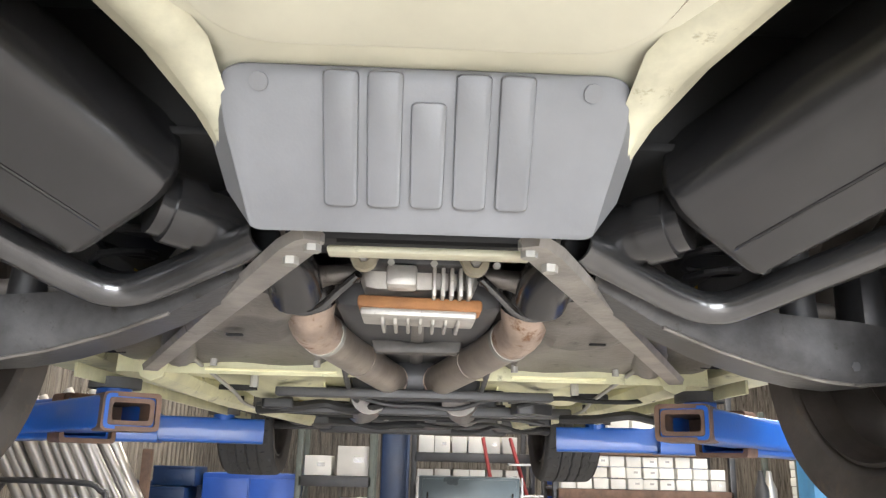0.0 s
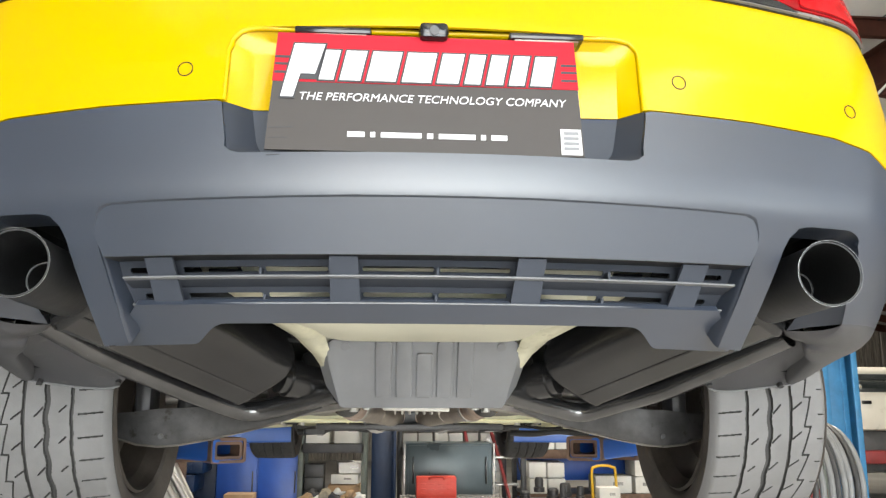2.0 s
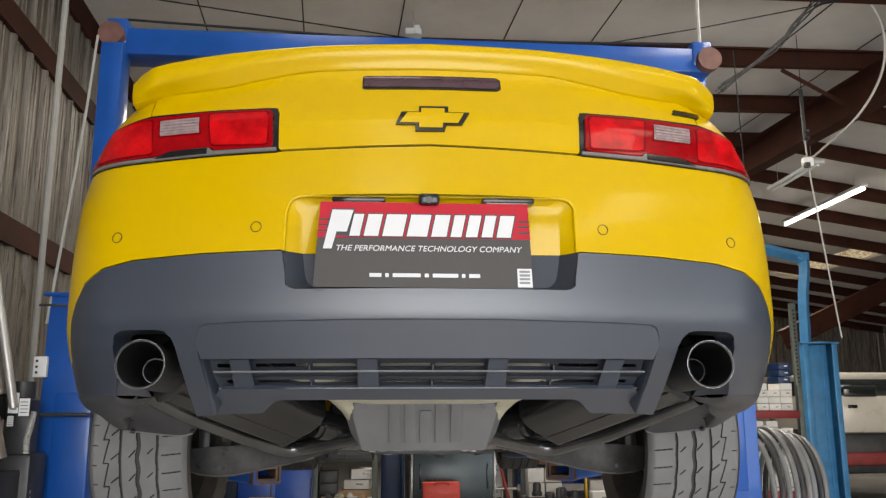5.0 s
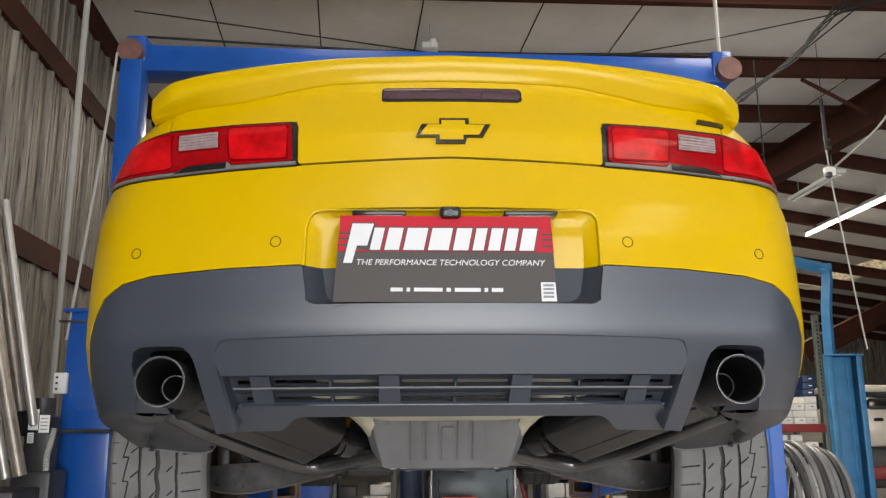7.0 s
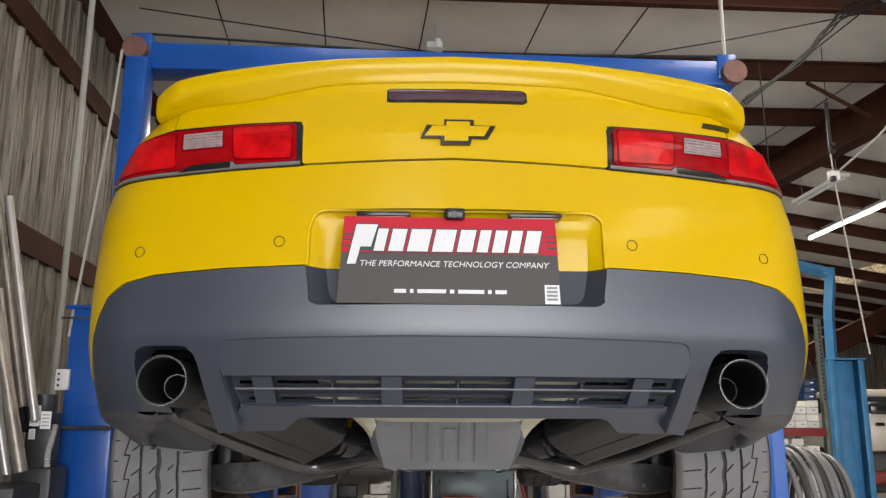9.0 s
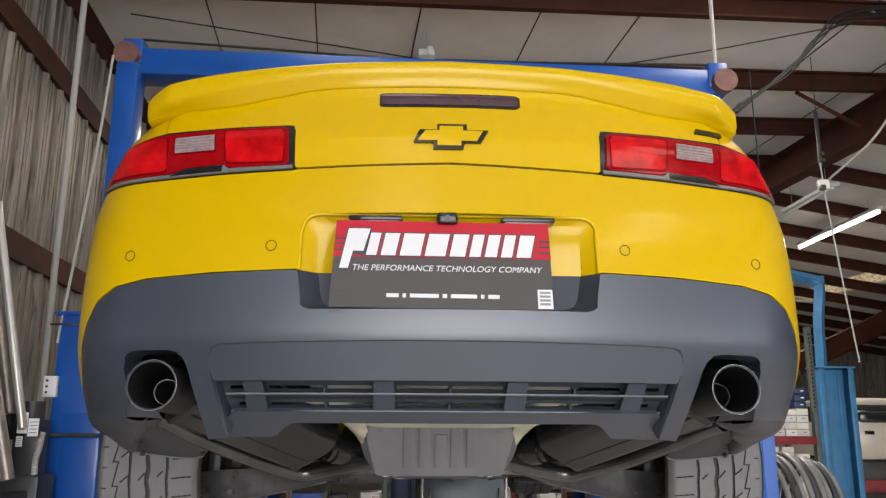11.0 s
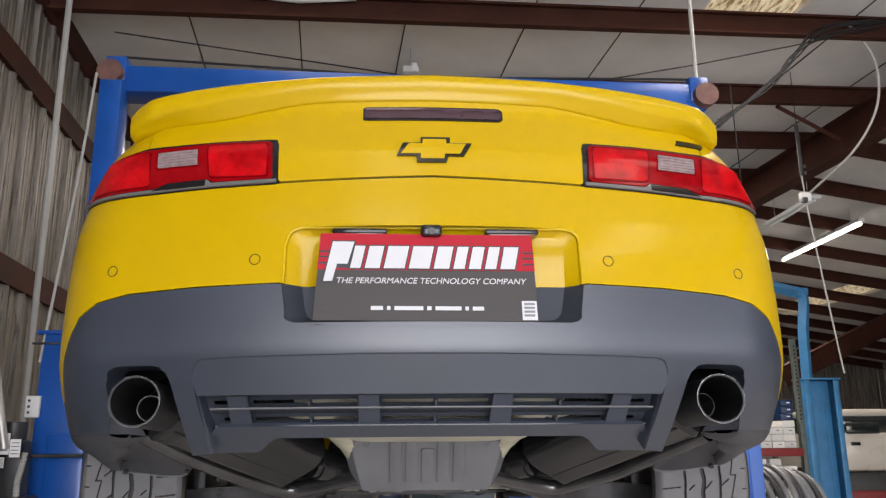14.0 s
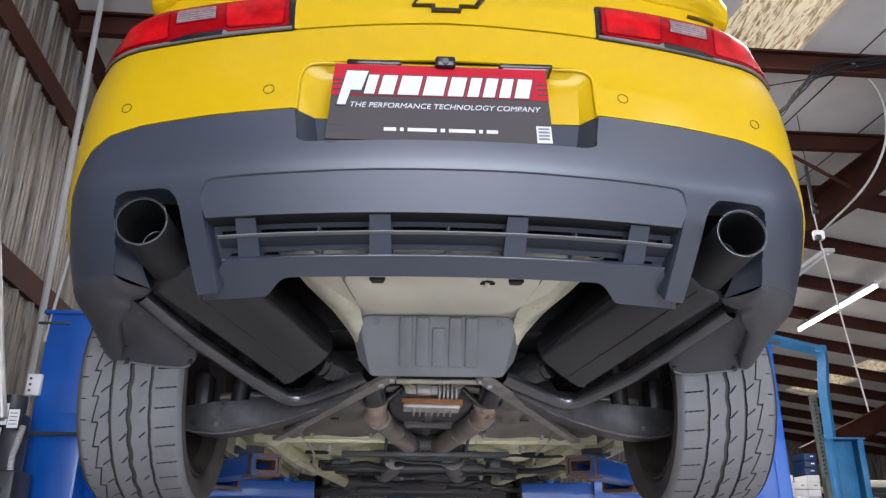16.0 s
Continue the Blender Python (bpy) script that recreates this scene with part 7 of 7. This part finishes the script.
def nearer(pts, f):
    """The points scaled towards the camera's standing point, so they keep their place in its view."""
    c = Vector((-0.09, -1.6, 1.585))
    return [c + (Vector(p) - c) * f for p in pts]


def cord(name, pts, r, mat, label, group="", per=8):
    return solo(name, tube(spline(pts, per), r, 8), mat, label, "cable", group)


hb2 = thing("hanger_bar", "dark slotted steel hanger under the roof", "hanger")
part("bar", box((3.785, 5.50, 4.28), (0.032, 0.02, 0.54), 0.002), TOOLDARK, hb2)
part("wire", cyl((3.79, 5.50, 4.54), (3.79, 5.50, 5.12), 0.004, 6), BLACKCABLE, hb2)
for z in (4.05, 4.12):
    part("bolt", cyl((3.80, 5.49, z), (3.80, 5.46, z), 0.018, 8), TOOLDARK, hb2)
cord("drop_cord", [(3.765, 5.47, 4.02), (3.77, 5.47, 3.94), (3.78, 5.48, 3.86)], 0.008, CABLE, "grey cord hanging from the roof")
sb = thing("socket_box", "white socket box hanging on a cord", "socket")
part("box", box((3.78, 5.48, 3.81), (0.10, 0.06, 0.09), 0.01), PLASTICWHITE, sb)
part("lower_cord", tube(spline([(3.78, 5.48, 3.80), (3.86, 5.48, 3.0), (3.95, 5.48, 2.15)], 8), 0.008, 8), CABLE, sb, "grey cord hanging below the box")
part("plug", box((3.75, 5.44, 3.77), (0.05, 0.05, 0.05), 0.008), TOOLDARK, sb)
cord("power_cable", [(3.82, 5.46, 3.85), (4.02, 5.0, 4.10), (4.13, 4.75, 4.42), (4.08, 4.6, 4.75), (3.92, 4.55, 5.02), (3.8, 4.5, 5.08)], 0.011, CABLE, "grey cable sagging from the roof")
random.seed(4)
for k in range(6):
    u = [random.uniform(-0.045, 0.045) for _ in range(8)]
    cord("roof_cable", [(2.50 + u[0], 4.4, 4.10 + u[1]), (2.99 + u[2], 4.4, 4.46 + u[3]), (3.26 + u[4], 4.4, 4.73 + u[5]), (3.52 + u[6] * 1.4, 4.42, 4.95 + u[7]), (3.95 + 0.07 * k, 4.45, 5.10)], 0.0075 if k % 2 else 0.0055, BLACKCABLE, "black cable strung under the roof", "roof cables")
cord("wall_pipe", [(-2.40, 3.6, 0.0), (-2.40, 3.6, 3.5), (-2.40, 3.6, 4.9)], 0.022, CABLE, "grey conduit rising up the wall", per=2)
cord("lift_cable", [(-1.86, 2.84, 3.70), (-1.875, 2.80, 3.2), (-1.93, 2.78, 2.5), (-1.97, 2.76, 2.0)], 0.008, CABLE, "grey cable down the lift post")
cord("lift_cable", [(1.95, 2.85, 3.70), (1.955, 2.84, 3.2), (1.96, 2.84, 2.6)], 0.004, BLACKCABLE, "black cable down the lift post")
cord("air_line", [(1.775, 2.93, 3.76), (1.775, 2.93, 4.4), (1.765, 2.93, 5.08)], 0.014, CABLE, "grey air line dropping from the roof", per=2)
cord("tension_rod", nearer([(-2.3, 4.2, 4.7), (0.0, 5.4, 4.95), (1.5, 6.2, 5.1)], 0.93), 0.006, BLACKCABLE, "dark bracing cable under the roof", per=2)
cord("tension_rod", [(1.2, 4.3, 4.35), (2.4, 4.4, 4.62), (4.1, 4.5, 5.05)], 0.006, BLACKCABLE, "dark bracing cable under the roof", per=2)
